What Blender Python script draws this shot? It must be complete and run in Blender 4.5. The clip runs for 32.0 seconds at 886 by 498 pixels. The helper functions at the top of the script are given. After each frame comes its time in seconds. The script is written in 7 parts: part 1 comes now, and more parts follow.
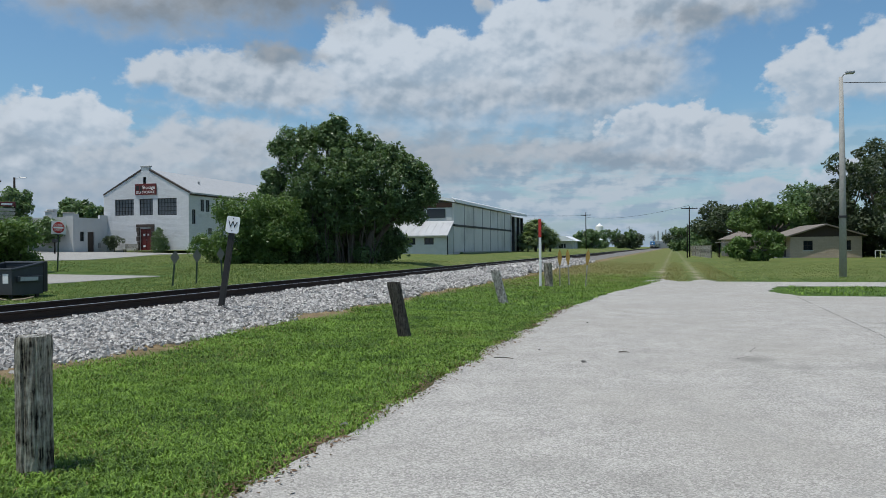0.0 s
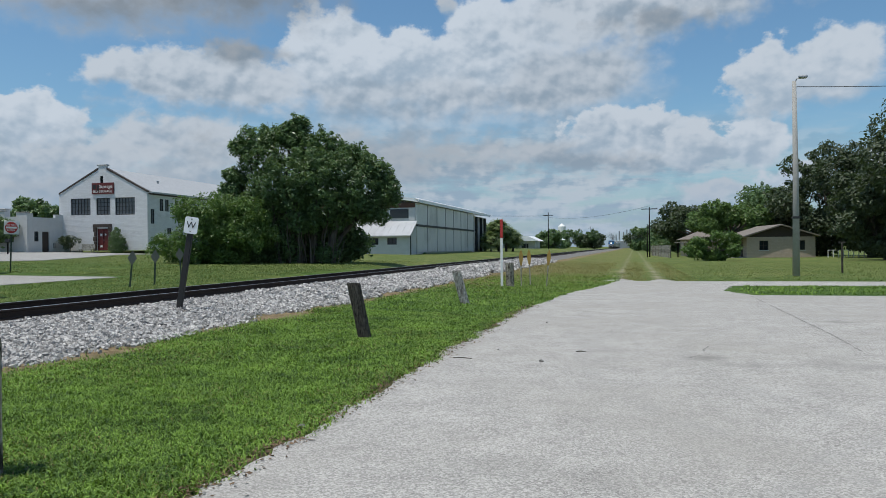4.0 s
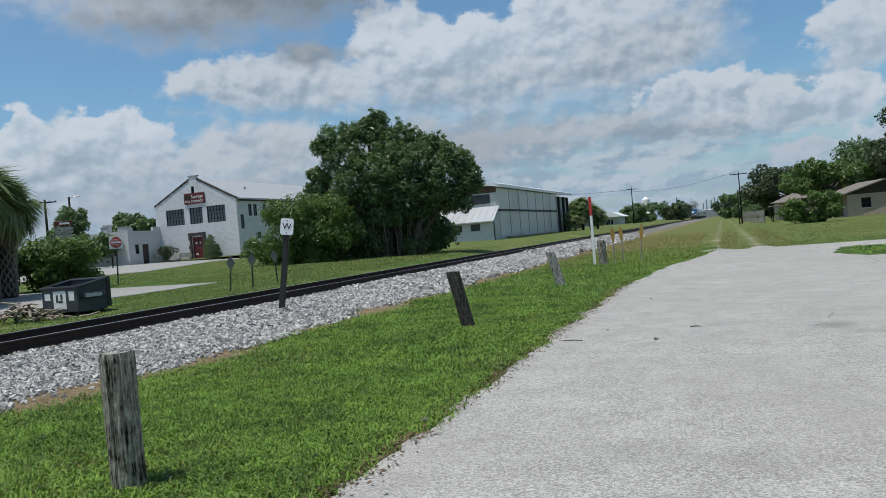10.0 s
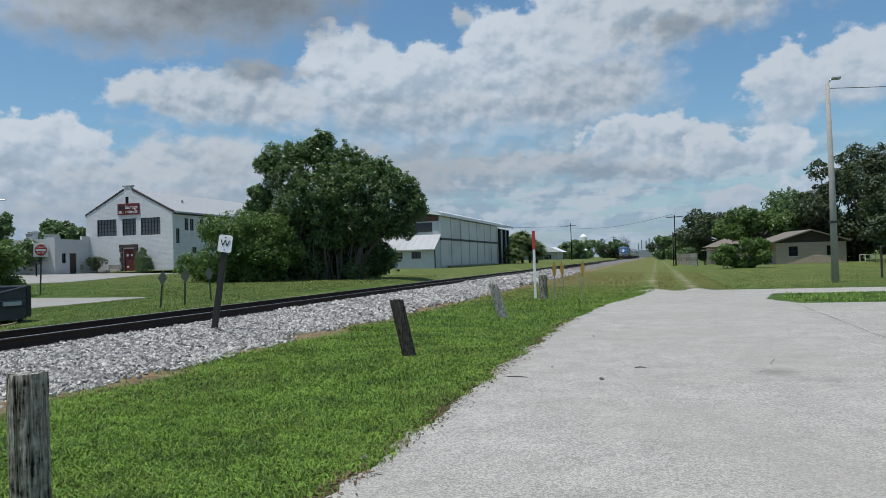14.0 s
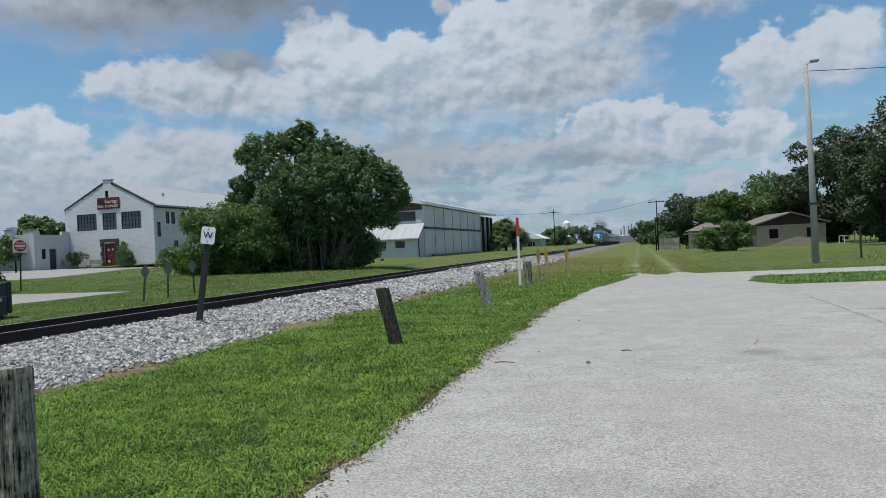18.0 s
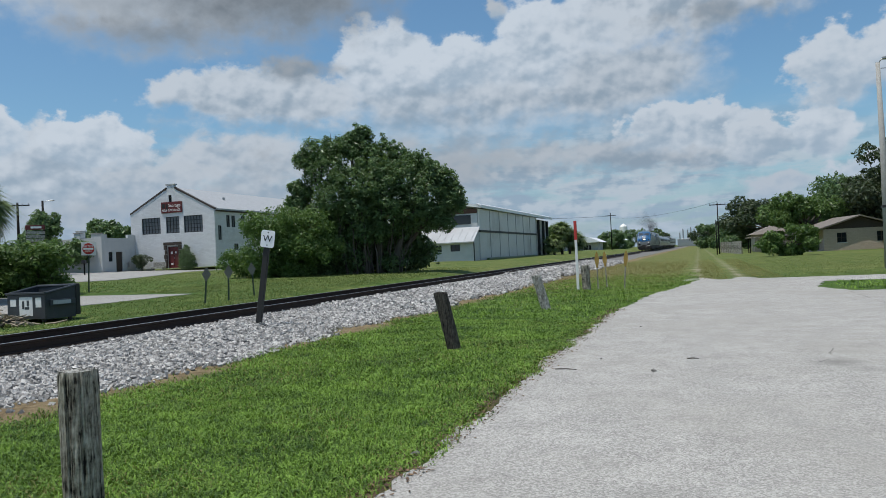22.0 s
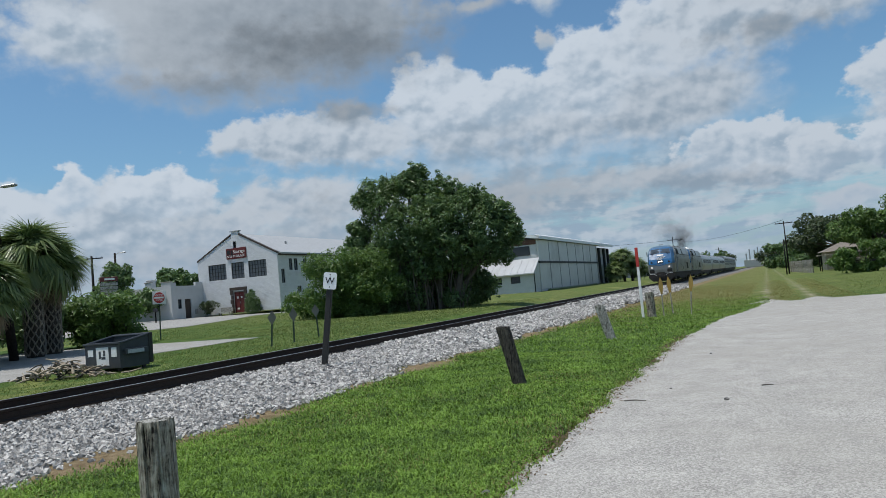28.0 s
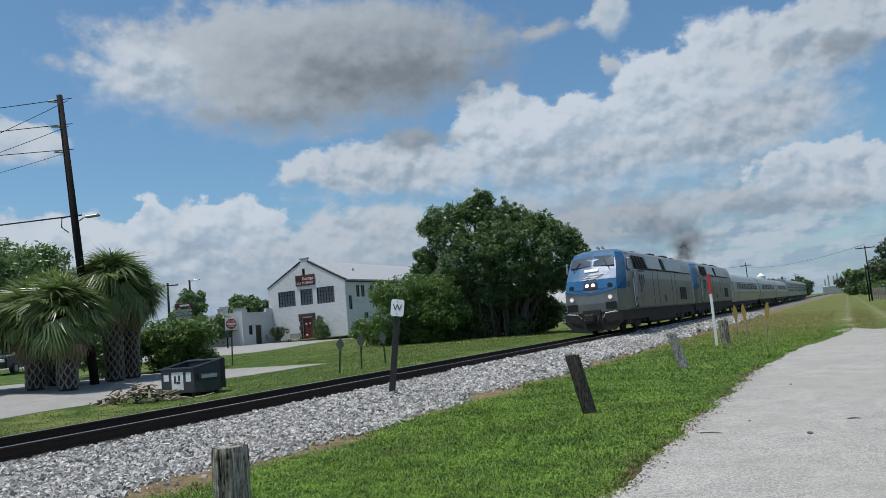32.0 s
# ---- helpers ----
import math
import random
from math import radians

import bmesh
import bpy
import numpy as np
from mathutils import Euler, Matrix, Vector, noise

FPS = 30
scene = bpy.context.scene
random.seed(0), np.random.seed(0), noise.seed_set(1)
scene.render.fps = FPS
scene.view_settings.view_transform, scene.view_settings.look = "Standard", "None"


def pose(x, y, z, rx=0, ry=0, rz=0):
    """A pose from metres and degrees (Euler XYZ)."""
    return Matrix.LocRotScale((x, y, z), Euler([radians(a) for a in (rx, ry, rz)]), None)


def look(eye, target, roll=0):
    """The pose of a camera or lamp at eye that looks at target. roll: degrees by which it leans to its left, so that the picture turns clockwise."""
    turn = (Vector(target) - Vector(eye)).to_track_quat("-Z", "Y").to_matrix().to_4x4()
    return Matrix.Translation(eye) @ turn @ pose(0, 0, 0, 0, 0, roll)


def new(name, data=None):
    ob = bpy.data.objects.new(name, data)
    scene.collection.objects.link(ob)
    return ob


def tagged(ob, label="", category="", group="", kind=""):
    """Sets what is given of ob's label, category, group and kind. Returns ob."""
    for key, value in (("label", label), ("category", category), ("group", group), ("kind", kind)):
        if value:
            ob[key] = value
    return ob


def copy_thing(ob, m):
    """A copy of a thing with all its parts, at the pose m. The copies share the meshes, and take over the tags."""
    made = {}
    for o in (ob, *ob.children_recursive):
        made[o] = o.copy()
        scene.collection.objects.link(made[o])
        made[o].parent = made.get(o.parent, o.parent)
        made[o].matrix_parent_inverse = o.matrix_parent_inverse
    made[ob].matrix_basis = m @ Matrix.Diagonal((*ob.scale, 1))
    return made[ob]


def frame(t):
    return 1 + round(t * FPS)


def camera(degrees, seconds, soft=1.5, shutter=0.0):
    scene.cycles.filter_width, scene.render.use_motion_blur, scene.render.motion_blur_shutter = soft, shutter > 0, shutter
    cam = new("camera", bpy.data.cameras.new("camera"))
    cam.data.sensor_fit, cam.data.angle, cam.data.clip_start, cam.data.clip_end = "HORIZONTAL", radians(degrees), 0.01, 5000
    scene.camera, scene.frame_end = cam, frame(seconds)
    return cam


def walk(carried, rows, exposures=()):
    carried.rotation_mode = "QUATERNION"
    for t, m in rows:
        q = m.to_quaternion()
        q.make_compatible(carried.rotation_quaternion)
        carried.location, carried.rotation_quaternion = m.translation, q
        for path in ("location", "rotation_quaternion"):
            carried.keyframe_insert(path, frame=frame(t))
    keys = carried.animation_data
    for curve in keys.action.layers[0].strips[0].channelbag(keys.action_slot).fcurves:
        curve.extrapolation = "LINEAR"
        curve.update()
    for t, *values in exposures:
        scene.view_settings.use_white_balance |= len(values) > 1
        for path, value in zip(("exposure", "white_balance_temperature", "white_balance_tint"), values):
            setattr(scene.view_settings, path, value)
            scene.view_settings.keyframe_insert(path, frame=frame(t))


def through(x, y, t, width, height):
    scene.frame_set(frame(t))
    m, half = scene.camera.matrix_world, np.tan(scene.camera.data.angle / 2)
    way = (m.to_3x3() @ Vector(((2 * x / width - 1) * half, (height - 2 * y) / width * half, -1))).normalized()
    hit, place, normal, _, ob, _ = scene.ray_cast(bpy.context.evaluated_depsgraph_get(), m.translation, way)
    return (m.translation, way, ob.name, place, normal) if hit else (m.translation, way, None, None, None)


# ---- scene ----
cam = camera(59.7, 32.0, soft=0.7)
PATH = [
    (0.0, pose(0.000, -0.000, 1.600, 89.992, 0.509, 16.600)),
    (0.5, pose(0.021, -0.030, 1.615, 89.820, 0.354, 16.262)),
    (1.0, pose(0.013, -0.064, 1.626, 90.469, 0.653, 17.169)),
    (1.5, pose(0.012, -0.031, 1.622, 90.524, 0.657, 16.705)),
    (2.0, pose(0.020, 0.007, 1.613, 90.527, 0.434, 15.996)),
    (2.5, pose(0.033, -0.053, 1.615, 90.403, 0.288, 15.984)),
    (3.0, pose(0.044, -0.039, 1.608, 89.939, 0.366, 15.167)),
    (3.5, pose(0.061, -0.043, 1.614, 89.891, 0.484, 14.375)),
    (5.5, pose(0.103, -0.037, 1.622, 90.279, 1.192, 12.549)),
    (6.0, pose(0.069, -0.031, 1.628, 90.299, 1.630, 11.935)),
    (6.5, pose(0.065, -0.046, 1.631, 90.456, 2.129, 12.855)),
    (7.0, pose(0.079, -0.053, 1.639, 90.441, 2.661, 13.781)),
    (7.5, pose(0.074, -0.033, 1.619, 89.844, 3.327, 14.205)),
    (8.0, pose(0.066, -0.028, 1.637, 89.666, 3.534, 15.392)),
    (8.5, pose(0.061, 0.037, 1.642, 89.654, 4.063, 16.825)),
    (9.0, pose(0.030, 0.050, 1.635, 89.298, 3.765, 19.609)),
    (9.5, pose(-0.114, 0.079, 1.627, 89.323, 3.663, 20.464)),
    (10.0, pose(-0.232, 0.068, 1.622, 89.206, 4.862, 19.972)),
    (10.5, pose(-0.234, 0.200, 1.623, 88.719, 3.864, 19.371)),
    (11.0, pose(-0.265, 0.325, 1.630, 89.964, 2.112, 19.684)),
    (11.5, pose(-0.417, 0.314, 1.625, 89.787, 3.299, 19.237)),
    (12.0, pose(-0.480, 0.321, 1.611, 88.717, 3.833, 17.150)),
    (12.5, pose(-0.453, 0.364, 1.625, 89.164, 2.411, 16.321)),
    (13.0, pose(-0.424, 0.325, 1.643, 90.619, 2.189, 16.511)),
    (13.5, pose(-0.457, 0.375, 1.638, 90.936, 1.484, 15.652)),
    (14.0, pose(-0.449, 0.354, 1.637, 90.968, 1.776, 15.451)),
    (14.5, pose(-0.438, 0.324, 1.638, 91.430, 1.371, 15.307)),
    (16.5, pose(-0.427, 0.341, 1.628, 91.476, 1.456, 15.363)),
    (17.0, pose(-0.422, 0.352, 1.611, 90.436, 1.708, 15.371)),
    (17.5, pose(-0.430, 0.344, 1.608, 90.067, 2.279, 15.351)),
    (18.0, pose(-0.475, 0.360, 1.614, 90.090, 2.835, 14.244)),
    (18.5, pose(-0.481, 0.346, 1.627, 90.322, 3.667, 13.036)),
    (19.0, pose(-0.357, 0.395, 1.638, 90.810, 3.850, 13.126)),
    (19.5, pose(-0.343, 0.456, 1.639, 91.141, 2.961, 14.912)),
    (20.0, pose(-0.476, 0.421, 1.643, 91.423, 2.759, 16.071)),
    (20.5, pose(-0.609, 0.414, 1.624, 91.013, 3.330, 15.411)),
    (21.0, pose(-0.613, 0.436, 1.621, 90.734, 2.792, 15.598)),
    (21.5, pose(-0.564, 0.460, 1.627, 90.597, 2.302, 16.325)),
    (22.0, pose(-0.579, 0.492, 1.625, 90.541, 2.703, 18.308)),
    (22.5, pose(-0.582, 0.479, 1.634, 90.978, 3.261, 20.814)),
    (23.0, pose(-0.597, 0.499, 1.630, 91.099, 3.151, 22.191)),
    (23.5, pose(-0.584, 0.480, 1.637, 91.607, 2.398, 22.053)),
    (24.0, pose(-0.581, 0.475, 1.642, 92.285, 2.210, 21.654)),
    (24.5, pose(-0.570, 0.453, 1.639, 92.321, 2.259, 21.181)),
    (25.0, pose(-0.569, 0.461, 1.650, 92.439, 2.657, 20.999)),
    (25.5, pose(-0.567, 0.457, 1.649, 92.690, 3.298, 21.226)),
    (26.0, pose(-0.570, 0.459, 1.654, 92.987, 4.102, 21.695)),
    (26.5, pose(-0.563, 0.454, 1.653, 93.133, 4.787, 22.107)),
    (28.5, pose(-0.565, 0.459, 1.657, 93.432, 5.447, 23.040)),
    (29.0, pose(-0.555, 0.466, 1.659, 93.562, 5.778, 23.380)),
    (29.5, pose(-0.574, 0.465, 1.666, 93.936, 5.869, 23.966)),
    (30.0, pose(-0.572, 0.441, 1.674, 94.565, 5.844, 24.840)),
    (30.5, pose(-0.589, 0.450, 1.673, 95.488, 5.783, 26.020)),
    (31.0, pose(-0.595, 0.438, 1.656, 95.551, 5.929, 26.544)),
    (31.5, pose(-0.584, 0.434, 1.666, 95.689, 5.741, 27.072)),
    (32.0, pose(-0.603, 0.463, 1.669, 95.775, 5.084, 27.683)),
]
walk(cam, PATH)


# ---- sun and sky ----
SUN = Vector((-0.22, -0.19, 0.955)).normalized()
sun = new("sun", bpy.data.lights.new("sun", "SUN"))
sun.data.energy, sun.data.angle, sun.data.color = 3.6, radians(0.53), (1.0, 0.96, 0.9)
sun.matrix_world = look(SUN * 400, (0, 0, 0))


class Nodes:
    """A short way to wire a node tree."""

    def __init__(self, tree):
        self.tree = tree
        tree.nodes.clear()

    def add(self, kind, ins=None):
        n = self.tree.nodes.new(kind)
        for k, v in (ins or {}).items():
            self.set(n.inputs[k], v)
        return n

    def set(self, socket, v):
        if isinstance(v, bpy.types.NodeSocket):
            self.tree.links.new(v, socket)
        else:
            socket.default_value = v

    def math(self, op, a, b=0.0, c=0.0, clamp=False):
        n = self.add("ShaderNodeMath")
        n.operation, n.use_clamp = op, clamp
        for s, v in zip(n.inputs, (a, b, c)):
            self.set(s, v)
        return n.outputs[0]

    def ramp(self, v, lo, hi, a=0.0, b=1.0):
        n = self.add("ShaderNodeMapRange", {0: v, 1: lo, 2: hi, 3: a, 4: b})
        n.interpolation_type = "SMOOTHSTEP"
        return n.outputs[0]

    def mix(self, f, a, b, blend="MIX"):
        n = self.add("ShaderNodeMix")
        n.data_type, n.blend_type = "RGBA", blend
        self.set(n.inputs[0], f)
        self.set(n.inputs[6], a)
        self.set(n.inputs[7], b)
        return n.outputs[2]

    def noise(self, vec, scale, detail=4.0, rough=0.55, out=0):
        n = self.add("ShaderNodeTexNoise", {"Scale": scale, "Detail": detail, "Roughness": rough})
        if vec is not None:
            self.set(n.inputs["Vector"], vec)
        return n.outputs[out]

    def color(self, v, stops):
        n = self.add("ShaderNodeValToRGB", {0: v})
        r = n.color_ramp
        while len(r.elements) < len(stops):
            r.elements.new(0.5)
        for e, (p, c) in zip(r.elements, stops):
            e.position, e.color = p, (*c, 1)
        return n.outputs[0]


def make_sky():
    world = bpy.data.worlds.new("sky")
    scene.world = world
    world.use_nodes = True
    n = Nodes(world.node_tree)
    air = n.add("ShaderNodeTexSky")
    air.sky_type, air.sun_disc = "NISHITA", False
    air.sun_elevation, air.sun_rotation = math.asin(SUN.z), math.atan2(SUN.x, SUN.y)
    air.air_density, air.dust_density, air.ozone_density = 1.0, 1.2, 1.0
    sky = n.mix(1.0, air.outputs[0], (SKY_LEVEL * 0.76, SKY_LEVEL * 1.04, SKY_LEVEL * 1.16, 1), "MULTIPLY")
    way = n.add("ShaderNodeTexCoord").outputs["Generated"]
    sep = n.add("ShaderNodeSeparateXYZ", {0: way})
    # bearing and height of the line of sight, in degrees
    az = n.math("MULTIPLY", n.math("ARCTAN2", sep.outputs[0], sep.outputs[1]), 57.3)
    el = n.math("MULTIPLY", n.math("ARCSINE", sep.outputs[2]), 57.3)
    flat = n.add("ShaderNodeCombineXYZ", {0: az, 1: n.math("MULTIPLY", el, 1.3), 2: 0.0}).outputs[0]
    big = n.add("ShaderNodeTexNoise", {"Vector": flat, "Scale": 0.2, "Detail": 5.0, "Roughness": 0.55})
    sp = n.add("ShaderNodeSeparateColor", {0: big.outputs[1]})
    wob = 4.2
    wx = n.math("MULTIPLY_ADD", sp.outputs[0], wob, n.math("ADD", az, -wob / 2))
    wy = n.math("MULTIPLY_ADD", sp.outputs[1], wob * 0.8, n.math("ADD", el, -wob * 0.4))

    def lumps(vec, scale, detail):
        """Rounded heads of cumulus: high in the middle of every cell."""
        c = n.add("ShaderNodeTexVoronoi", {"Vector": vec, "Scale": scale, "Detail": detail, "Roughness": 0.5, "Lacunarity": 2.2})
        c.feature = "SMOOTH_F1"
        return n.math("SUBTRACT", 0.5, c.outputs[0])

    def moved(x, y):
        return n.add("ShaderNodeVectorMath", {0: flat, 1: (x, y, 0.0)}).outputs[0]
    # broken edges: soft fibres with round heads
    rag = n.math("MULTIPLY_ADD", n.math("SUBTRACT", n.noise(flat, 0.4, 8.0, 0.56), 0.5), 1.5, n.math("MULTIPLY", lumps(flat, 0.55, 3.0), 0.5))
    wisp = n.math("SUBTRACT", n.noise(flat, 1.1, 7.0, 0.62), 0.5)
    # relief of the cloud faces, as the high sun models it, broad and fine
    wide = n.math("SUBTRACT", n.noise(flat, 0.2, 3.0, 0.5), n.noise(moved(-0.7, 1.5), 0.2, 3.0, 0.5))
    head = n.math("SUBTRACT", lumps(flat, 0.5, 2.0), lumps(moved(-0.35, 0.75), 0.5, 2.0))
    small = n.math("SUBTRACT", n.noise(flat, 0.75, 5.0, 0.55), n.noise(moved(-0.2, 0.45), 0.75, 5.0, 0.55))
    relief = n.math("MULTIPLY_ADD", wide, 2.6, n.math("MULTIPLY_ADD", head, 1.3, n.math("MULTIPLY", small, 1.15)))
    # long flat layers low over the land, pale above grey
    strip = n.add("ShaderNodeCombineXYZ", {0: n.math("MULTIPLY", az, 0.24), 1: n.math("MULTIPLY", el, 1.15), 2: 4.0}).outputs[0]
    lay = n.noise(strip, 0.62, 7.0, 0.6)
    band = n.math("MULTIPLY", n.ramp(el, 10.5, 6.5), n.ramp(az, 12.0, 4.0, 0.45, 1.0))
    alpha = n.math("MULTIPLY", n.ramp(lay, 0.4, 0.56, 0.25, 0.95), band)
    tone = n.mix(n.ramp(n.math("MULTIPLY_ADD", relief, 0.35, n.noise(strip, 1.1, 6.0, 0.6)), 0.36, 0.66), (0.27, 0.37, 0.475, 1), (0.47, 0.535, 0.6, 1))
    col = n.mix(alpha, sky, tone)
    for a, e, ra, re, soft, lit, base, lx, ly in CLOUDS:
        k = min(1.0, 2.0 / re)
        dx = n.math("MULTIPLY", n.math("SUBTRACT", wx, a), 1 / ra)
        dy = n.math("MULTIPLY", n.math("SUBTRACT", wy, e), 1 / re)
        q = n.math("SQRT", n.math("ADD", n.math("MULTIPLY", dx, dx), n.math("MULTIPLY", dy, dy)))
        body = n.math("MULTIPLY_ADD", rag, k, n.math("SUBTRACT", 1.0 + 0.42 * k, q))
        body = n.math("MULTIPLY_ADD", wisp, 0.28 * k, body)
        # heads are crisp, undersides fray
        edge = n.ramp(dy, 0.5, -0.7, soft, soft * 2.2)
        alpha = n.math("DIVIDE", body, edge, clamp=True)
        alpha = n.ramp(alpha, 0.0, 1.0)
        calm = 0.22 if base < 0.3 else 1.0
        v = n.math("MULTIPLY_ADD", relief, 0.85 * calm, n.math("MULTIPLY", dy, ly))
        v = n.math("MULTIPLY_ADD", dx, lx, v)
        v = n.math("SUBTRACT", v, n.math("MULTIPLY", body, 0.5))
        shade = n.ramp(v, -1.15, 0.2)
        tone = n.mix(shade, (base * 0.71, base * 0.92, base * 1.15, 1), (lit * 0.71, lit * 0.8, lit * 0.905, 1))
        col = n.mix(alpha, col, tone)
    # haze low over the land
    haze = n.ramp(el, 7.0, -0.5, 0.0, 0.5)
    col = n.mix(haze, col, (0.35, 0.455, 0.6, 1))
    bg = n.add("ShaderNodeBackground", {"Color": col, "Strength": 1.0})
    out = n.add("ShaderNodeOutputWorld")
    world.node_tree.links.new(bg.outputs[0], out.inputs[0])


SKY_LEVEL = 0.1
# bearing, height, half width, half height (degrees), edge softness, lit tone, base tone, light from the side, light from above
CLOUDS = [
    # heaped clouds low on the left
    (-40.0, 3.6, 18.0, 2.6, 0.7, 0.56, 0.4, 0.0, 0.4), (-44.8, 6.9, 6.6, 2.9, 0.32, 0.74, 0.42, -0.1, 0.6), (-48.1, 9.0, 1.7, 1.6, 0.25, 0.78, 0.5, -0.1, 0.5), (-42.3, 8.5, 2.9, 1.9, 0.28, 0.78, 0.46, -0.1, 0.5),
    (-53.4, 7.2, 3.6, 2.4, 0.3, 0.76, 0.44, 0.0, 0.5), (-58.5, 7.0, 4.0, 2.6, 0.3, 0.74, 0.44, 0.0, 0.5), (-32.6, 6.8, 6.6, 2.5, 0.45, 0.68, 0.42, 0.0, 0.5), (-37.8, 5.6, 4.0, 1.7, 0.4, 0.66, 0.42, 0.0, 0.5),
    (-55.8, 14.3, 3.0, 1.7, 0.35, 0.72, 0.46, 0.0, 0.4),
    # grey veil below the long bank
    (-18.0, 6.2, 15.0, 2.8, 0.8, 0.52, 0.36, 0.0, 0.5), (-3.0, 6.4, 8.5, 1.5, 0.6, 0.6, 0.36, 0.0, 0.7),
]
CLOUDS += [
    # the long bank in the middle and its towers
    (-31.0, 11.8, 7.6, 2.3, 0.35, 0.72, 0.4, -0.1, 0.6), (-17.0, 11.6, 11.5, 4.3, 0.5, 0.72, 0.4, -0.1, 0.5), (-6.0, 11.6, 8.5, 4.0, 0.5, 0.68, 0.38, -0.1, 0.5), (-22.2, 14.4, 3.6, 2.6, 0.3, 0.78, 0.44, -0.1, 0.5),
    (-16.4, 13.8, 3.8, 2.0, 0.3, 0.78, 0.46, -0.1, 0.5), (-10.6, 15.0, 3.8, 3.2, 0.3, 0.78, 0.44, -0.2, 0.4), (-6.2, 16.6, 3.8, 3.2, 0.32, 0.76, 0.42, -0.3, 0.3), (-0.6, 16.2, 6.4, 2.7, 0.35, 0.72, 0.38, -0.3, 0.4),
    (5.6, 17.6, 6.0, 2.4, 0.4, 0.68, 0.38, -0.2, 0.4), (1.6, 15.4, 4.0, 1.3, 0.9, 0.46, 0.31, -0.3, 0.3), (-28.4, 14.0, 3.6, 1.1, 0.9, 0.44, 0.31, 0.0, 0.3),
    # loose heads above it
    (-13.3, 20.8, 1.7, 1.5, 0.5, 0.68, 0.48, 0.0, 0.4), (-13.6, 17.6, 0.8, 0.7, 0.6, 0.6, 0.46, 0.0, 0.3), (-18.6, 20.4, 2.6, 0.8, 0.8, 0.52, 0.42, 0.0, 0.2),
    # heaped clouds on the right
    (-1.8, 8.3, 2.8, 1.7, 0.28, 0.74, 0.44, -0.1, 0.6), (1.5, 8.1, 2.6, 1.7, 0.28, 0.74, 0.44, -0.1, 0.6), (4.4, 6.9, 2.8, 1.6, 0.28, 0.72, 0.44, -0.1, 0.6), (7.8, 7.1, 2.5, 1.6, 0.26, 0.76, 0.46, -0.1, 0.6),
    (9.4, 11.0, 2.7, 2.3, 0.28, 0.74, 0.46, -0.1, 0.5), (12.8, 11.7, 3.6, 2.8, 0.28, 0.74, 0.46, -0.1, 0.5), (10.8, 4.4, 2.2, 1.0, 0.35, 0.72, 0.48, 0.0, 0.5), (5.2, 3.6, 2.2, 0.8, 0.5, 0.64, 0.46, 0.0, 0.5), (19.0, 4.4, 6.0, 2.0, 0.5, 0.64, 0.42, 0.0, 0.5),
]
CLOUDS += [
    # the grey-bellied cloud overhead
    (-36.0, 19.4, 17.0, 5.2, 0.34, 0.6, 0.23, -0.45, 0.1), (-47.6, 18.8, 4.6, 3.2, 0.6, 0.74, 0.42, -0.5, 0.1), (-30.5, 17.8, 9.5, 2.6, 1.1, 0.26, 0.195, -0.2, 0.1), (-38.0, 16.0, 6.5, 1.2, 1.2, 0.36, 0.27, -0.2, 0.1),
    # out of the picture, all round and above
    (40, 22, 20, 8, 0.4, 0.72, 0.38, 0.0, 0.5), (80, 14, 22, 9, 0.4, 0.74, 0.42, 0.0, 0.5), (130, 20, 28, 9, 0.4, 0.72, 0.4, 0.0, 0.5), (-100, 16, 24, 9, 0.4, 0.72, 0.4, 0.0, 0.5), (-150, 20, 26, 9, 0.4, 0.7, 0.4, 0.0, 0.5), (10, 42, 30, 10, 0.4, 0.7, 0.36, 0.0, 0.5), (-80, 45, 30, 9, 0.4, 0.7, 0.38, 0.0, 0.5),
]
make_sky()


# ---- materials ----
def surface(name, low, high, scale=4.0, rough=0.7, metal=0.0, bump=0.3, fine=40.0, stain=None, amount=0.4, spec=0.5, islands=0.0):
    """A two-scale surface: grain between two colours, broad stains of a third, fine relief."""
    m = bpy.data.materials.new(name)
    m.use_nodes = True
    n = Nodes(m.node_tree)
    p = n.add("ShaderNodeTexCoord").outputs["Object"]
    a = n.noise(p, scale, 6.0, 0.6)
    b = n.noise(p, fine, 4.0, 0.6)
    f = n.math("MULTIPLY_ADD", b, 0.5, n.math("MULTIPLY", a, 0.5))
    col = n.color(f, [(0.32, low), (0.68, high)])
    if stain:
        c = n.ramp(n.noise(p, scale * 0.23, 5.0, 0.65), 0.5, 0.68, 0.0, amount)
        col = n.mix(c, col, (*stain, 1))
    if islands:
        r = n.add("ShaderNodeNewGeometry").outputs["Random Per Island"]
        o = n.add("ShaderNodeObjectInfo").outputs["Random"]
        k = n.math("FRACT", n.math("ADD", r, o))
        g = n.add("ShaderNodeHueSaturation", {"Value": n.math("MULTIPLY_ADD", k, islands * 2, 1 - islands), "Color": col})
        g.inputs["Hue"].default_value = 0.5
        col = g.outputs[0]
    bs = n.add("ShaderNodeBsdfPrincipled", {"Base Color": col, "Roughness": n.ramp(a, 0.2, 0.8, rough * 0.85, min(1.0, rough * 1.12)), "Metallic": metal})
    bs.inputs["Specular IOR Level"].default_value = spec
    if bump:
        bm_ = n.add("ShaderNodeBump", {"Strength": bump, "Distance": 0.02, "Height": f})
        n.tree.links.new(bm_.outputs[0], bs.inputs["Normal"])
    out = n.add("ShaderNodeOutputMaterial", {0: bs.outputs[0]})
    return m


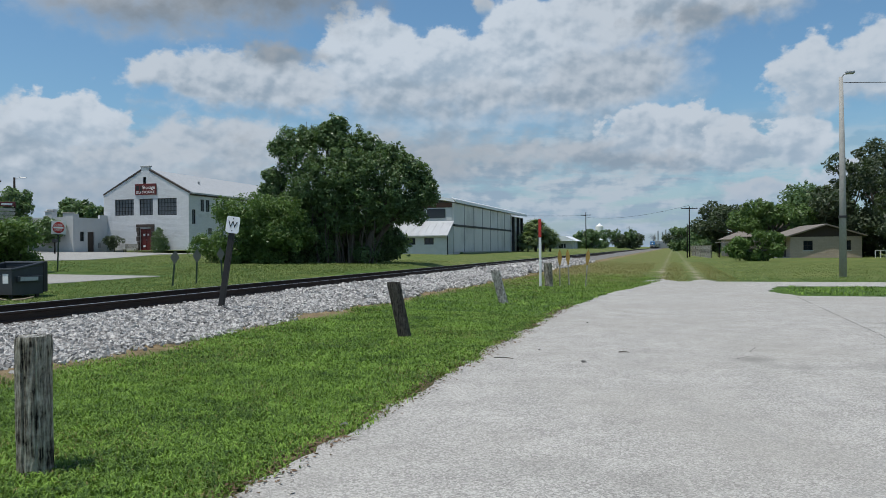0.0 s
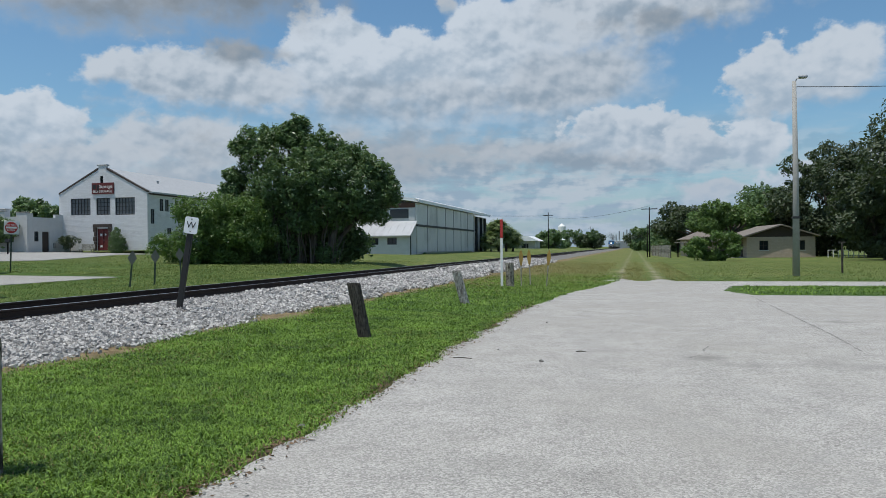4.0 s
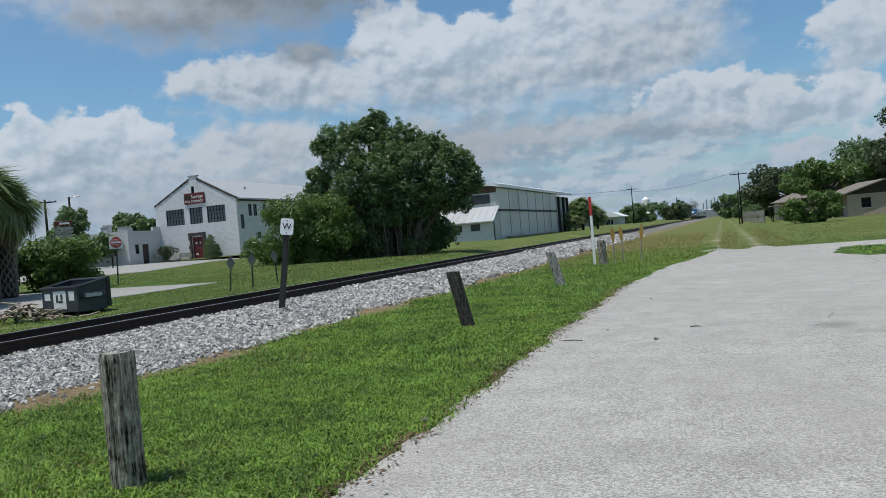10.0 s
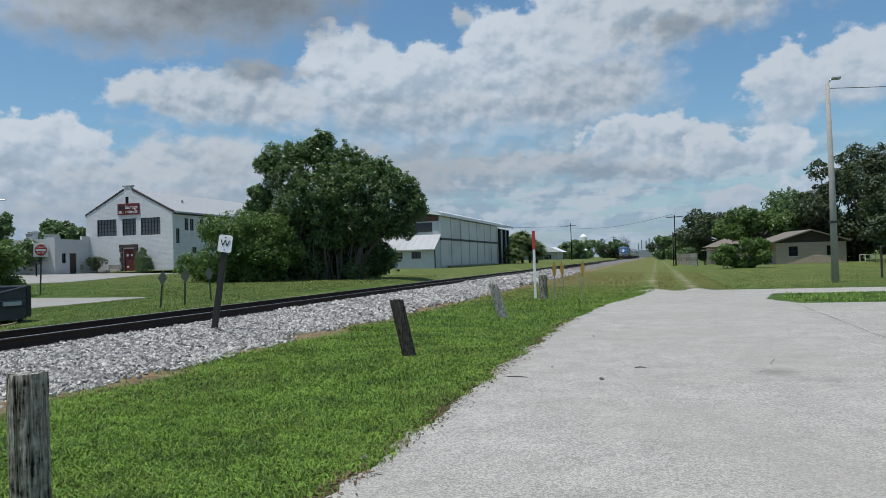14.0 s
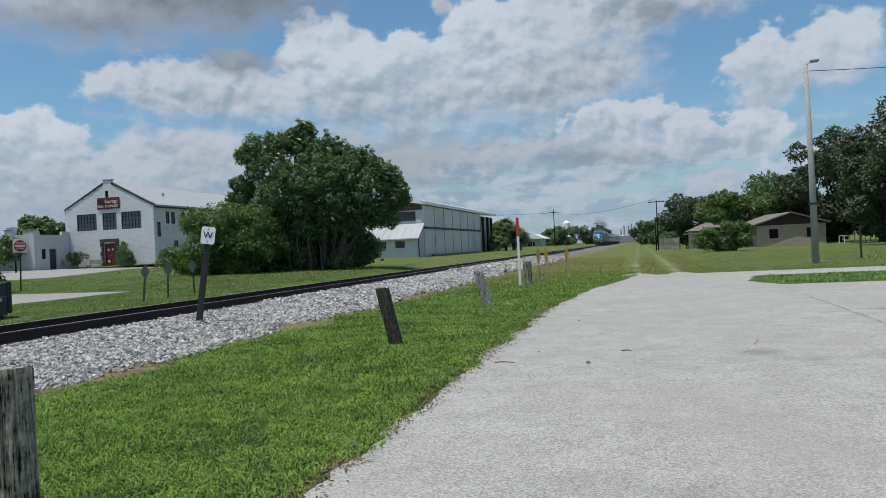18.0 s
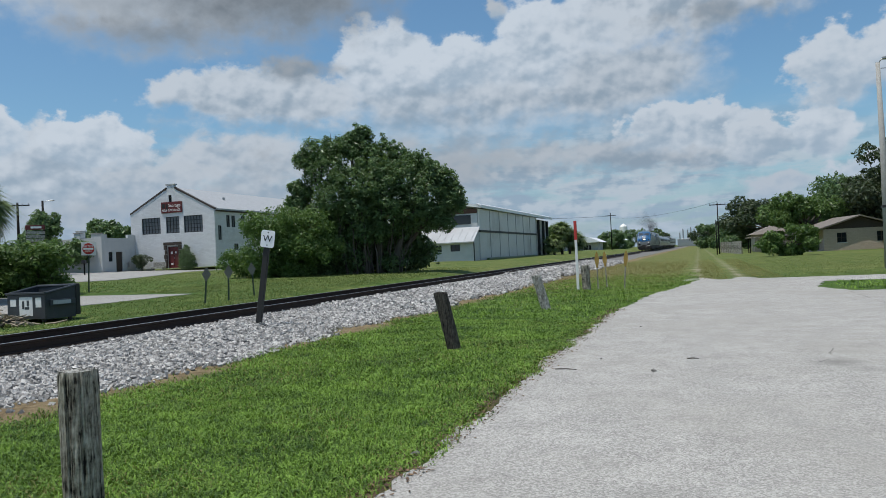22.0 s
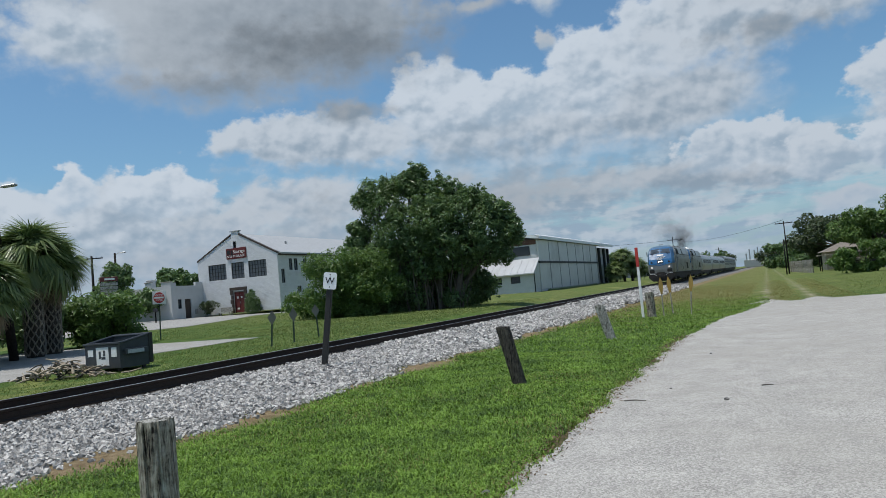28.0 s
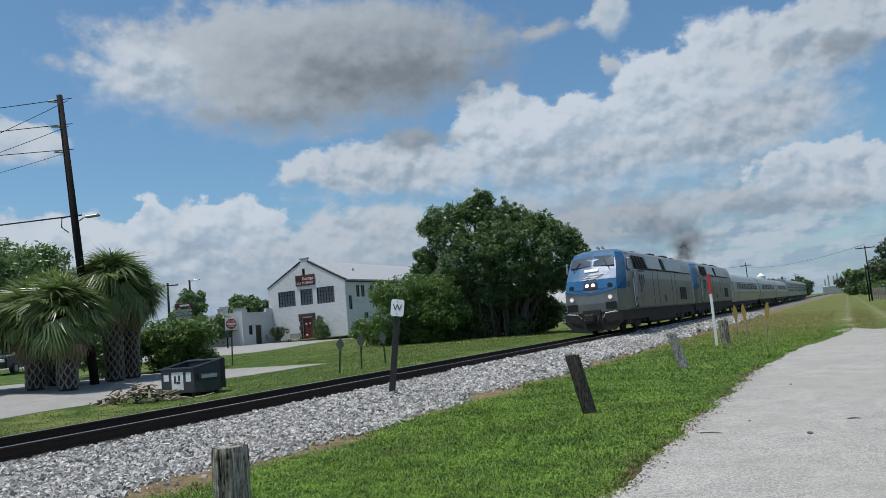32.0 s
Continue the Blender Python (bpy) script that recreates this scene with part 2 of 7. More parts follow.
def leafy(name, dark, light, rough=0.55, through=0.25, patch=0.0):
    m = bpy.data.materials.new(name)
    m.use_nodes = True
    n = Nodes(m.node_tree)
    r = n.add("ShaderNodeNewGeometry").outputs["Random Per Island"]
    p = n.add("ShaderNodeTexCoord").outputs["Object"]
    k = n.math("MULTIPLY_ADD", r, 0.6, n.math("MULTIPLY", n.noise(p, 0.6, 3.0), 0.45))
    if patch:
        q = n.math("MULTIPLY_ADD", n.noise(p, 0.9, 5.0, 0.6), 0.6, n.math("MULTIPLY", n.noise(p, 4.5, 4.0, 0.65), 0.7))
        k = n.math("MULTIPLY_ADD", n.math("SUBTRACT", q, 0.65), patch * 3.2, k)
    col = n.color(k, [(0.1, dark), (0.9, light)])
    a = n.add("ShaderNodeBsdfPrincipled", {"Base Color": col, "Roughness": rough})
    a.inputs["Specular IOR Level"].default_value = 0.35
    b = n.add("ShaderNodeBsdfTranslucent", {"Color": n.mix(0.5, col, (0.16, 0.26, 0.03, 1))})
    s = n.add("ShaderNodeMixShader", {0: through, 1: a.outputs[0], 2: b.outputs[0]})
    n.add("ShaderNodeOutputMaterial", {0: s.outputs[0]})
    return m


def glow(name, color, strength):
    m = bpy.data.materials.new(name)
    m.use_nodes = True
    n = Nodes(m.node_tree)
    e = n.add("ShaderNodeEmission", {"Color": (*color, 1), "Strength": strength})
    n.add("ShaderNodeOutputMaterial", {0: e.outputs[0]})
    return m


def glassy(name, tint=(0.02, 0.025, 0.03), rough=0.06):
    m = bpy.data.materials.new(name)
    m.use_nodes = True
    b = m.node_tree.nodes["Principled BSDF"]
    b.inputs["Base Color"].default_value = (*tint, 1)
    b.inputs["Roughness"].default_value = rough
    b.inputs["IOR"].default_value = 1.5
    return m


def ground_material():
    """Mown lawn with worn, dry and sandy patches; a bare strip along the ballast and two wheel tracks beyond the paving."""
    m = bpy.data.materials.new("lawn_ground")
    m.use_nodes = True
    n = Nodes(m.node_tree)
    p = n.add("ShaderNodeTexCoord").outputs["Object"]
    sep = n.add("ShaderNodeSeparateXYZ", {0: p})
    x, y = sep.outputs[0], sep.outputs[1]
    fine = n.noise(p, 9.0, 6.0, 0.7)
    mid = n.noise(p, 0.9, 5.0, 0.6)
    wide = n.noise(p, 0.12, 4.0, 0.6)
    # base greens darkened to stand for shade between the blades
    g = n.color(n.math("MULTIPLY_ADD", fine, 0.6, n.math("MULTIPLY", mid, 0.4)),
                [(0.3, (0.025, 0.05, 0.01)), (0.5, (0.06, 0.11, 0.022)), (0.72, (0.15, 0.21, 0.05))])
    # the open lawn away from the road is thinner and more olive
    far = n.math("MULTIPLY", n.ramp(y, 34.0, 48.0), n.ramp(n.noise(p, 0.3, 6.0, 0.7), 0.35, 0.62, 0.25, 0.85))
    g = n.mix(far, g, n.color(n.noise(p, 2.4, 6.0, 0.7), [(0.34, (0.075, 0.1, 0.026)), (0.66, (0.2, 0.21, 0.07))]))
    dry = n.ramp(n.math("ADD", n.math("MULTIPLY", mid, 0.5), n.math("MULTIPLY", wide, 0.6)), 0.56, 0.74, 0.0, 0.6)
    g = n.mix(dry, g, (0.26, 0.25, 0.085, 1))
    # between rails and trail the far verge is burnt olive brown
    v1 = n.ramp(x, -9.0, -7.0)
    v2 = n.ramp(x, 3.0, -3.5)
    v3 = n.ramp(y, 24.0, 36.0)
    olive = n.math("MULTIPLY", n.math("MULTIPLY", v1, v2), v3)
    olive = n.math("MULTIPLY", olive, n.ramp(n.noise(p, 0.35, 5.0, 0.7), 0.3, 0.62, 0.1, 0.9))
    g = n.mix(olive, g, n.color(fine, [(0.3, (0.09, 0.1, 0.03)), (0.7, (0.215, 0.21, 0.075))]))
    # reddish bare patches beside the stones further on
    b1 = n.math("MULTIPLY", n.math("MULTIPLY", n.ramp(x, -8.4, -7.4), n.ramp(x, -3.6, -6.2)), n.math("MULTIPLY", n.ramp(y, 24.0, 31.0), n.ramp(y, 75.0, 45.0)))
    b1 = n.math("MULTIPLY", b1, n.ramp(n.noise(p, 0.6, 6.0, 0.7), 0.4, 0.58, 0.0, 0.8))
    g = n.mix(b1, g, n.color(fine, [(0.3, (0.12, 0.075, 0.04)), (0.7, (0.27, 0.19, 0.11))]))
    # bare earth at the foot of the ballast
    e = n.math("ABSOLUTE", n.math("ADD", x, 7.55))
    e = n.math("ADD", e, n.math("MULTIPLY", n.math("SUBTRACT", n.noise(p, 0.8, 6.0, 0.7), 0.5), 1.6))
    g = n.mix(n.ramp(e, 0.7, 0.1, 0.0, 0.95), g, n.color(fine, [(0.3, (0.13, 0.085, 0.045)), (0.7, (0.33, 0.25, 0.15))]))
    # worn brown rim along the paving
    rim = n.math("ABSOLUTE", n.math("ADD", x, 2.85))
    rim = n.math("ADD", rim, n.math("MULTIPLY", n.math("SUBTRACT", n.noise(p, 2.2, 6.0, 0.7), 0.5), 0.7))
    rim = n.math("MULTIPLY", n.ramp(rim, 0.22, 0.02, 0.0, 0.9), n.ramp(y, 24.0, 20.0))
    g = n.mix(rim, g, n.color(fine, [(0.3, (0.05, 0.03, 0.02)), (0.7, (0.2, 0.14, 0.085))]))
    # wheel tracks, sandy by the road and half grown over beyond
    for cx in (-0.7, 1.25):
        d = n.math("ABSOLUTE", n.math("SUBTRACT", x, cx))
        d = n.math("ADD", d, n.math("MULTIPLY", n.math("SUBTRACT", n.noise(p, 0.45, 7.0, 0.78), 0.43), 2.4))
        w = n.math("MULTIPLY", n.ramp(d, 0.55, 0.0, 0.0, 0.8), n.ramp(y, 34.0, 38.0))
        w = n.math("MULTIPLY", w, n.ramp(n.math("MULTIPLY_ADD", n.noise(p, 0.16, 5.0, 0.7), 60.0, y), 70.0, 100.0, 1.0, 0.42))
        g = n.mix(w, g, n.color(fine, [(0.3, (0.24, 0.2, 0.15)), (0.7, (0.43, 0.375, 0.29))]))
    bs = n.add("ShaderNodeBsdfPrincipled", {"Base Color": g, "Roughness": 0.9})
    bs.inputs["Specular IOR Level"].default_value = 0.15
    bp = n.add("ShaderNodeBump", {"Strength": 0.8, "Distance": 0.06, "Height": n.noise(p, 14.0, 6.0, 0.75)})
    n.tree.links.new(bp.outputs[0], bs.inputs["Normal"])
    n.add("ShaderNodeOutputMaterial", {0: bs.outputs[0]})
    return m


def road_material(name, tones, patches=True):
    """Chip-sealed paving: pale aggregate in a grey binder, dull patches, faint tyre sweeps, oil spots."""
    m = bpy.data.materials.new(name)
    m.use_nodes = True
    n = Nodes(m.node_tree)
    p = n.add("ShaderNodeTexCoord").outputs["Object"]
    v = n.add("ShaderNodeTexVoronoi", {"Vector": p, "Scale": 74.0})
    chips = n.add("ShaderNodeSeparateColor", {0: v.outputs[1]}).outputs[0]
    mid = n.noise(p, 1.6, 7.0, 0.65)
    wide = n.noise(p, 0.22, 5.0, 0.6)
    f = n.math("MULTIPLY_ADD", chips, 0.52, n.math("MULTIPLY", mid, 0.48))
    col = n.color(f, [(0.2, tones[0]), (0.5, tones[1]), (0.8, tones[2])])
    col = n.mix(n.ramp(wide, 0.42, 0.66, 0.0, 0.55), col, (*tones[3], 1))
    if patches:
        sep = n.add("ShaderNodeSeparateXYZ", {0: p})
        for cx, cy, rx, ry, k in ((1.05, 11.6, 0.5, 0.45, 0.8), (1.7, 11.0, 0.8, 0.4, 0.6), (3.0, 11.2, 1.4, 0.6, 0.4), (5.2, 13.5, 1.3, 0.5, 0.6), (4.2, 17.5, 0.8, 0.35, 0.6),
                                  (-0.6, 5.4, 1.8, 0.7, 0.25), (6.9, 20.5, 1.4, 0.6, 0.5)):
            dx = n.math("MULTIPLY", n.math("SUBTRACT", sep.outputs[0], cx), 1 / rx)
            dy = n.math("MULTIPLY", n.math("SUBTRACT", sep.outputs[1], cy), 1 / ry)
            q = n.math("SQRT", n.math("ADD", n.math("MULTIPLY", dx, dx), n.math("MULTIPLY", dy, dy)))
            q = n.math("ADD", q, n.math("MULTIPLY", n.math("SUBTRACT", n.noise(p, 1.3, 6.0, 0.7), 0.5), 2.2))
            col = n.mix(n.ramp(q, 1.0, -0.2, 0.0, k), col, (0.19, 0.185, 0.165, 1))
        # arcs swept by turning tyres
        for cx, cy, r in ((9.0, 12.0, 8.2), (9.0, 12.0, 9.7), (7.0, 3.0, 6.4)):
            dx = n.math("SUBTRACT", sep.outputs[0], cx)
            dy = n.math("SUBTRACT", sep.outputs[1], cy)
            q = n.math("SQRT", n.math("ADD", n.math("MULTIPLY", dx, dx), n.math("MULTIPLY", dy, dy)))
            q = n.math("ABSOLUTE", n.math("SUBTRACT", q, r))
            k = n.math("MULTIPLY", n.ramp(q, 0.22, 0.05, 0.0, 0.3), n.ramp(mid, 0.45, 0.6))
            col = n.mix(k, col, (0.24, 0.235, 0.22, 1))
    bs = n.add("ShaderNodeBsdfPrincipled", {"Base Color": col, "Roughness": 0.88})
    bs.inputs["Specular IOR Level"].default_value = 0.3
    h = n.math("MULTIPLY_ADD", v.outputs[0], -1.0, n.math("MULTIPLY", mid, 0.6))
    bp = n.add("ShaderNodeBump", {"Strength": 0.5, "Distance": 0.006, "Height": h})
    n.tree.links.new(bp.outputs[0], bs.inputs["Normal"])
    n.add("ShaderNodeOutputMaterial", {0: bs.outputs[0]})
    return m


def wood_material(name, tones, rough=0.85, crack=0.7):
    """Weathered upright timber: streaks and checks along z."""
    m = bpy.data.materials.new(name)
    m.use_nodes = True
    n = Nodes(m.node_tree)
    p = n.add("ShaderNodeTexCoord").outputs["Object"]
    mp = n.add("ShaderNodeMapping", {0: p})
    mp.inputs["Scale"].default_value = (42, 42, 3.2)
    a = n.noise(mp.outputs[0], 1.0, 7.0, 0.7)
    b = n.noise(p, 11.0, 6.0, 0.65)
    f = n.math("MULTIPLY_ADD", a, 0.66, n.math("MULTIPLY", b, 0.34))
    col = n.color(f, [(0.42, tones[0]), (0.47, tones[1]), (0.6, tones[2])])
    bs = n.add("ShaderNodeBsdfPrincipled", {"Base Color": col, "Roughness": rough})
    bs.inputs["Specular IOR Level"].default_value = 0.2
    bp = n.add("ShaderNodeBump", {"Strength": crack, "Distance": 0.02, "Height": a})
    n.tree.links.new(bp.outputs[0], bs.inputs["Normal"])
    n.add("ShaderNodeOutputMaterial", {0: bs.outputs[0]})
    return m


def masonry_material(name, tone, joint, bw=0.42, bh=0.2, dirt=(0.3, 0.29, 0.27)):
    """Painted block or brick: courses show faintly through the paint."""
    m = bpy.data.materials.new(name)
    m.use_nodes = True
    n = Nodes(m.node_tree)
    p = n.add("ShaderNodeTexCoord").outputs["Object"]
    s = n.add("ShaderNodeSeparateXYZ", {0: p})
    u = n.math("ADD", s.outputs[0], s.outputs[1])
    q = n.add("ShaderNodeCombineXYZ", {0: u, 1: s.outputs[2], 2: 0.0}).outputs[0]
    br = n.add("ShaderNodeTexBrick", {"Vector": q, "Scale": 1.0, "Mortar Size": 0.012, "Mortar Smooth": 0.4, "Brick Width": bw, "Row Height": bh,
                                      "Color1": (*tone, 1), "Color2": (*[c * 0.9 for c in tone], 1), "Mortar": (*joint, 1)})
    st = n.noise(p, 0.7, 6.0, 0.65)
    col = n.mix(n.ramp(st, 0.52, 0.75, 0.0, 0.35), br.outputs[0], (*dirt, 1))
    bs = n.add("ShaderNodeBsdfPrincipled", {"Base Color": col, "Roughness": 0.75})
    h = n.math("MULTIPLY_ADD", br.outputs[1], -1.0, n.math("MULTIPLY", n.noise(p, 12.0, 5.0), 0.5))
    bp = n.add("ShaderNodeBump", {"Strength": 0.5, "Distance": 0.02, "Height": h})
    n.tree.links.new(bp.outputs[0], bs.inputs["Normal"])
    n.add("ShaderNodeOutputMaterial", {0: bs.outputs[0]})
    return m


M_GROUND = ground_material()
M_ROAD = road_material("chip_seal", ((0.19, 0.18, 0.165), (0.35, 0.335, 0.309), (0.53, 0.508, 0.467), (0.31, 0.293, 0.26)))
M_LANE = road_material("old_concrete", ((0.2, 0.193, 0.18), (0.31, 0.3, 0.283), (0.42, 0.41, 0.385), (0.25, 0.24, 0.215)), False)
M_STONE = surface("ballast_stone", (0.2, 0.19, 0.178), (0.56, 0.535, 0.5), 7.0, 0.9, bump=0.4, islands=0.6)
# bed toned darker than its stones, painting shade into the gaps between them
M_BED = surface("ballast_bed", (0.05, 0.047, 0.043), (0.26, 0.248, 0.23), 12.0, 0.9, bump=1.0, fine=30.0, stain=(0.22, 0.18, 0.14))
M_RUST = surface("rusty_rail", (0.02, 0.013, 0.01), (0.055, 0.034, 0.025), 6.0, 0.8, 0.3, 0.3)
M_HEAD = surface("worn_rail_head", (0.42, 0.41, 0.4), (0.62, 0.61, 0.6), 5.0, 0.35, 0.9, 0.05)
M_TIE = surface("creosoted_tie", (0.018, 0.015, 0.013), (0.07, 0.055, 0.045), 5.0, 0.9, bump=0.5)
M_POST = wood_material("grey_weathered_post", ((0.014, 0.011, 0.009), (0.17, 0.15, 0.115), (0.5, 0.465, 0.385)), 0.9, 1.0)
M_DARKPOST = wood_material("dark_creosoted_post", ((0.012, 0.011, 0.01), (0.045, 0.04, 0.033), (0.1, 0.09, 0.075)))
M_LICHEN = wood_material("lichened_post", ((0.05, 0.045, 0.038), (0.25, 0.24, 0.21), (0.52, 0.51, 0.47)))
M_POLE = wood_material("utility_pole_wood", ((0.006, 0.005, 0.005), (0.013, 0.011, 0.01), (0.024, 0.02, 0.018)))
M_CONCPOLE = surface("pole_concrete", (0.28, 0.27, 0.25), (0.42, 0.41, 0.38), 6.0, 0.85, bump=0.2)
M_BLACK = surface("black_painted_timber", (0.012, 0.012, 0.012), (0.035, 0.034, 0.032), 9.0, 0.75, bump=0.4)
M_WHITE = surface("white_paint", (0.7, 0.7, 0.68), (0.85, 0.85, 0.83), 5.0, 0.5, bump=0.05, stain=(0.5, 0.48, 0.43), amount=0.3)
M_INK = surface("black_ink", (0.012, 0.012, 0.012), (0.02, 0.02, 0.02), 5.0, 0.5, bump=0.0)
M_RED = surface("sign_red", (0.42, 0.03, 0.025), (0.55, 0.05, 0.04), 5.0, 0.5, bump=0.05)
M_MAROON = surface("maroon_paint", (0.085, 0.012, 0.012), (0.15, 0.022, 0.02), 4.0, 0.5, bump=0.1)
M_BRICK = masonry_material("white_painted_brick", (0.66, 0.67, 0.68), (0.53, 0.54, 0.55), 0.4, 0.13)
M_STUCCO = surface("white_stucco", (0.47, 0.48, 0.48), (0.61, 0.62, 0.62), 1.4, 0.85, bump=0.2, stain=(0.4, 0.41, 0.38), amount=0.35)
M_METALWALL = surface("painted_metal_wall", (0.58, 0.58, 0.57), (0.7, 0.7, 0.69), 0.8, 0.5, bump=0.05, stain=(0.36, 0.36, 0.35), amount=0.5)
M_METALROOF = surface("bright_metal_roof", (0.7, 0.71, 0.72), (0.85, 0.86, 0.87), 0.6, 0.4, bump=0.05)
M_LEANROOF = surface("dull_metal_roof", (0.36, 0.37, 0.38), (0.5, 0.51, 0.52), 0.8, 0.6, 0.0, 0.1, stain=(0.28, 0.27, 0.26), amount=0.4)
M_SHINGLE = surface("grey_shingles", (0.3, 0.31, 0.32), (0.45, 0.46, 0.47), 2.0, 0.85, bump=0.5, fine=14.0)
M_BROWNROOF = surface("brown_shingles", (0.13, 0.112, 0.094), (0.25, 0.22, 0.19), 2.0, 0.9, bump=0.4, fine=18.0)
M_TAN = masonry_material("tan_block", (0.5, 0.41, 0.33), (0.42, 0.34, 0.27), 0.4, 0.2, (0.3, 0.24, 0.19))
M_BROWN = surface("brown_trim", (0.03, 0.022, 0.018), (0.07, 0.05, 0.04), 5.0, 0.7, bump=0.2)
M_GLASS = glassy("dark_window_glass")
# grey tint paints the pale reflection into the storage building's panes
M_REFLGLASS = glassy("reflection_grey_glass", (0.16, 0.175, 0.19), 0.2)
M_FRAME = surface("window_frame_paint", (0.5, 0.5, 0.49), (0.62, 0.62, 0.6), 6.0, 0.6, bump=0.05)
M_STEEL = surface("galvanised_steel", (0.28, 0.29, 0.3), (0.42, 0.43, 0.44), 6.0, 0.5, 0.6, 0.1)
M_DARKSTEEL = surface("dark_steel", (0.02, 0.021, 0.023), (0.05, 0.05, 0.052), 5.0, 0.6, 0.3, 0.2)
M_DUMP = surface("charcoal_dumpster_paint", (0.022, 0.027, 0.033), (0.05, 0.058, 0.068), 3.0, 0.5, 0.1, 0.15, stain=(0.1, 0.085, 0.07), amount=0.35)
M_BARK = surface("grey_bark", (0.045, 0.038, 0.03), (0.15, 0.13, 0.105), 3.0, 0.9, bump=0.8, fine=20.0)
M_LEAF = leafy("dark_green_leaves", (0.045, 0.085, 0.038), (0.185, 0.28, 0.115), 0.34, 0.32)
M_LEAF2 = leafy("bright_green_leaves", (0.042, 0.09, 0.026), (0.175, 0.275, 0.075), 0.4, 0.34)
M_LEAF3 = leafy("grey_green_leaves", (0.024, 0.036, 0.018), (0.085, 0.115, 0.058), 0.5, 0.18)
M_BLADE = leafy("grass_blades", (0.022, 0.06, 0.007), (0.27, 0.435, 0.065), 0.58, 0.22, 0.55)
M_LAWN = leafy("thin_lawn_blades", (0.085, 0.125, 0.026), (0.28, 0.32, 0.1), 0.6, 0.2, 0.5)
M_DRYBLADE = leafy("dry_grass_blades", (0.13, 0.12, 0.032), (0.36, 0.3, 0.12), 0.7, 0.25)
M_PALM = leafy("palm_green", (0.06, 0.1, 0.045), (0.27, 0.33, 0.13), 0.32, 0.3)
M_PALMDRY = leafy("dry_palm_frond", (0.09, 0.068, 0.045), (0.34, 0.275, 0.19), 0.8, 0.1)
M_MOSS = leafy("hanging_moss", (0.07, 0.075, 0.06), (0.16, 0.165, 0.135), 0.9, 0.1)

M_TAR = surface("dark_crack_filler", (0.1, 0.095, 0.085), (0.22, 0.21, 0.19), 9.0, 0.9, bump=0.2)


# ---- building helpers ----
def mesh_object(name, data, material, parent=None, label=""):
    ob = new(name, data)
    if material and not data.materials:
        data.materials.append(material)
    if parent:
        ob.parent = parent
    if label:
        ob["label"] = label
    return ob


def part(name, bm, material, parent=None, label="", smooth=False):
    data = bpy.data.meshes.new(name)
    bm.normal_update()
    bm.to_mesh(data)
    bm.free()
    if smooth:
        for f in data.polygons:
            f.use_smooth = True
    return mesh_object(name, data, material, parent, label)


def soup(name, verts, faces, material, parent=None, label="", smooth=False):
    data = bpy.data.meshes.new(name)
    data.from_pydata([tuple(map(float, v)) for v in verts] if not isinstance(verts, np.ndarray) else verts.tolist(), [],
                     faces if not isinstance(faces, np.ndarray) else faces.tolist())
    if smooth:
        for f in data.polygons:
            f.use_smooth = True
    return mesh_object(name, data, material, parent, label)


def base(name, m, label, category, group="", kind=""):
    ob = new(name)
    ob.empty_display_size = 0.2
    ob.matrix_world = m
    return tagged(ob, label, category, group, kind)


def box(bm, lo, hi, m=None, bevel=0.0):
    """Adds a box between two corners."""
    c = [(a + b) / 2 for a, b in zip(lo, hi)]
    s = [abs(b - a) for a, b in zip(lo, hi)]
    g = bmesh.ops.create_cube(bm, size=1.0, matrix=(m or Matrix()) @ Matrix.Translation(c) @ Matrix.Diagonal((*s, 1)))
    if bevel:
        e = list({e for v in g["verts"] for e in v.link_edges})
        bmesh.ops.bevel(bm, geom=e, offset=bevel, segments=1, affect="EDGES")
    return bm


def boxes(*specs, bevel=0.0):
    bm = bmesh.new()
    for lo, hi in specs:
        box(bm, lo, hi, None, bevel)
    return bm


def tube(bm, points, radii, seg=8, cap=True):
    """A tapered round bar along points."""
    pts = [Vector(p) for p in points]
    if not isinstance(radii, (list, tuple)):
        radii = [radii] * len(pts)
    rings = []
    for i, p in enumerate(pts):
        d = (pts[min(i + 1, len(pts) - 1)] - pts[max(i - 1, 0)]).normalized()
        a = d.orthogonal().normalized() if abs(d.z) < 0.99 else Vector((1, 0, 0))
        a = (a - d * a.dot(d)).normalized()
        b = d.cross(a)
        rings.append([bm.verts.new(p + (a * math.cos(t) + b * math.sin(t)) * radii[i]) for t in (2 * math.pi * k / seg for k in range(seg))])
    for r, s in zip(rings, rings[1:]):
        for k in range(seg):
            bm.faces.new((r[k], r[(k + 1) % seg], s[(k + 1) % seg], s[k]))
    if cap:
        bm.faces.new(rings[0][::-1])
        bm.faces.new(rings[-1])
    return bm


def tubed(points, radii, seg=8):
    return tube(bmesh.new(), points, radii, seg)


def prism(bm, outline, y0, y1):
    """An outline in x and z, drawn out along y."""
    a = [bm.verts.new((x, y0, z)) for x, z in outline]
    b = [bm.verts.new((x, y1, z)) for x, z in outline]
    bm.faces.new(a)
    bm.faces.new(b[::-1])
    k = len(a)
    for i in range(k):
        bm.faces.new((a[i], b[i], b[(i + 1) % k], a[(i + 1) % k]))
    bmesh.ops.recalc_face_normals(bm, faces=bm.faces)
    return bm


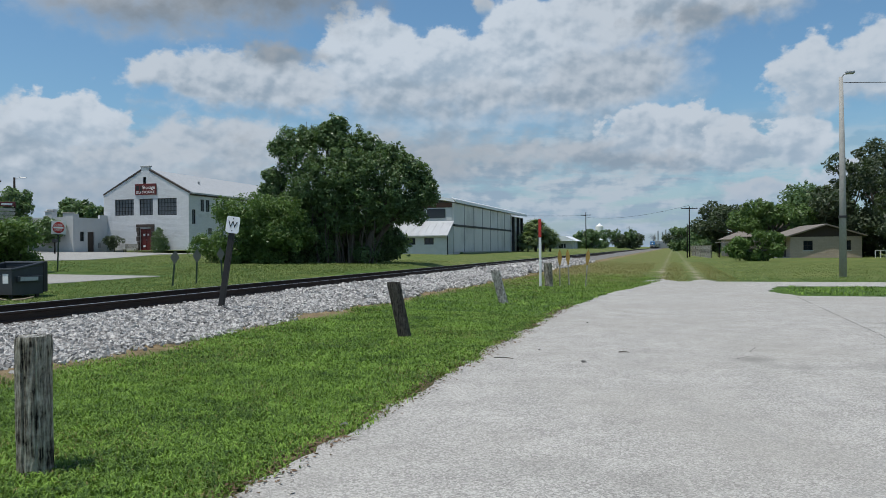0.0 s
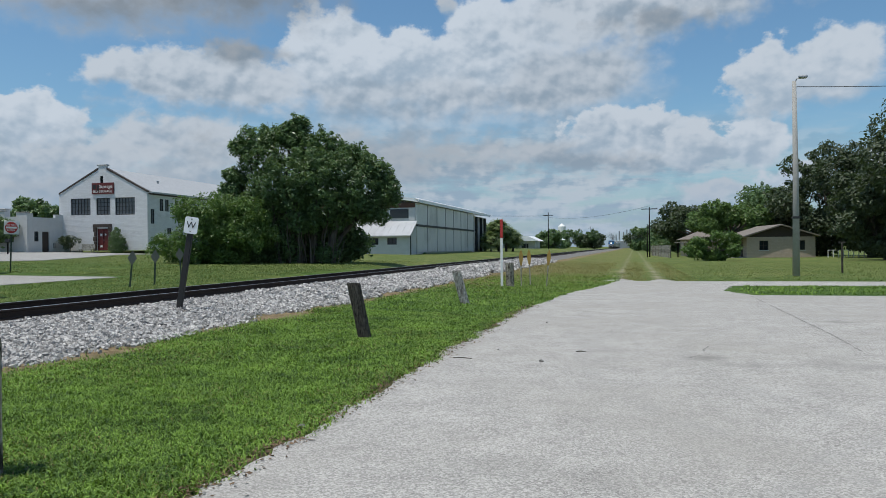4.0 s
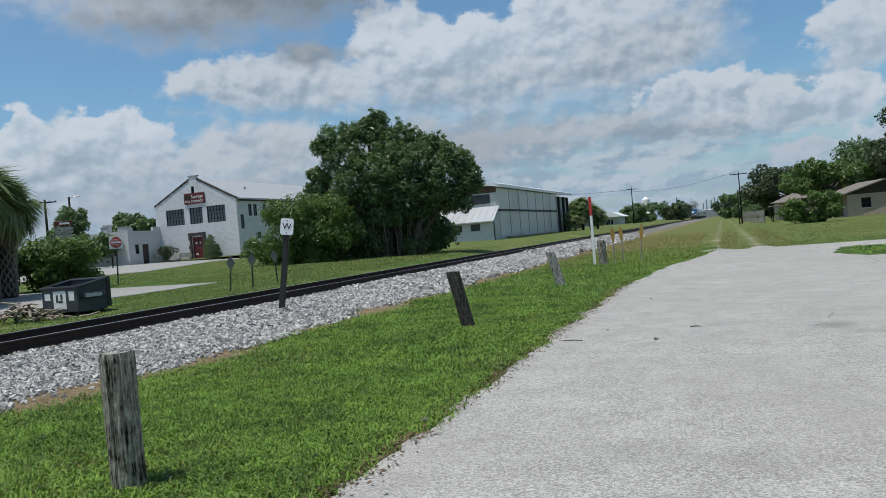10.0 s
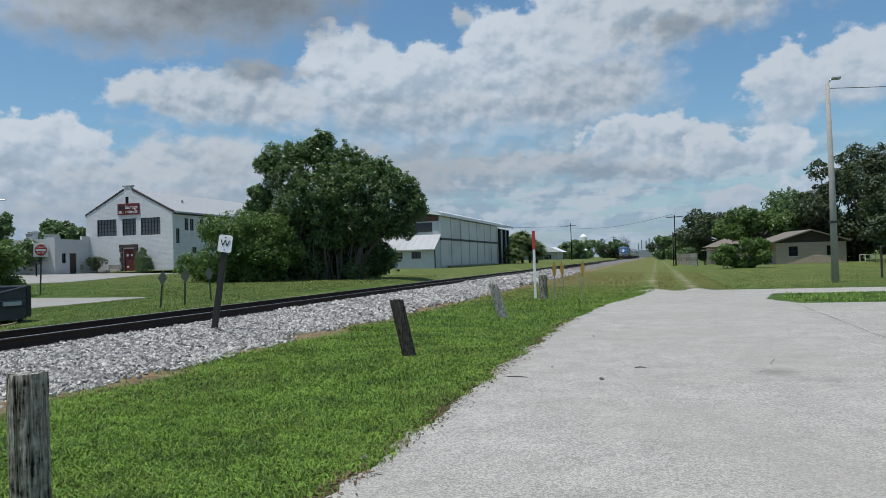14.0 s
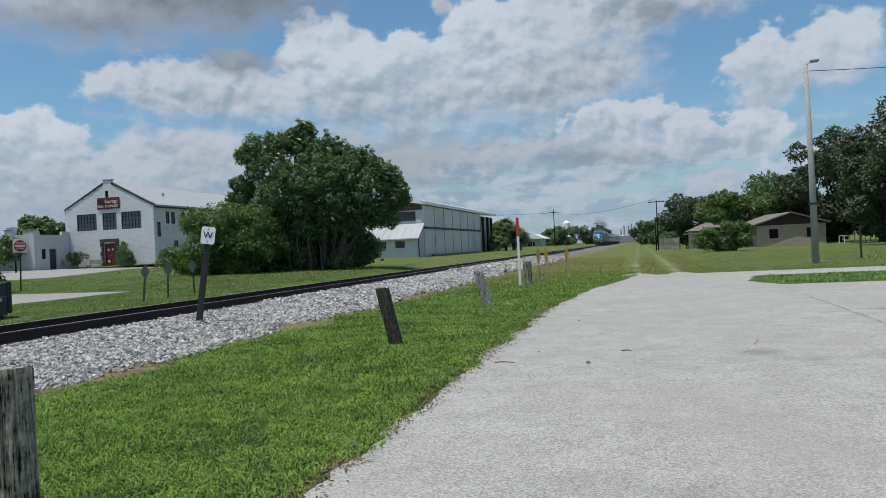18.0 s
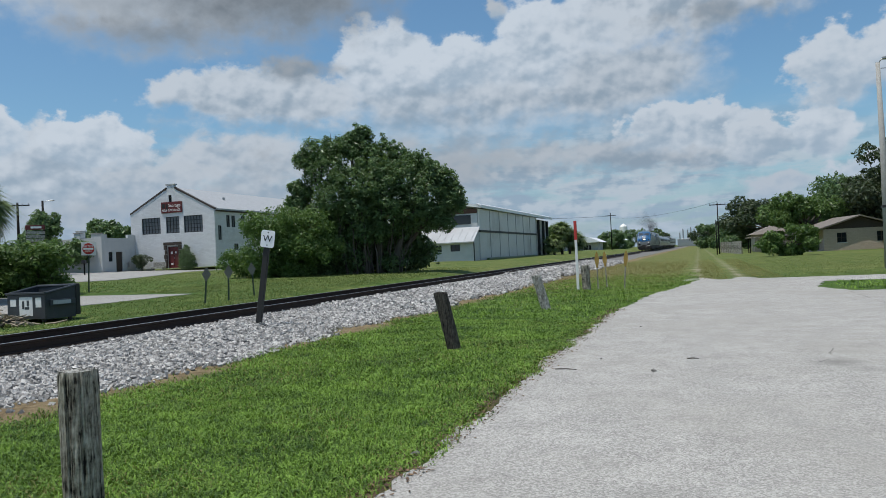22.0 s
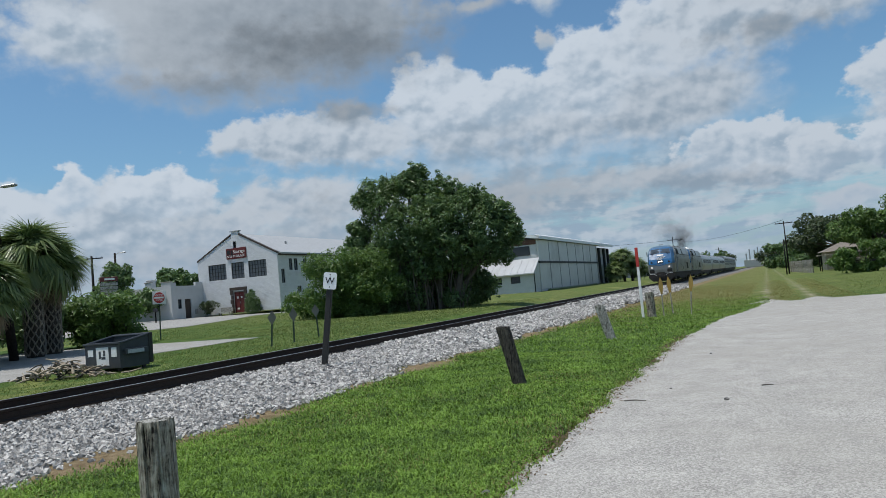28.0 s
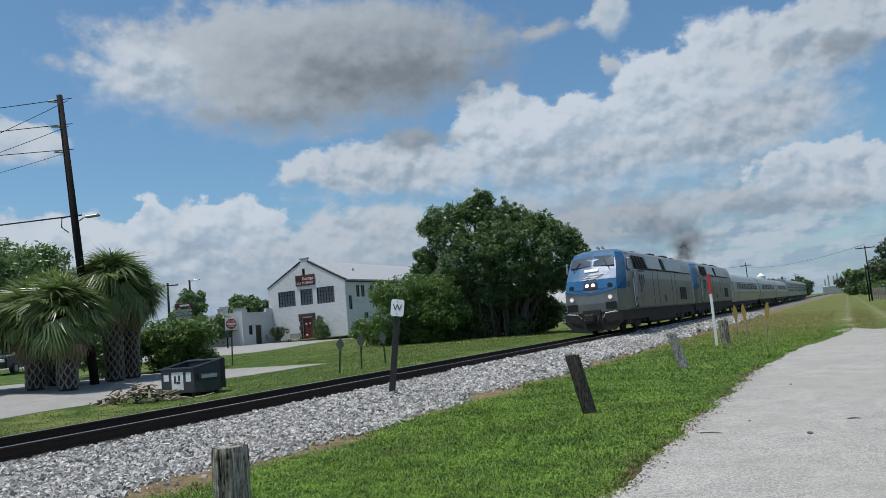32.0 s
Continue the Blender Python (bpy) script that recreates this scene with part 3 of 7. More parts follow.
def lettering(text, size, m, parent, material, name="lettering"):
    """Words as flat raised letters in the xz plane, centred."""
    c = bpy.data.curves.new(name, "FONT")
    c.body, c.size, c.extrude, c.align_x, c.align_y = text, size, 0.004, "CENTER", "CENTER"
    tmp = new(name, c)
    data = bpy.data.meshes.new_from_object(tmp)
    bpy.data.objects.remove(tmp)
    data.transform(m @ Matrix.Rotation(radians(90), 4, "X"))
    return mesh_object(name, data, material, parent)


# ---- land ----
TRACK_X = -11.85


def rail_z(y):
    return 0.56 + 0.001 * max(-60.0, min(y, 260.0))


def left_z(x, y):
    y = max(-25.0, y)
    u = min(-x, 62.0)
    dip = 0.34 * math.exp(-(((x + 19.5) / 5.0) ** 2) - ((y - 15.5) / 8.0) ** 2)
    return 0.2 + 0.022 * (u - 15.0) + 0.010 * min(y, 45.0) + 0.003 * max(min(y, 200.0) - 45.0, 0.0) - dip


def land_z(x, y):
    """Height of the open ground: level paving, a verge rising to the ballast, a bank beyond the track."""
    top = rail_z(y) - 0.26
    if x > -2.7:
        return 0.0
    if x > -7.4:
        f = (-2.7 - x) / 4.7
        return 0.16 * f
    if x > -9.8:
        f = (-7.4 - x) / 2.4
        return 0.16 + (top - 0.16) * f
    if x > -13.7:
        return top
    low = left_z(-15.5, y)
    if x > -15.5:
        f = (-13.7 - x) / 1.8
        return top + (low - top) * f
    return left_z(x, y)


def sheet(name, xs, ys, zfun, material, label, lift=0.0):
    verts = [(x, y, zfun(x, y) + lift) for y in ys for x in xs]
    k = len(xs)
    faces = [(j * k + i, j * k + i + 1, (j + 1) * k + i + 1, (j + 1) * k + i) for j in range(len(ys) - 1) for i in range(k - 1)]
    ob = soup(name, verts, faces, material, smooth=True)
    return tagged(ob, label, "ground", kind="structure")


XS = [-2600, -1200, -500, -250, -150, -100] + list(np.arange(-80, -16, 2.0)) + [-15.5, -14.6, -13.7, -11.8, -9.8, -9.0, -8.2, -7.4, -6.5, -5, -4, -2.7, -1, 2, 6, 12, 20, 40, 80, 160, 400, 1200, 2600]
YS = [-2600, -800, -200, -80, -40] + list(np.arange(-25, 60, 2.5)) + list(range(60, 200, 10)) + [210, 240, 260, 300, 400, 600, 1000, 2600]
sheet("ground", XS, YS, land_z, M_GROUND, "mown green lawn with worn sandy patches")


def ragged_sheet(name, left, right, y0, y1, step, material, label, lift, amp=0.12, zfun=land_z, category="road", seed=1):
    """A paved strip between two edges given as functions of y, with broken edges and a low side."""
    rng = random.Random(seed)
    n = int((y1 - y0) / step) + 1
    verts, faces = [], []
    wl = wr = 0.0
    for i in range(n + 1):
        y = min(y1, y0 + i * step)
        wl = wl * 0.55 + rng.uniform(-amp, amp)
        wr = wr * 0.55 + rng.uniform(-amp, amp)
        a, b = left(y) + wl, right(y) + wr
        row = [a - 0.02] + [a + (b - a) * k / 6 for k in range(7)] + [b + 0.02]
        for k, x in enumerate(row):
            z = zfun(x, y) + lift
            verts.append((x, y, z - (0.06 if k in (0, 8) else 0.0)))
    for i in range(n):
        for k in range(8):
            p = i * 9 + k
            faces.append((p, p + 1, p + 10, p + 9))
    ob = soup(name, verts, faces, material, smooth=False)
    return tagged(ob, label, category, kind="structure")


def lerp_edge(points):
    ys = [p[1] for p in points]
    xs = [p[0] for p in points]
    return lambda y: float(np.interp(y, ys, xs))


ROAD_LEFT = lerp_edge([(-2.78, -30), (-2.8, 4), (-2.72, 20), (-2.2, 27), (-1.15, 33), (-0.7, 37)])
ragged_sheet("road", ROAD_LEFT,
             lerp_edge([(60, -30), (60, 26.2), (3.9, 26.6), (3.15, 29), (3.9, 33), (40, 33.6), (40, 36.2), (2.2, 37)]), -30, 37.0, 0.17, M_ROAD,
             "pale grey chip-sealed road with ragged edge and oil stains", 0.012, 0.085, seed=4)

for cx, y1, seed in ((-0.6, 39.6, 14), (1.3, 39.0, 15)):
    ragged_sheet("road_apron", lambda y, c=cx, e=y1: c - 0.75 * max(0.08, (e - y) / (e - 36.9)) ** 0.6, lambda y, c=cx, e=y1: c + 0.7 * max(0.08, (e - y) / (e - 36.9)) ** 0.6,
                 36.9, y1, 0.2, M_ROAD, "pale sandy apron where the trail meets the road", 0.016, 0.12, seed=seed)


def seam(points, width, seed):
    """A thin dark crack line in the paving, broken and wandering."""
    rng = random.Random(seed)
    pts = []
    for (x0, y0), (x1, y1) in zip(points, points[1:]):
        k = max(2, int(math.hypot(x1 - x0, y1 - y0) / 0.12))
        pts += [(x0 + (x1 - x0) * i / k, y0 + (y1 - y0) * i / k) for i in range(k)]
    verts, faces = [], []
    for i in range(len(pts) - 1):
        (xa, ya), (xb, yb) = pts[i], pts[i + 1]
        if rng.random() < 0.14:
            continue
        L = math.hypot(xb - xa, yb - ya)
        nx, ny = -(yb - ya) / L, (xb - xa) / L
        w0, w1, j0, j1 = (rng.uniform(0.3, 1.0) * width, rng.uniform(0.3, 1.0) * width, rng.uniform(-0.012, 0.012), rng.uniform(-0.012, 0.012))
        b = len(verts)
        for x, y, o in ((xa, ya, j0 - w0), (xa, ya, j0 + w0), (xb, yb, j1 + w1), (xb, yb, j1 - w1)):
            verts.append((x + nx * o, y + ny * o, 0.016))
        faces.append((b, b + 1, b + 2, b + 3))
    return tagged(soup("road_crack", verts, faces, M_TAR), "thin dark crack across the pale paving", "crack", kind="structure")


seam([(3.67, 26.2), (3.55, 18.8), (3.5, 15.4), (3.38, 12.6)], 0.02, 1)
seam([(1.22, 12.95), (1.1, 12.5), (1.14, 11.95), (0.95, 11.8), (0.79, 11.45)], 0.016, 2)
seam([(2.95, 15.75), (3.15, 15.7), (3.3, 15.5)], 0.025, 3)
seam([(2.85, 15.2), (3.1, 15.15)], 0.018, 4)


# ---- railway ----
def ballast_bed():
    ys = np.arange(-60, 620, 3.0)
    xs = [-15.3, -14.6, -13.6, -11.85, -10.3, -9.5, -8.5, -7.6]
    rng = random.Random(3)
    verts, faces = [], []
    for y in ys:
        top = rail_z(y) - 0.235
        for i, x in enumerate(xs):
            f = {0: 0.0, 1: 0.3, 2: 0.8, 5: 0.66, 6: 0.3, 7: 0.0}.get(i, 1.0)
            edge = land_z(x, y) - 0.03
            jig = rng.uniform(-0.22, 0.22) if i in (0, 7) else 0.0
            verts.append((x + jig, y, edge + (top - edge) * f))
    k = len(xs)
    for j in range(len(ys) - 1):
        for i in range(k - 1):
            faces.append((j * k + i, j * k + i + 1, (j + 1) * k + i + 1, (j + 1) * k + i))
    return tagged(soup("ballast_bed", verts, faces, M_BED, smooth=True), "bed of crushed grey stone under the railway", "ballast", kind="structure")


ballast_bed()


RAIL = [(-0.07, 0), (0.07, 0), (0.07, 0.015), (0.014, 0.035), (0.012, 0.125), (0.036, 0.14), (0.037, 0.172), (0.03, 0.178), (-0.03, 0.178), (-0.037, 0.172), (-0.036, 0.14), (-0.012, 0.125), (-0.014, 0.035), (-0.07, 0.015)]


def railway():
    track = base("railway_track", pose(0, 0, 0), "rusty steel rails with polished tops on dark ties", "railway track", kind="structure")
    for side in (-0.752, 0.752):
        bm = bmesh.new()
        top = bmesh.new()
        for y0, y1 in ((-60, 0), (0, 60), (60, 260), (260, 620)):
            z0, z1 = rail_z(y0), rail_z(y1)
            for b, out in ((bm, [(x, z - 0.178) for x, z in RAIL]), (top, [(-0.028, -0.001), (0.028, -0.001), (0.024, 0.003), (-0.024, 0.003)])):
                a = [b.verts.new((TRACK_X + side + x, y0, z0 + z)) for x, z in out]
                c = [b.verts.new((TRACK_X + side + x, y1, z1 + z)) for x, z in out]
                k = len(a)
                for i in range(k):
                    b.faces.new((a[i], a[(i + 1) % k], c[(i + 1) % k], c[i]))
        rail = part("rail", bm, M_RUST, track, "rust-brown steel rail")
        part("rail_head", top, M_HEAD, rail, "polished running surface")
    tie = bmesh.new()
    box(tie, (-1.3, -0.115, -0.18), (1.3, 0.115, 0.0), None, 0.012)
    first = part("tie", tie, M_TIE, track)
    rng = random.Random(9)
    y = -8.0
    count = 0
    first.location = (TRACK_X, y, rail_z(y) - 0.182)
    while y < 160:
        y += 0.54
        count += 1
        if count < 290:
            o = mesh_object("tie", first.data, None, track)
            o.location = (TRACK_X + rng.uniform(-0.04, 0.04), y, rail_z(y) - 0.182)
            o.rotation_euler = (0, 0, rng.uniform(-0.02, 0.02))


railway()


# ---- plants ----
def leaf_cloud(rng, centres, count, size, flat=0.6, inner=0.35):
    """Many small folded leaf sprays spread through the shells of clumps. Returns vertices and quads."""
    cs = np.array([c[:3] for c in centres])
    rs = np.array([c[3] for c in centres])
    w = rs ** 2
    pick = rng.choice(len(cs), size=count, p=w / w.sum())
    d = rng.normal(size=(count, 3))
    d /= np.linalg.norm(d, axis=1)[:, None]
    rad = rs[pick] * (1 - inner * rng.random(count) ** 2 + 0.12 * rng.normal(size=count))
    p = cs[pick] + d * rad[:, None] * np.array([1, 1, 0.82])
    nrm = d + rng.normal(scale=0.7, size=(count, 3)) + np.array([0, 0, flat])
    nrm /= np.linalg.norm(nrm, axis=1)[:, None]
    t = np.cross(nrm, rng.normal(size=(count, 3)))
    t /= np.linalg.norm(t, axis=1)[:, None] + 1e-9
    b = np.cross(nrm, t)
    s = size * (0.6 + 0.8 * rng.random(count))[:, None]
    v = np.stack([p - t * s, p - b * s * 0.45 + nrm * s * 0.12, p + t * s, p + b * s * 0.45 + nrm * s * 0.12], 1).reshape(-1, 3)
    f = np.arange(count * 4).reshape(-1, 4)
    return v, f


def limb_points(rng, a, b, n=5, bend=0.12):
    a, b = Vector(a), Vector(b)
    L = (b - a).length
    out = []
    for i in range(n + 1):
        f = i / n
        w = math.sin(f * math.pi) * bend * L
        out.append(a.lerp(b, f) + Vector((rng.uniform(-1, 1), rng.uniform(-1, 1), rng.uniform(-0.3, 0.6))) * w * 0.6)
    return out


def tree(name, m, centres, trunks, count, size, leaf, bark, label, category="tree", group="", seed=1, flat=0.6, twigs=True, sprays=0):
    """A tree or shrub: tapered trunks, limbs that reach into the clumps, and a crown of leaf sprays."""
    ob = base(name, m, label, category, group)
    rng = np.random.default_rng(seed)
    r2 = random.Random(seed)
    bm = bmesh.new()
    for (x0, y0), (x1, y1, z1), r in trunks:
        tube(bm, limb_points(r2, (x0, y0, -0.15), (x1, y1, z1), 5, 0.05), [r * 1.25, r, r * 0.9, r * 0.8, r * 0.7, r * 0.6], 9)
    if trunks:
        part("trunk", bm, bark, ob, smooth=True)
        bl = bmesh.new()
        for c in (centres if twigs else []):
            best = min(trunks, key=lambda k: (k[1][0] - c[0]) ** 2 + (k[1][1] - c[1]) ** 2)
            (x1, y1, z1), r = best[1], best[2]
            k = 0.75
            tube(bl, limb_points(r2, (x1 * k + best[0][0] * (1 - k), y1 * k + best[0][1] * (1 - k), z1 * k), c[:3], 4, 0.16), [r * 0.5, r * 0.42, r * 0.32, r * 0.22, r * 0.1], 6)
        if twigs:
            part("limbs", bl, bark, ob, smooth=True)
    # small tufts break the outline of every clump, and sprays cover its face
    tufts = []
    for x, y, z, r in centres:
        for _ in range(4):
            d = Vector((r2.gauss(0, 1), r2.gauss(0, 1), abs(r2.gauss(0, 0.9)) - 0.15)).normalized() * r * r2.uniform(0.95, 1.22)
            tufts.append((x + d.x, y + d.y, max(0.15, z + d.z * 0.85), r * r2.uniform(0.18, 0.34)))
        for _ in range(sprays):
            d = Vector((r2.gauss(0, 1), r2.gauss(0, 1), r2.gauss(0.25, 0.8))).normalized() * r * r2.uniform(0.82, 1.16)
            tufts.append((x + d.x, y + d.y, max(0.15, z + d.z * 0.85), r2.uniform(0.2, 0.42)))
    if sprays:
        v, f = leaf_cloud(rng, tufts, int(count * 0.75), size, flat)
        v2, f2 = leaf_cloud(rng, centres, count - int(count * 0.75), size * 1.25, flat)
        v, f = np.concatenate([v, v2]), np.concatenate([f, f2 + len(v)])
    else:
        v, f = leaf_cloud(rng, [*centres, *tufts], count, size, flat)
    soup("crown", v, f, leaf, ob)
    return ob


def blob_crown(seed, n, rx, ry, z0, z1, r0, r1, top=1.0):
    """Clump centres filling an uneven egg."""
    r = random.Random(seed)
    out = []
    while len(out) < n:
        x, y, z = r.uniform(-1, 1), r.uniform(-1, 1), r.uniform(-1, 1)
        if 0.2 < x * x + y * y + z * z < 1.0:
            out.append((x * rx, y * ry, (z0 + z1) / 2 + z * (z1 - z0) / 2 * top, r.uniform(r0, r1)))
    return out


# ---- buildings ----
def window(parent, m, w, h, cols, rows, glass=None, frame_mat=None, depth=0.12, sill=True, name="window", bar=0.035):
    """A window in a wall's outer face (local x across, y inward, z up from its lower edge)."""
    ob = new(name)
    ob.parent = parent
    ob.matrix_local = m
    fm = frame_mat or M_FRAME
    t = 0.06
    part("window_frame", boxes(((-w / 2, -0.02, 0), (-w / 2 + t, depth, h)), ((w / 2 - t, -0.02, 0), (w / 2, depth, h)),
                               ((-w / 2 + t, -0.02, 0), (w / 2 - t, depth, t)), ((-w / 2 + t, -0.02, h - t), (w / 2 - t, depth, h))), fm, ob)
    iw, ih = (w - 2 * t) / cols, (h - 2 * t) / rows
    for i in range(1, cols):
        x = -w / 2 + t + i * iw
        part("glazing_bar", boxes(((x - bar / 2, 0.0, t), (x + bar / 2, depth * 0.8, h - t))), fm, ob)
    for j in range(1, rows):
        z = t + j * ih
        part("glazing_bar", boxes(((-w / 2 + t, 0.004, z - bar / 2), (w / 2 - t, depth * 0.76, z + bar / 2))), fm, ob)
    part("pane", boxes(((-w / 2 + t, depth * 0.45, t), (w / 2 - t, depth * 0.5, h - t))), glass or M_GLASS, ob, "dark reflecting pane")
    if sill:
        part("window_sill", boxes(((-w / 2 - 0.1, -0.09, -0.1), (w / 2 + 0.1, depth, -0.004)), bevel=0.01), M_STUCCO, ob)
    return ob


def wall_with_holes(length, outline_top, holes, thick):
    """A wall in local x (0..length) and z, y inward, cut by rectangular holes (x0, x1, z0, z1). outline_top: a function of x."""
    bm = bmesh.new()
    xs = sorted({0.0, length, *[h[0] for h in holes], *[h[1] for h in holes], *outline_top[0]})
    top = lambda x: float(np.interp(x, outline_top[0], outline_top[1]))
    for a, b in zip(xs, xs[1:]):
        if b - a < 1e-5:
            continue
        c = (a + b) / 2
        cuts = sorted((h[2], h[3]) for h in holes if h[0] < c < h[1])
        z = 0.0
        for z0, z1 in cuts + [(None, None)]:
            ta, tb = (top(a), top(b)) if z0 is None else (z0, z0)
            v = [bm.verts.new(p) for p in ((a, 0, z), (b, 0, z), (b, 0, tb), (a, 0, ta), (a, thick, z), (b, thick, z), (b, thick, tb), (a, thick, ta))]
            for q in ((0, 1, 2, 3), (5, 4, 7, 6), (1, 5, 6, 2), (4, 0, 3, 7), (3, 2, 6, 7), (4, 5, 1, 0)):
                bm.faces.new([v[i] for i in q])
            z = z1
    bmesh.ops.remove_doubles(bm, verts=bm.verts, dist=0.0005)
    return bm


def storage_building():
    """Two-storey painted brick building with a gable to the road and a stepped cap at its peak."""
    gz = 1.72
    W, L, H, R = 10.9, 24.0, 6.1, 8.7
    ob = base("storage_building", pose(-45.6, 65.6, gz, 0, 0, 0), "two-storey white painted brick storage building with gabled front", "building")
    # front: local x from -W to 0, faces -y
    wins = [(-9.42, -6.95, 3.82, 5.58), (-6.22, -4.49, 3.8, 5.58), (-3.9, -1.5, 3.76, 5.58)]
    door = (-6.15, -4.75, 0.0, 2.35)
    vent = (-5.75, -5.35, 7.15, 7.95)
    holes = [(a + W, b + W, c, d) for a, b, c, d in (*wins, door, vent)]
    f = part("wall", wall_with_holes(W, ([0, W * 0.455, W * 0.455 + 0.01, W * 0.545, W * 0.545 + 0.01, W], [H, R - 0.1, R + 0.32, R + 0.32, R - 0.1, H]), holes, 0.3), M_BRICK, ob)
    f.location = (-W, 0, 0)
    part("coping", boxes(((-W * 0.545 - 0.12, -0.08, R + 0.32), (-W * 0.455 + 0.12, 0.38, R + 0.46)), bevel=0.02), M_SHINGLE, ob)
    for a, b, c, d in wins:
        window(ob, pose((a + b) / 2, 0.1, c), b - a, d - c, 6 if b - a > 2 else 4, 4, glass=M_REFLGLASS, frame_mat=M_DARKSTEEL, bar=0.045)
    window(ob, pose(-5.55, 0.1, 7.15), 0.4, 0.8, 1, 4, frame_mat=M_DARKSTEEL, name="gable_vent", sill=False)
    d = new("door")
    d.parent = ob
    d.location = (-5.45, 0.12, 0)
    part("door_leaf", boxes(((-0.58, 0, 0.03), (-0.02, 0.06, 2.28)), ((0.02, 0, 0.03), (0.58, 0.06, 2.28)), ((-0.69, -0.03, 0), (-0.6, 0.1, 2.34)), ((0.6, -0.03, 0), (0.69, 0.1, 2.34)), bevel=0.008), M_MAROON, d, "maroon double door")
    for x0, x1, z0, z1 in ((-0.4, -0.15, 1.55, 1.8), (0.15, 0.35, 1.6, 1.8), (-0.4, -0.12, 0.35, 0.55)):
        part("notice", boxes(((x0, -0.012, z0), (x1, -0.002, z1))), M_WHITE, d, "white paper notice")
    part("handle", boxes(((0.06, -0.07, 1.0), (0.1, -0.002, 1.2)), bevel=0.01), M_STEEL, d)
    # brick surround of the door with staggered quoins
    surround = new("door_surround")
    surround.parent = ob
    for s in (-1, 1):
        for k in range(5):
            w = 0.3 if k % 2 else 0.42
            x0, x1 = sorted((-5.45 + s * 0.72, -5.45 + s * (0.72 + w)))
            part("quoin", boxes(((x0, -0.12, k * 0.5), (x1, -0.002, k * 0.5 + 0.48)), bevel=0.02), M_BROWN, surround, "dark brick block")
    part("lintel", boxes(((-6.6, -0.14, 2.5), (-4.3, -0.002, 2.82)), bevel=0.02), M_BROWN, surround, "dark brick lintel")
    # sign
    s = new("sign")
    s.parent = ob
    s.location = (-5.35, -0.07, 6.0)
    part("board", boxes(((-1.35, -0.05, 0), (1.35, 0.06, 1.2)), bevel=0.02), M_MAROON, s, "maroon sign board")
    part("emblem", boxes(((-1.2, -0.07, 0.55), (-0.8, -0.054, 1.0)), ((-0.68, -0.07, 0.3), (-0.45, -0.054, 0.95))), M_INK, s, "dark blue emblem shapes")
    lettering("Storage", 0.52, pose(0.42, -0.066, 0.78), s, M_WHITE)
    lettering("SELF STORAGE", 0.36, pose(0.0, -0.066, 0.27), s, M_WHITE)
    # side wall faces +x
    sw = [(0.55, 1.2, 2.8, 4.35), (2.1, 2.78, 4.2, 5.5), (3.05, 3.78, 4.2, 5.5), (4.9, 5.55, 4.2, 5.5), (7.4, 8.1, 4.2, 5.5), (10.0, 10.7, 4.2, 5.5), (3.4, 4.2, 1.7, 2.4)]
    g = part("wall", wall_with_holes(L - 0.302, ([0, L - 0.302], [H, H]), [(a - 0.302, b - 0.302, c, d) for a, b, c, d in sw], 0.3), M_BRICK, ob)
    g.matrix_local = pose(0, 0.302, 0, 0, 0, 90)
    for a, b, c, e in sw:
        window(ob, pose(-0.1, (a + b) / 2, c, 0, 0, 90), b - a, e - c, 2, 3, glass=M_REFLGLASS, frame_mat=M_DARKSTEEL)
    k = part("wall", boxes(((-W, 0.302, 0), (-W + 0.3, L, H)), ((-W + 0.302, L - 0.3, 0), (-0.302, L, H))), M_BRICK, ob)
    bm = bmesh.new()
    for s0 in (-1, 1):
        x0 = -W / 2 + s0 * (W / 2 + 0.3)
        prism(bm, [(x0, H - 0.12), (-W / 2, R - 0.05), (-W / 2, R + 0.12), (x0, H + 0.05)], 0.31, L + 0.3)
    part("roof", bm, M_SHINGLE, ob, "pale grey roof")
    part("gutter", boxes(((0.002, 0.2, H - 0.25), (0.16, L, H - 0.08))), M_BROWN, ob)
    bt = bmesh.new()
    for s0 in (-1, 1):
        x0, x1 = -W / 2 + s0 * W / 2, -W / 2 + s0 * W * 0.05
        prism(bt, [(x0, H - 0.02), (x1, R - 0.08), (x1, R + 0.1), (x0, H + 0.14)], -0.06, 0.302)
    part("gable_coping", bt, M_BROWN, ob, "dark coping along the gable")
    part("roof_vent", tubed([(-2.6, 5.5, 7.2), (-2.6, 5.5, 7.8)], 0.12), M_STEEL, ob)
    ob.scale = (0.92, 0.95, 0.925)
    return ob


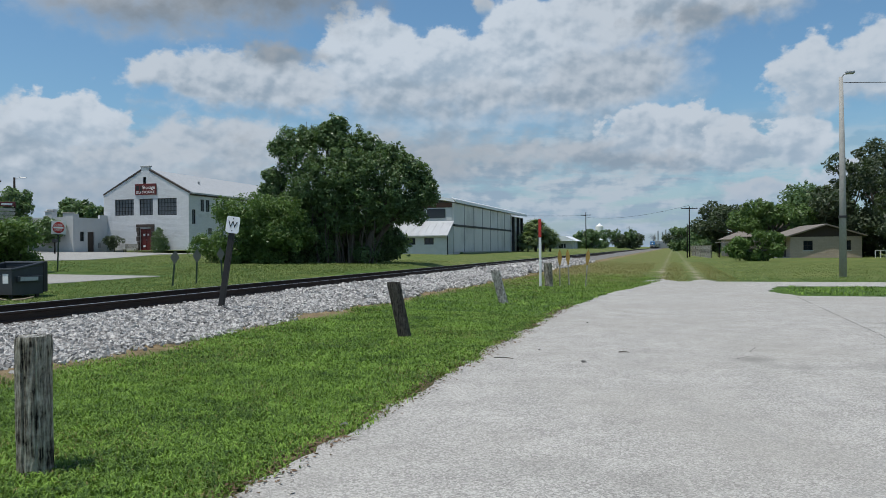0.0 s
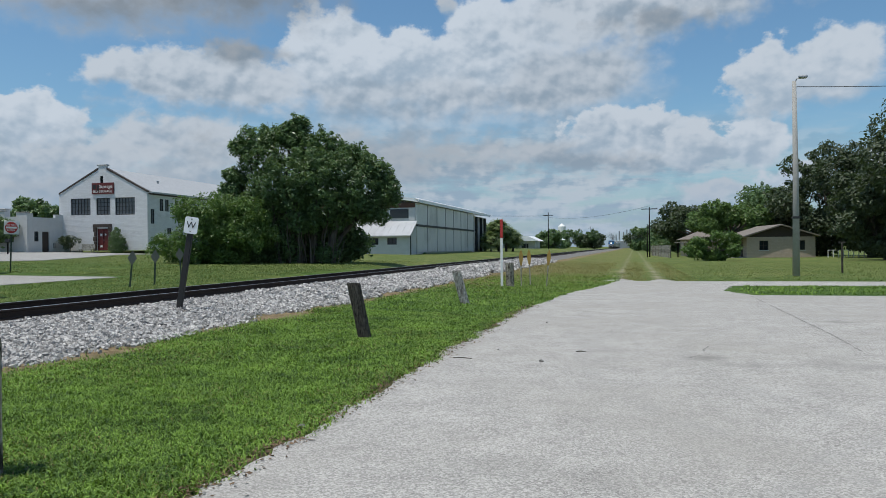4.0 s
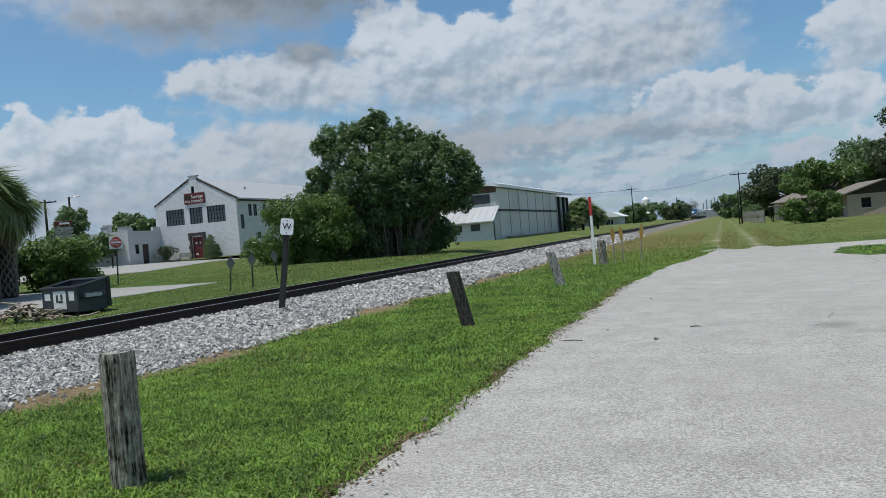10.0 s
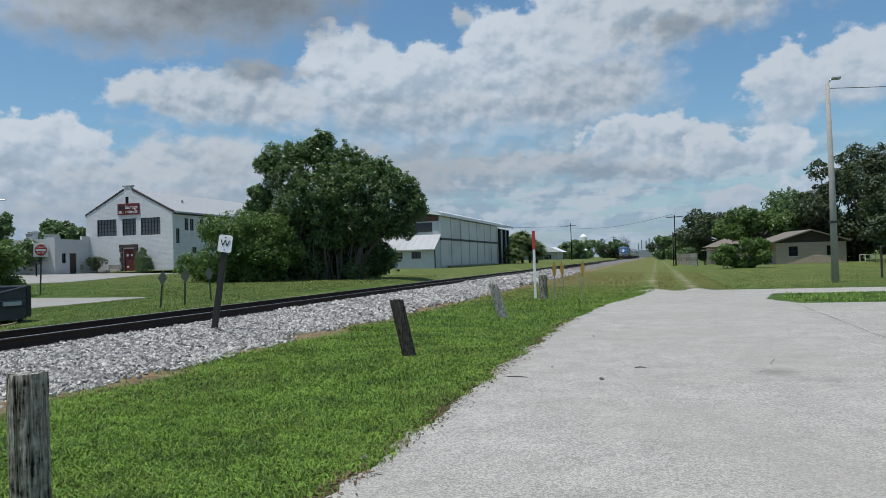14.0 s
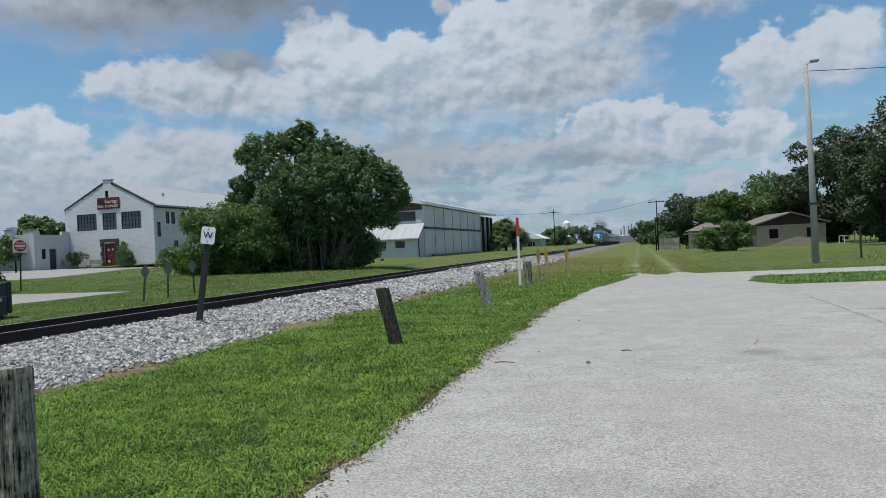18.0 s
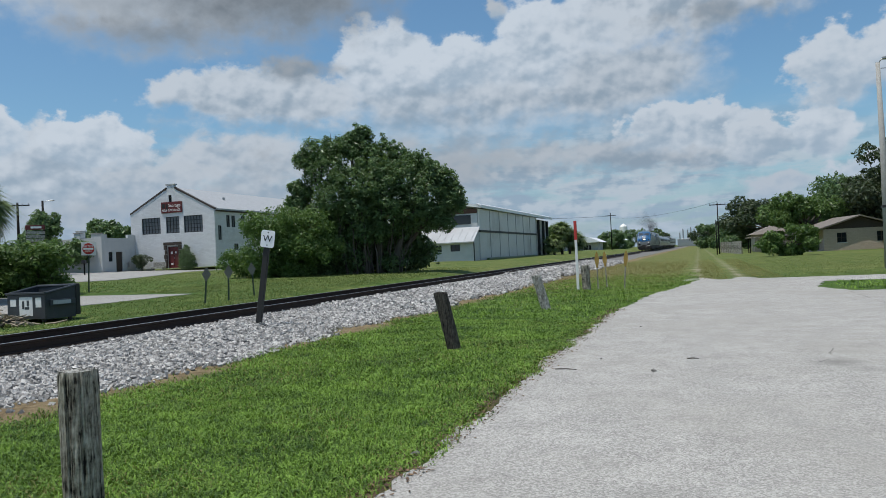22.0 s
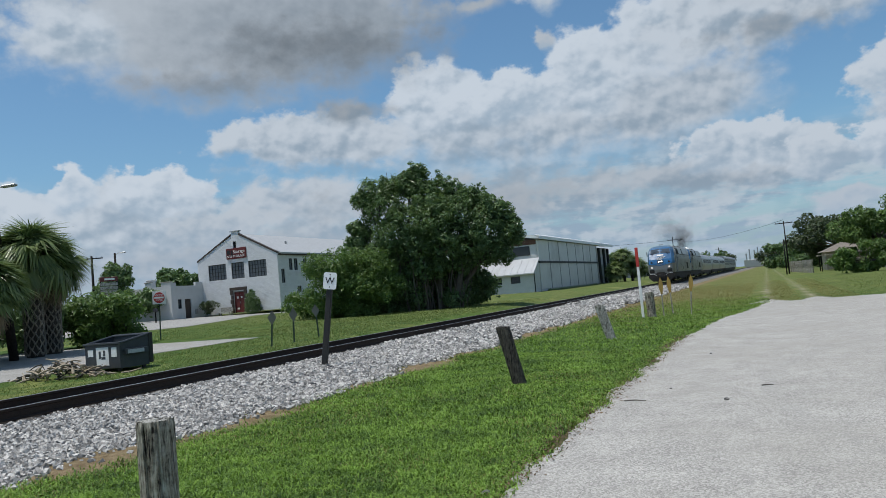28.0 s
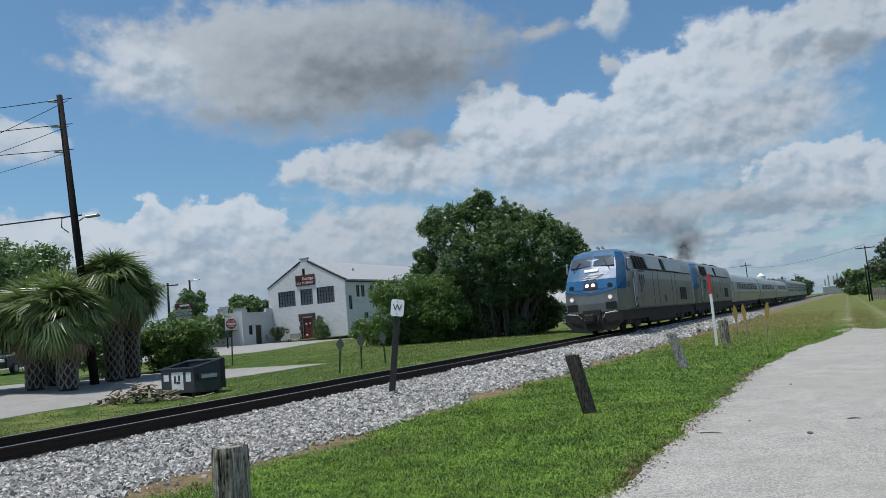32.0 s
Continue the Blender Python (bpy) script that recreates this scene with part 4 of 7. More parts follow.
def annex():
    """Low flat-roofed wing with stepped parapets beside the storage building."""
    ob = base("annex", pose(-56.6, 66.2, 1.4), "low white stucco annex with stepped parapet", "building")
    H = 3.7
    D = 5.3
    hol = [(1.65, 2.6, 0.0, 2.2), (0.65, 1.2, 1.25, 2.2)]
    # wall that faces the track, and the wall that faces the road
    a = part("wall", wall_with_holes(D - 0.252, ([0, 0.5, 0.51, 3.4, 3.41, D - 0.252], [H + 0.2, H + 0.2, H - 0.15, H - 0.15, H + 0.2, H + 0.2]), hol, 0.25), M_STUCCO, ob)
    a.matrix_local = pose(1.4, -D + 0.252, 0, 0, 0, 90)
    b = part("wall", wall_with_holes(7.5, ([0, 4.2, 4.21, 5.0, 5.01, 6.3, 6.31, 7.5], [H - 0.1, H - 0.1, H + 0.4, H + 0.4, H - 0.1, H - 0.1, H + 0.25, H + 0.25]), [(5.4, 6.0, 1.2, 2.3)], 0.25), M_STUCCO, ob)
    b.matrix_local = pose(-6.1, -D, 0)
    part("wall", boxes(((-6.1, -D + 0.252, 0), (-5.85, 0, H - 0.2)), ((-5.85, -0.25, 0), (1.14, 0, H - 0.2))), M_STUCCO, ob)
    part("roof", boxes(((-5.84, -D + 0.26, H - 0.5), (1.14, -0.26, H - 0.35))), M_SHINGLE, ob)
    part("chimney", boxes(((-1.95, -D + 0.3, H - 0.3), (-1.3, -D + 0.9, H + 0.62)), ((-2.0, -D + 0.26, H + 0.62), (-1.25, -D + 0.94, H + 0.72)), bevel=0.02), M_STUCCO, ob)
    for x0, x1, z in ((-1.95, -1.05, H + 0.4), (0.16, 1.46, H + 0.25)):
        part("coping", boxes(((x0, -D - 0.05, z), (x1, -D + 0.3, z + 0.09)), bevel=0.015), M_LANE, ob, "grey parapet coping")
    part("door", boxes(((-0.46, 0, 0), (0.46, 0.07, 2.18)), bevel=0.01), M_BROWN, ob, "dark brown door").matrix_local = pose(1.3, -D + 0.252 + 2.125, 0.01, 0, 0, 90)
    window(ob, pose(1.3, -D + 0.252 + 0.925, 1.25, 0, 0, 90), 0.55, 0.95, 1, 2, frame_mat=M_DARKSTEEL)
    window(ob, pose(-0.4, -D + 0.1, 1.2), 0.6, 1.1, 1, 2, frame_mat=M_DARKSTEEL)
    part("meter_box", boxes(((1.402, -2.0, 0.6), (1.55, -1.7, 1.1)), bevel=0.02), M_STEEL, ob)
    # sloping buttress towards the taller building
    bm = bmesh.new()
    prism(bm, [(1.42, 0.0), (3.2, 0.0), (1.75, H), (1.42, H)], -0.3, 0.0)
    part("buttress", bm, M_STUCCO, ob)
    return ob


M_MAROONBROWN = surface("red_brown_boards", (0.06, 0.03, 0.022), (0.13, 0.065, 0.045), 2.0, 0.85, bump=0.3)


def warehouse():
    """Long metal-clad shed beside the track with a white roof, and a lean-to with small windows at its near end."""
    gz = 0.9
    ob = base("warehouse", pose(-24.0, 85.0, gz), "long pale metal-clad warehouse with bright white roof", "warehouse")
    L, H = 32.2, 5.95
    n = 7
    for i in range(n):
        y0, y1 = i * L / n, (i + 1) * L / n
        part("wall_panel", boxes(((-0.2, y0 + 0.03, 0.35), (0, y1 - 0.03, 3.28)), bevel=0.015), M_METALWALL, ob)
        part("wall_panel", boxes(((-0.2, y0 + 0.03, 3.52), (0, y1 - 0.03, H)), bevel=0.015), M_METALWALL, ob)
        part("wall_post", boxes(((-0.15, y1 - 0.1, 0.35), (0.05, y1 + 0.0, H - 0.02))), M_STEEL, ob)
    part("wall_rail", boxes(((-0.12, 0, 3.28), (0.09, L, 3.52)), bevel=0.01), M_DARKSTEEL, ob, "dark horizontal girt")
    part("plinth", boxes(((-0.3, -0.05, -0.6), (-0.03, L, 0.35)),), M_STUCCO, ob)
    part("far_wing", boxes(((-6.0, L + 0.02, -0.6), (-0.7, L + 12, H - 0.1)), bevel=0.02), M_METALWALL, ob)
    for y in (L + 0.5, L + 4.3, L + 8.2, L + 11.5):
        part("wing_post", boxes(((-0.68, y, -0.6), (-0.3, y + 0.4, H - 0.2))), M_DARKSTEEL, ob)
    bm = bmesh.new()
    prism(bm, [(-22, H + 0.25), (-11, H + 2.0), (0.35, H + 0.05), (0.35, H + 0.4), (-11, H + 2.35), (-22, H + 0.6)], -0.4, L + 12.3)
    part("roof", bm, M_METALROOF, ob, "bright white metal roof")
    bm = bmesh.new()
    prism(bm, [(0.352, H + 0.05), (0.352, H + 0.12), (-0.15, H + 0.62), (-0.15, H + 0.5)], -0.4, L + 12.3)
    part("eave_flashing", bm, M_METALROOF, ob, "bright white eave flashing")
    part("end_wall", boxes(((-21.8, -0.02, -0.6), (-0.22, 0.2, H)), bevel=0.01), M_STUCCO, ob)
    bm = bmesh.new()
    prism(bm, [(-21.8, H), (-0.22, H), (-11, H + 1.9)], -0.02, 0.2)
    part("gable", bm, M_BROWN, ob, "brown gable boards")
    part("gable_boards", boxes(((-21.8, -0.07, 5.45), (-0.22, -0.024, H))), M_MAROONBROWN, ob, "red-brown upper boards")
    part("end_opening", boxes(((-3.2, -0.08, 4.25), (-1.0, 0.1, 5.3))), M_GLASS, ob, "dark upper opening")
    part("shrub_strip", boxes(((0.1, 2, -0.4), (0.5, L - 4, 0.3)), bevel=0.1), M_LEAF, ob, "low dark hedge")
    # lean-to
    lt = base("lean_to", pose(-24.0, 84.95, gz), "white block lean-to with low pitched metal roof", "shed")
    Lw, Hh, D = 17.5, 2.5, 2.5
    hol = [(1.55 + 2.15 * i, 2.65 + 2.15 * i, 1.5, 2.25) for i in range(7)]
    hol = [(Lw - b, Lw - a, c, d) for a, b, c, d in hol]
    w = part("wall", wall_with_holes(Lw, ([0, Lw], [Hh, Hh]), hol, 0.2), M_STUCCO, lt)
    w.location = (-Lw - 0.12, -D, -0.3)
    for a, b, c, d in hol:
        window(lt, pose((a + b) / 2 - Lw - 0.12, -D + 0.07, c - 0.3), b - a, d - c, 2, 1, frame_mat=M_DARKSTEEL, sill=False)
    bm = bmesh.new()
    prism(bm, [(0.202, -0.3), (D - 0.02, -0.3), (D - 0.02, 3.7), (0.202, 2.35)], -0.2, 0.0)
    part("side_wall", bm, M_STUCCO, lt).matrix_local = pose(-0.32, -D, 0, 0, 0, 90)
    bm = bmesh.new()
    prism(bm, [(-0.4, 2.1), (D - 0.02, 3.78), (D - 0.02, 3.9), (-0.4, 2.22)], -0.15, Lw + 0.4)
    part("roof", bm, M_LEANROOF, lt, "dull grey ribbed roof").matrix_local = pose(-0.1, -D, 0, 0, 0, 90)
    rib = boxes(((-0.42, -0.02, 0), (D, 0.02, 0.03)))
    slope = math.atan2(1.68, D + 0.38)
    first = part("roof_rib", rib, M_LEANROOF, lt)
    for k in range(22):
        o = first if k == 0 else mesh_object("roof_rib", first.data, None, lt)
        o.matrix_local = pose(-0.3 - k * 0.8, -D + 0.02, 2.47, 0, 0, 90) @ pose(0, 0, 0, 0, -math.degrees(slope), 0)
    part("downpipe", boxes(((-0.1, -D - 0.02, -0.3), (0.0, -D + 0.08, 2.2))), M_DARKSTEEL, lt)
    return ob


def tan_house():
    ob = base("bungalow", pose(14.6, 109.0, 0.0, 0, 0, 8), "single-storey tan block bungalow with brown shingle roof", "house")
    W, D, H = 8.7, 10.0, 2.75
    hol = [(1.6, 2.75, 1.0, 2.25), (6.3, 7.4, 1.0, 2.25)]
    part("wall", wall_with_holes(W, ([0, W], [H, H]), hol, 0.2), M_TAN, ob)
    for a, b, c, d in hol:
        window(ob, pose((a + b) / 2, 0.08, c), b - a, d - c, 2, 2, frame_mat=M_BROWN)
    part("wall", boxes(((0, 0.202, 0), (0.2, D, H)), ((W - 0.2, 0.202, 0), (W, D, H)), ((0.202, D - 0.2, 0), (W - 0.202, D, H))), M_TAN, ob)
    bm = bmesh.new()
    prism(bm, [(0, H), (W, H), (W / 2, H + 1.45)], 0.02, 0.2)
    part("gable", bm, M_BROWN, ob, "dark brown gable boards")
    bm = bmesh.new()
    for s in (-1, 1):
        x0 = W / 2 + s * (W / 2 + (2.1 if s < 0 else 0.5))
        z0 = H + 1.5 - 1.5 * abs(x0 - W / 2) / (W / 2 + 0.5)
        prism(bm, [(x0, z0), (W / 2, H + 1.5), (W / 2, H + 1.66), (x0, z0 + 0.16)], -0.5, D + 0.5)
    part("roof", bm, M_BROWNROOF, ob, "weathered brown shingle roof")
    for y in (0.3, 3.2, 6.2):
        part("porch_post", boxes(((-1.75, y, 0), (-1.6, y + 0.15, H - 0.25))), M_WHITE, ob)
    part("porch_floor", boxes(((-1.9, 0, -0.1), (0, D, 0.12)), bevel=0.02), M_LANE, ob)
    part("porch_wall", boxes(((-1.85, 3.4, 0.12), (-1.7, 6.1, 0.9))), M_TAN, ob)
    part("door", boxes(((-0.05, 2.0, 0.12), (-0.004, 2.9, 2.15)), bevel=0.01), M_BROWN, ob)
    return ob


def grey_house():
    ob = base("hip_roof_house", pose(10.4, 131.0, 0.0, 0, 0, 0), "small pale house with grey hipped roof behind trees", "house")
    part("wall", boxes(((-2.5, 0, 0), (9, 9, 2.8)), bevel=0.02), M_TAN, ob)
    bm = bmesh.new()
    b = [bm.verts.new(p) for p in ((-3.2, -0.7, 2.7), (9.7, -0.7, 2.7), (9.7, 9.7, 2.7), (-3.2, 9.7, 2.7))]
    t = [bm.verts.new(p) for p in ((1.8, 4.5, 4.8), (5, 4.5, 4.8))]
    bm.faces.new(b[::-1])
    for q in ((b[0], b[1], t[1], t[0]), (b[1], b[2], t[1]), (b[2], b[3], t[0], t[1]), (b[3], b[0], t[0])):
        bm.faces.new(q)
    part("roof", bm, M_BROWNROOF, ob, "grey-brown hipped roof")
    window(ob, pose(0.5, -0.1, 1.0), 1.2, 1.2, 2, 2, sill=False)
    return ob


storage_building()
annex()
warehouse()
tan_house()
grey_house()


# ---- posts and signs ----
def bollard(m, h, r, material, label, seed=0, lean=(0, 0)):
    """A sawn round timber post with deep checks down its sides and a worn, split top."""
    ob = base("bollard", m, label, "post", "timber posts along the verge")
    rng = random.Random(seed)
    seg, rows = 60, 26
    v, f = [], []
    groove = []
    while len(groove) < seg:
        groove += [-rng.uniform(0.05, 0.17)] + [rng.uniform(-0.012, 0.03) for _ in range(rng.randint(2, 7))]
    groove = groove[:seg]
    start = [rng.uniform(0.0, 0.7) for _ in range(seg)]
    for j in range(rows + 1):
        t = j / rows
        z = -0.2 + (h + 0.2) * t
        for k in range(seg):
            a = 2 * math.pi * k / seg
            deep = groove[k] * min(1.0, max(0.15, (t - start[k]) * 4 + 0.3))
            rr = r * (1 + deep + rng.uniform(-0.016, 0.016) + 0.02 * math.sin(5 * t + k * 0.3)) * (0.95 if j == rows else 1.0)
            top = rng.uniform(-0.009, 0.003) + 0.5 * deep * r * 0.3 if j == rows else 0.0
            v.append((rr * math.cos(a) + lean[0] * z, rr * math.sin(a) + lean[1] * z, z + top))
    for j in range(rows):
        for k in range(seg):
            f.append((j * seg + k, j * seg + (k + 1) % seg, (j + 1) * seg + (k + 1) % seg, (j + 1) * seg + k))
    soup("shaft", v, f, material, ob)
    n = seg
    tv = [(p[0], p[1], p[2] - 0.004) for p in v[-n:]] + [(lean[0] * h, lean[1] * h, h - 0.012)]
    soup("sawn_top", tv, [(k, (k + 1) % n, n) for k in range(n)], M_LICHEN if material is M_POST else material, ob, "split end grain")
    return ob


bollard(pose(-4.33, 4.40, 0.055), 0.96, 0.118, M_POST, "thick grey weathered round timber post with cracks", 1, (-0.03, 0.02))
bollard(pose(-4.5, 12.72, 0.06), 0.97, 0.115, M_DARKPOST, "dark round timber post leaning over in the grass", 2, (-0.21, 0.0))
bollard(pose(-4.55, 21.15, 0.06), 0.93, 0.13, M_LICHEN, "pale lichened timber post leaning over in the grass", 3, (-0.26, 0.0))
bollard(pose(-4.75, 30.6, 0.07), 0.95, 0.16, M_POST, "short broken grey timber post beside the marker", 4, (-0.02, 0.0))


M_PLATEWHITE = surface("fresh_white_plate", (0.9, 0.9, 0.9), (0.95, 0.95, 0.95), 5.0, 0.35, bump=0.0)


def whistle_post():
    ob = base("whistle_post", pose(-9.74, 15.3, 0.3), "leaning black timber post with white whistle sign in ballast", "railway sign")
    bm = boxes(((-0.06, -0.05, -0.4), (0.06, 0.05, 1.86)), bevel=0.01)
    part("post", bm, M_BLACK, ob)
    s = new("sign_plate")
    s.parent = ob
    s.location = (0.02, -0.07, 1.77)
    bm = bmesh.new()
    box(bm, (-0.15, -0.008, 0), (0.15, 0.008, 0.37))
    e = [q for q in bm.edges if abs(q.verts[0].co.y - q.verts[1].co.y) > 0.01]
    bmesh.ops.bevel(bm, geom=e, offset=0.05, segments=4, profile=0.5, affect="EDGES")
    part("plate", bm, M_PLATEWHITE, s, "white rounded metal plate")
    lettering("W", 0.2, pose(0, -0.012, 0.185), s, M_INK)
    for z in (0.05, 0.32):
        part("bolt", tubed([(0, -0.004, z), (0, -0.016, z)], 0.013, 8), M_DARKSTEEL, s)
    ob.matrix_world = pose(-9.7, 15.1, 0.25) @ Matrix.Rotation(radians(12), 4, "Z") @ Matrix.Rotation(radians(9.0), 4, "Y")
    return ob


def marker_post():
    ob = base("marker_post", pose(-5.05, 30.4, 0.0), "slim white fibreglass marker post with red top", "marker post")
    part("shaft", boxes(((-0.05, -0.02, -0.2), (0.05, 0.02, 2.02)), bevel=0.008), M_WHITE, ob)
    part("red_top", boxes(((-0.056, -0.026, 2.02), (0.056, 0.026, 2.75)), bevel=0.008), M_RED, ob, "red reflective sleeve")
    return ob


def survey_stake(m, label):
    ob = base("stake", m, label, "stake", "stakes beside the marker")
    bm = bmesh.new()
    prism(bm, [(-0.022, -0.2), (0.022, -0.2), (0.022, 1.1), (-0.022, 1.1)], -0.012, 0.012)
    part("stem", bm, M_LICHEN, ob)
    bm = bmesh.new()
    prism(bm, [(-0.03, 0.85), (0.03, 0.85), (0.09, 1.15), (0.06, 1.35), (0.0, 1.5), (-0.06, 1.35), (-0.09, 1.15)], -0.018, -0.012)
    part("paddle", bm, M_OCHRE, ob, "yellow-brown pointed paddle")
    return ob


M_OCHRE = surface("ochre_paddle", (0.28, 0.17, 0.035), (0.42, 0.28, 0.07), 8.0, 0.7, bump=0.1)


def diamond_marker(m):
    ob = base("diamond_marker", m, "small dull diamond-shaped sign on thin green post", "sign", "diamond markers on the bank")
    part("post", boxes(((-0.03, -0.02, -0.2), (0.03, 0.02, 0.95)), bevel=0.006), M_SIGNPOST, ob)
    bm = bmesh.new()
    prism(bm, [(0, 0.74), (0.155, 1.0), (0.0, 1.26), (-0.155, 1.0)], -0.035, -0.023)
    part("plate", bm, M_SIGNBACK, ob, "weathered back of the plate")
    return ob


M_SIGNPOST = surface("green_channel_post", (0.03, 0.05, 0.035), (0.06, 0.085, 0.06), 6.0, 0.6, 0.3, 0.1)
M_SIGNBACK = surface("sign_back", (0.1, 0.1, 0.085), (0.19, 0.185, 0.16), 6.0, 0.6, 0.3, 0.1)


def do_not_enter():
    ob = base("road_sign", pose(-26.9, 28.7, left_z(-26.9, 28.7), 0, 2, 30), "red and white do not enter road sign on steel post", "road sign")
    part("post", boxes(((-0.03, -0.02, -0.3), (0.03, 0.02, 2.2)), bevel=0.005), M_SIGNPOST, ob)
    s = new("sign_plate")
    s.parent = ob
    s.location = (0, -0.04, 1.98)
    s.scale = (0.7, 1, 0.7)
    part("plate", boxes(((-0.43, -0.006, -0.43), (0.43, 0.006, 0.43)), bevel=0.003), M_WHITE, s)
    bm = bmesh.new()
    bmesh.ops.create_cone(bm, cap_ends=True, segments=40, radius1=0.36, radius2=0.36, depth=0.006, matrix=pose(0, -0.011, 0, 90))
    part("disc", bm, M_RED, s, "red disc")
    part("bar", boxes(((-0.3, -0.022, -0.06), (0.3, -0.016, 0.06))), M_WHITE, s, "white bar")
    lettering("DO NOT", 0.15, pose(0, -0.02, 0.17), s, M_WHITE)
    lettering("ENTER", 0.15, pose(0, -0.02, -0.17), s, M_WHITE)
    return ob


whistle_post()
marker_post()
for x, y, rz, ry in ((-4.35, 30.9, 10, 0), (-4.15, 32.2, -5, -2), (-3.4, 31.5, 0, 5)):
    survey_stake(pose(x, y, 0.05, 0, ry, rz), "thin wooden stake with ochre pointed paddle")
for x, y, ry in ((-16.81, 23.2, 5), (-16.6, 24.3, 2), (-16.8, 26.3, -3)):
    diamond_marker(pose(x, y, left_z(x, y) + 0.02, 0, ry, 30))
do_not_enter()


def light_pole():
    ob = base("street_lamp", pose(8.3, 43.6, 0), "tall grey concrete street lamp pole on the lawn", "street lamp")
    part("pole", tubed([(0, 0, -0.3), (0.02, 0, 5), (-0.02, 0, 10.2)], [0.19, 0.15, 0.1], 12), M_CONCPOLE, ob, smooth=True)
    part("arm", tubed([(-0.02, 0, 10.1), (0.12, 0, 10.32), (0.35, 0, 10.38)], 0.035, 6), M_STEEL, ob)
    part("lamp_head", boxes(((0.18, -0.14, 10.32), (0.62, 0.14, 10.48)), bevel=0.05), M_STEEL, ob)
    part("bracket", boxes(((-0.17, -0.17, 3.0), (0.17, 0.17, 3.12))), M_DARKSTEEL, ob)
    return ob


light_pole()


def cable(points, r, label, sag=0.0):
    p0, p1 = Vector(points[0]), Vector(points[1])
    pts = [p0.lerp(p1, k / 14) - Vector((0, 0, sag * 4 * (k / 14) * (1 - k / 14))) for k in range(15)]
    ob = part("cable", tubed(pts, r, 5), M_DARKSTEEL)
    return tagged(ob, label, "cable")


cable([(8.4, 43.6, 9.9), (34, 42, 9.6)], 0.018, "thin dark overhead service cable", 0.4)

# ---- trees ----
R166 = 16.6
tree("camphor_tree", pose(-19.9, 45.6, left_z(-19.9, 45.6), 0, 0, R166),
     [(-3.6, 0, 8.35, 1.0), (-2.4, 0.3, 8.6, 0.8), (-4.3, 0, 7.7, 0.75), (-3.0, -0.4, 6.9, 1.3), (-1.4, 0, 8.5, 0.85), (-0.6, 0.3, 8.1, 1.0), (0.6, 0.2, 7.8, 0.95), (0.2, -0.6, 6.8, 1.3),
      (1.7, 0.2, 7.3, 0.95), (2.6, 0, 7.15, 0.85), (3.6, 0.2, 6.5, 0.9), (4.4, 0, 6.0, 0.95), (4.9, 0.1, 5.2, 0.85), (5.2, 0.0, 4.4, 0.7), (4.6, -0.4, 4.3, 0.9), (3.4, -0.8, 5.4, 1.2), (1.9, -1.0, 6.1, 1.2),
      (0.4, -1.2, 5.6, 1.3), (-1.3, -1.0, 6.0, 1.3)]
     + [(-2.4, -1.0, 5.0, 1.3), (-1.0, -1.2, 4.4, 1.2), (0.9, -1.2, 4.2, 1.3), (2.4, -1.0, 4.1, 1.2), (3.7, -0.6, 3.6, 0.9), (4.5, -0.4, 3.2, 0.55), (-4.7, 0.2, 5.5, 0.65), (-5.3, 0.1, 5.0, 0.45), (-4.9, 0.2, 4.4, 0.75), (-4.2, 0, 3.6, 0.95),
        (-3.6, -0.6, 4.0, 1.1), (-3.4, -0.6, 2.6, 1.1), (-4.6, 0, 2.3, 0.9), (-2.0, 0.8, 3.0, 1.5), (0.4, 1.4, 3.2, 1.7), (2.4, 1.2, 3.4, 1.2), (-1.4, 1.2, 1.6, 1.4), (0.9, 1.4, 1.5, 1.2), (-5.2, 0, 5.9, 0.4), (-0.6, 0, 9.3, 0.4), (-1.3, 0.1, 9.25, 0.32), (1.9, -0.4, 2.9, 0.7), (-2.2, 1.3, 0.9, 1.0), (0.0, 1.4, 0.8, 1.0)]
     + [(-3.6, -0.7, 1.3, 1.1), (-2.5, -0.9, 1.9, 1.1), (-4.3, -0.4, 0.8, 0.9), (-1.5, -0.5, 0.8, 0.8), (1.1, -0.1, 0.7, 0.7), (0.2, -0.7, 2.8, 0.8), (-0.7, -0.8, 2.7, 1.0), (-2.8, -0.6, 0.6, 0.8)],
     [((-0.6, 0), (-2.2, 0.2, 5.6), 0.26), ((0.2, 0.2), (0.5, 0.4, 5.8), 0.28), ((0.9, -0.1), (2.6, 0, 4.6), 0.22), ((-1.7, 0.3), (-3.6, 0.2, 4.2), 0.2), ((0.6, 0.7), (3.6, 0.4, 3.8), 0.18)],
     105000, 0.1, M_LEAF, M_BARK, "large broad dark green tree with several trunks on the lawn", seed=11, flat=0.8, sprays=22)
big_tree = bpy.data.objects["camphor_tree"]
rs = random.Random(21)
shoots = []
for x0, z0 in ((-4.3, 7.6), (-3.7, 8.6), (-2.9, 8.9), (-1.3, 9.2), (-0.6, 9.6), (0.4, 8.9), (1.3, 8.3), (2.2, 8.1), (3.1, 7.6), (3.8, 7.3), (4.6, 6.6), (5.2, 5.8), (-5.2, 5.6), (-4.8, 6.0), (-2.0, 7.4), (0.0, 7.0), (1.8, 6.6), (3.2, 5.9), (-3.2, 5.4), (-1.0, 5.6)):
    tilt = rs.uniform(-0.15, 0.15)
    for k in range(7):
        f = k / 6
        shoots.append((x0 + tilt * k * 0.4 + rs.uniform(-0.14, 0.14), rs.uniform(-0.5, 0.4) - (0.9 if z0 < 7.5 and abs(x0) < 4 else 0.0), z0 - 1.3 + 1.7 * f, 0.42 - 0.24 * f))
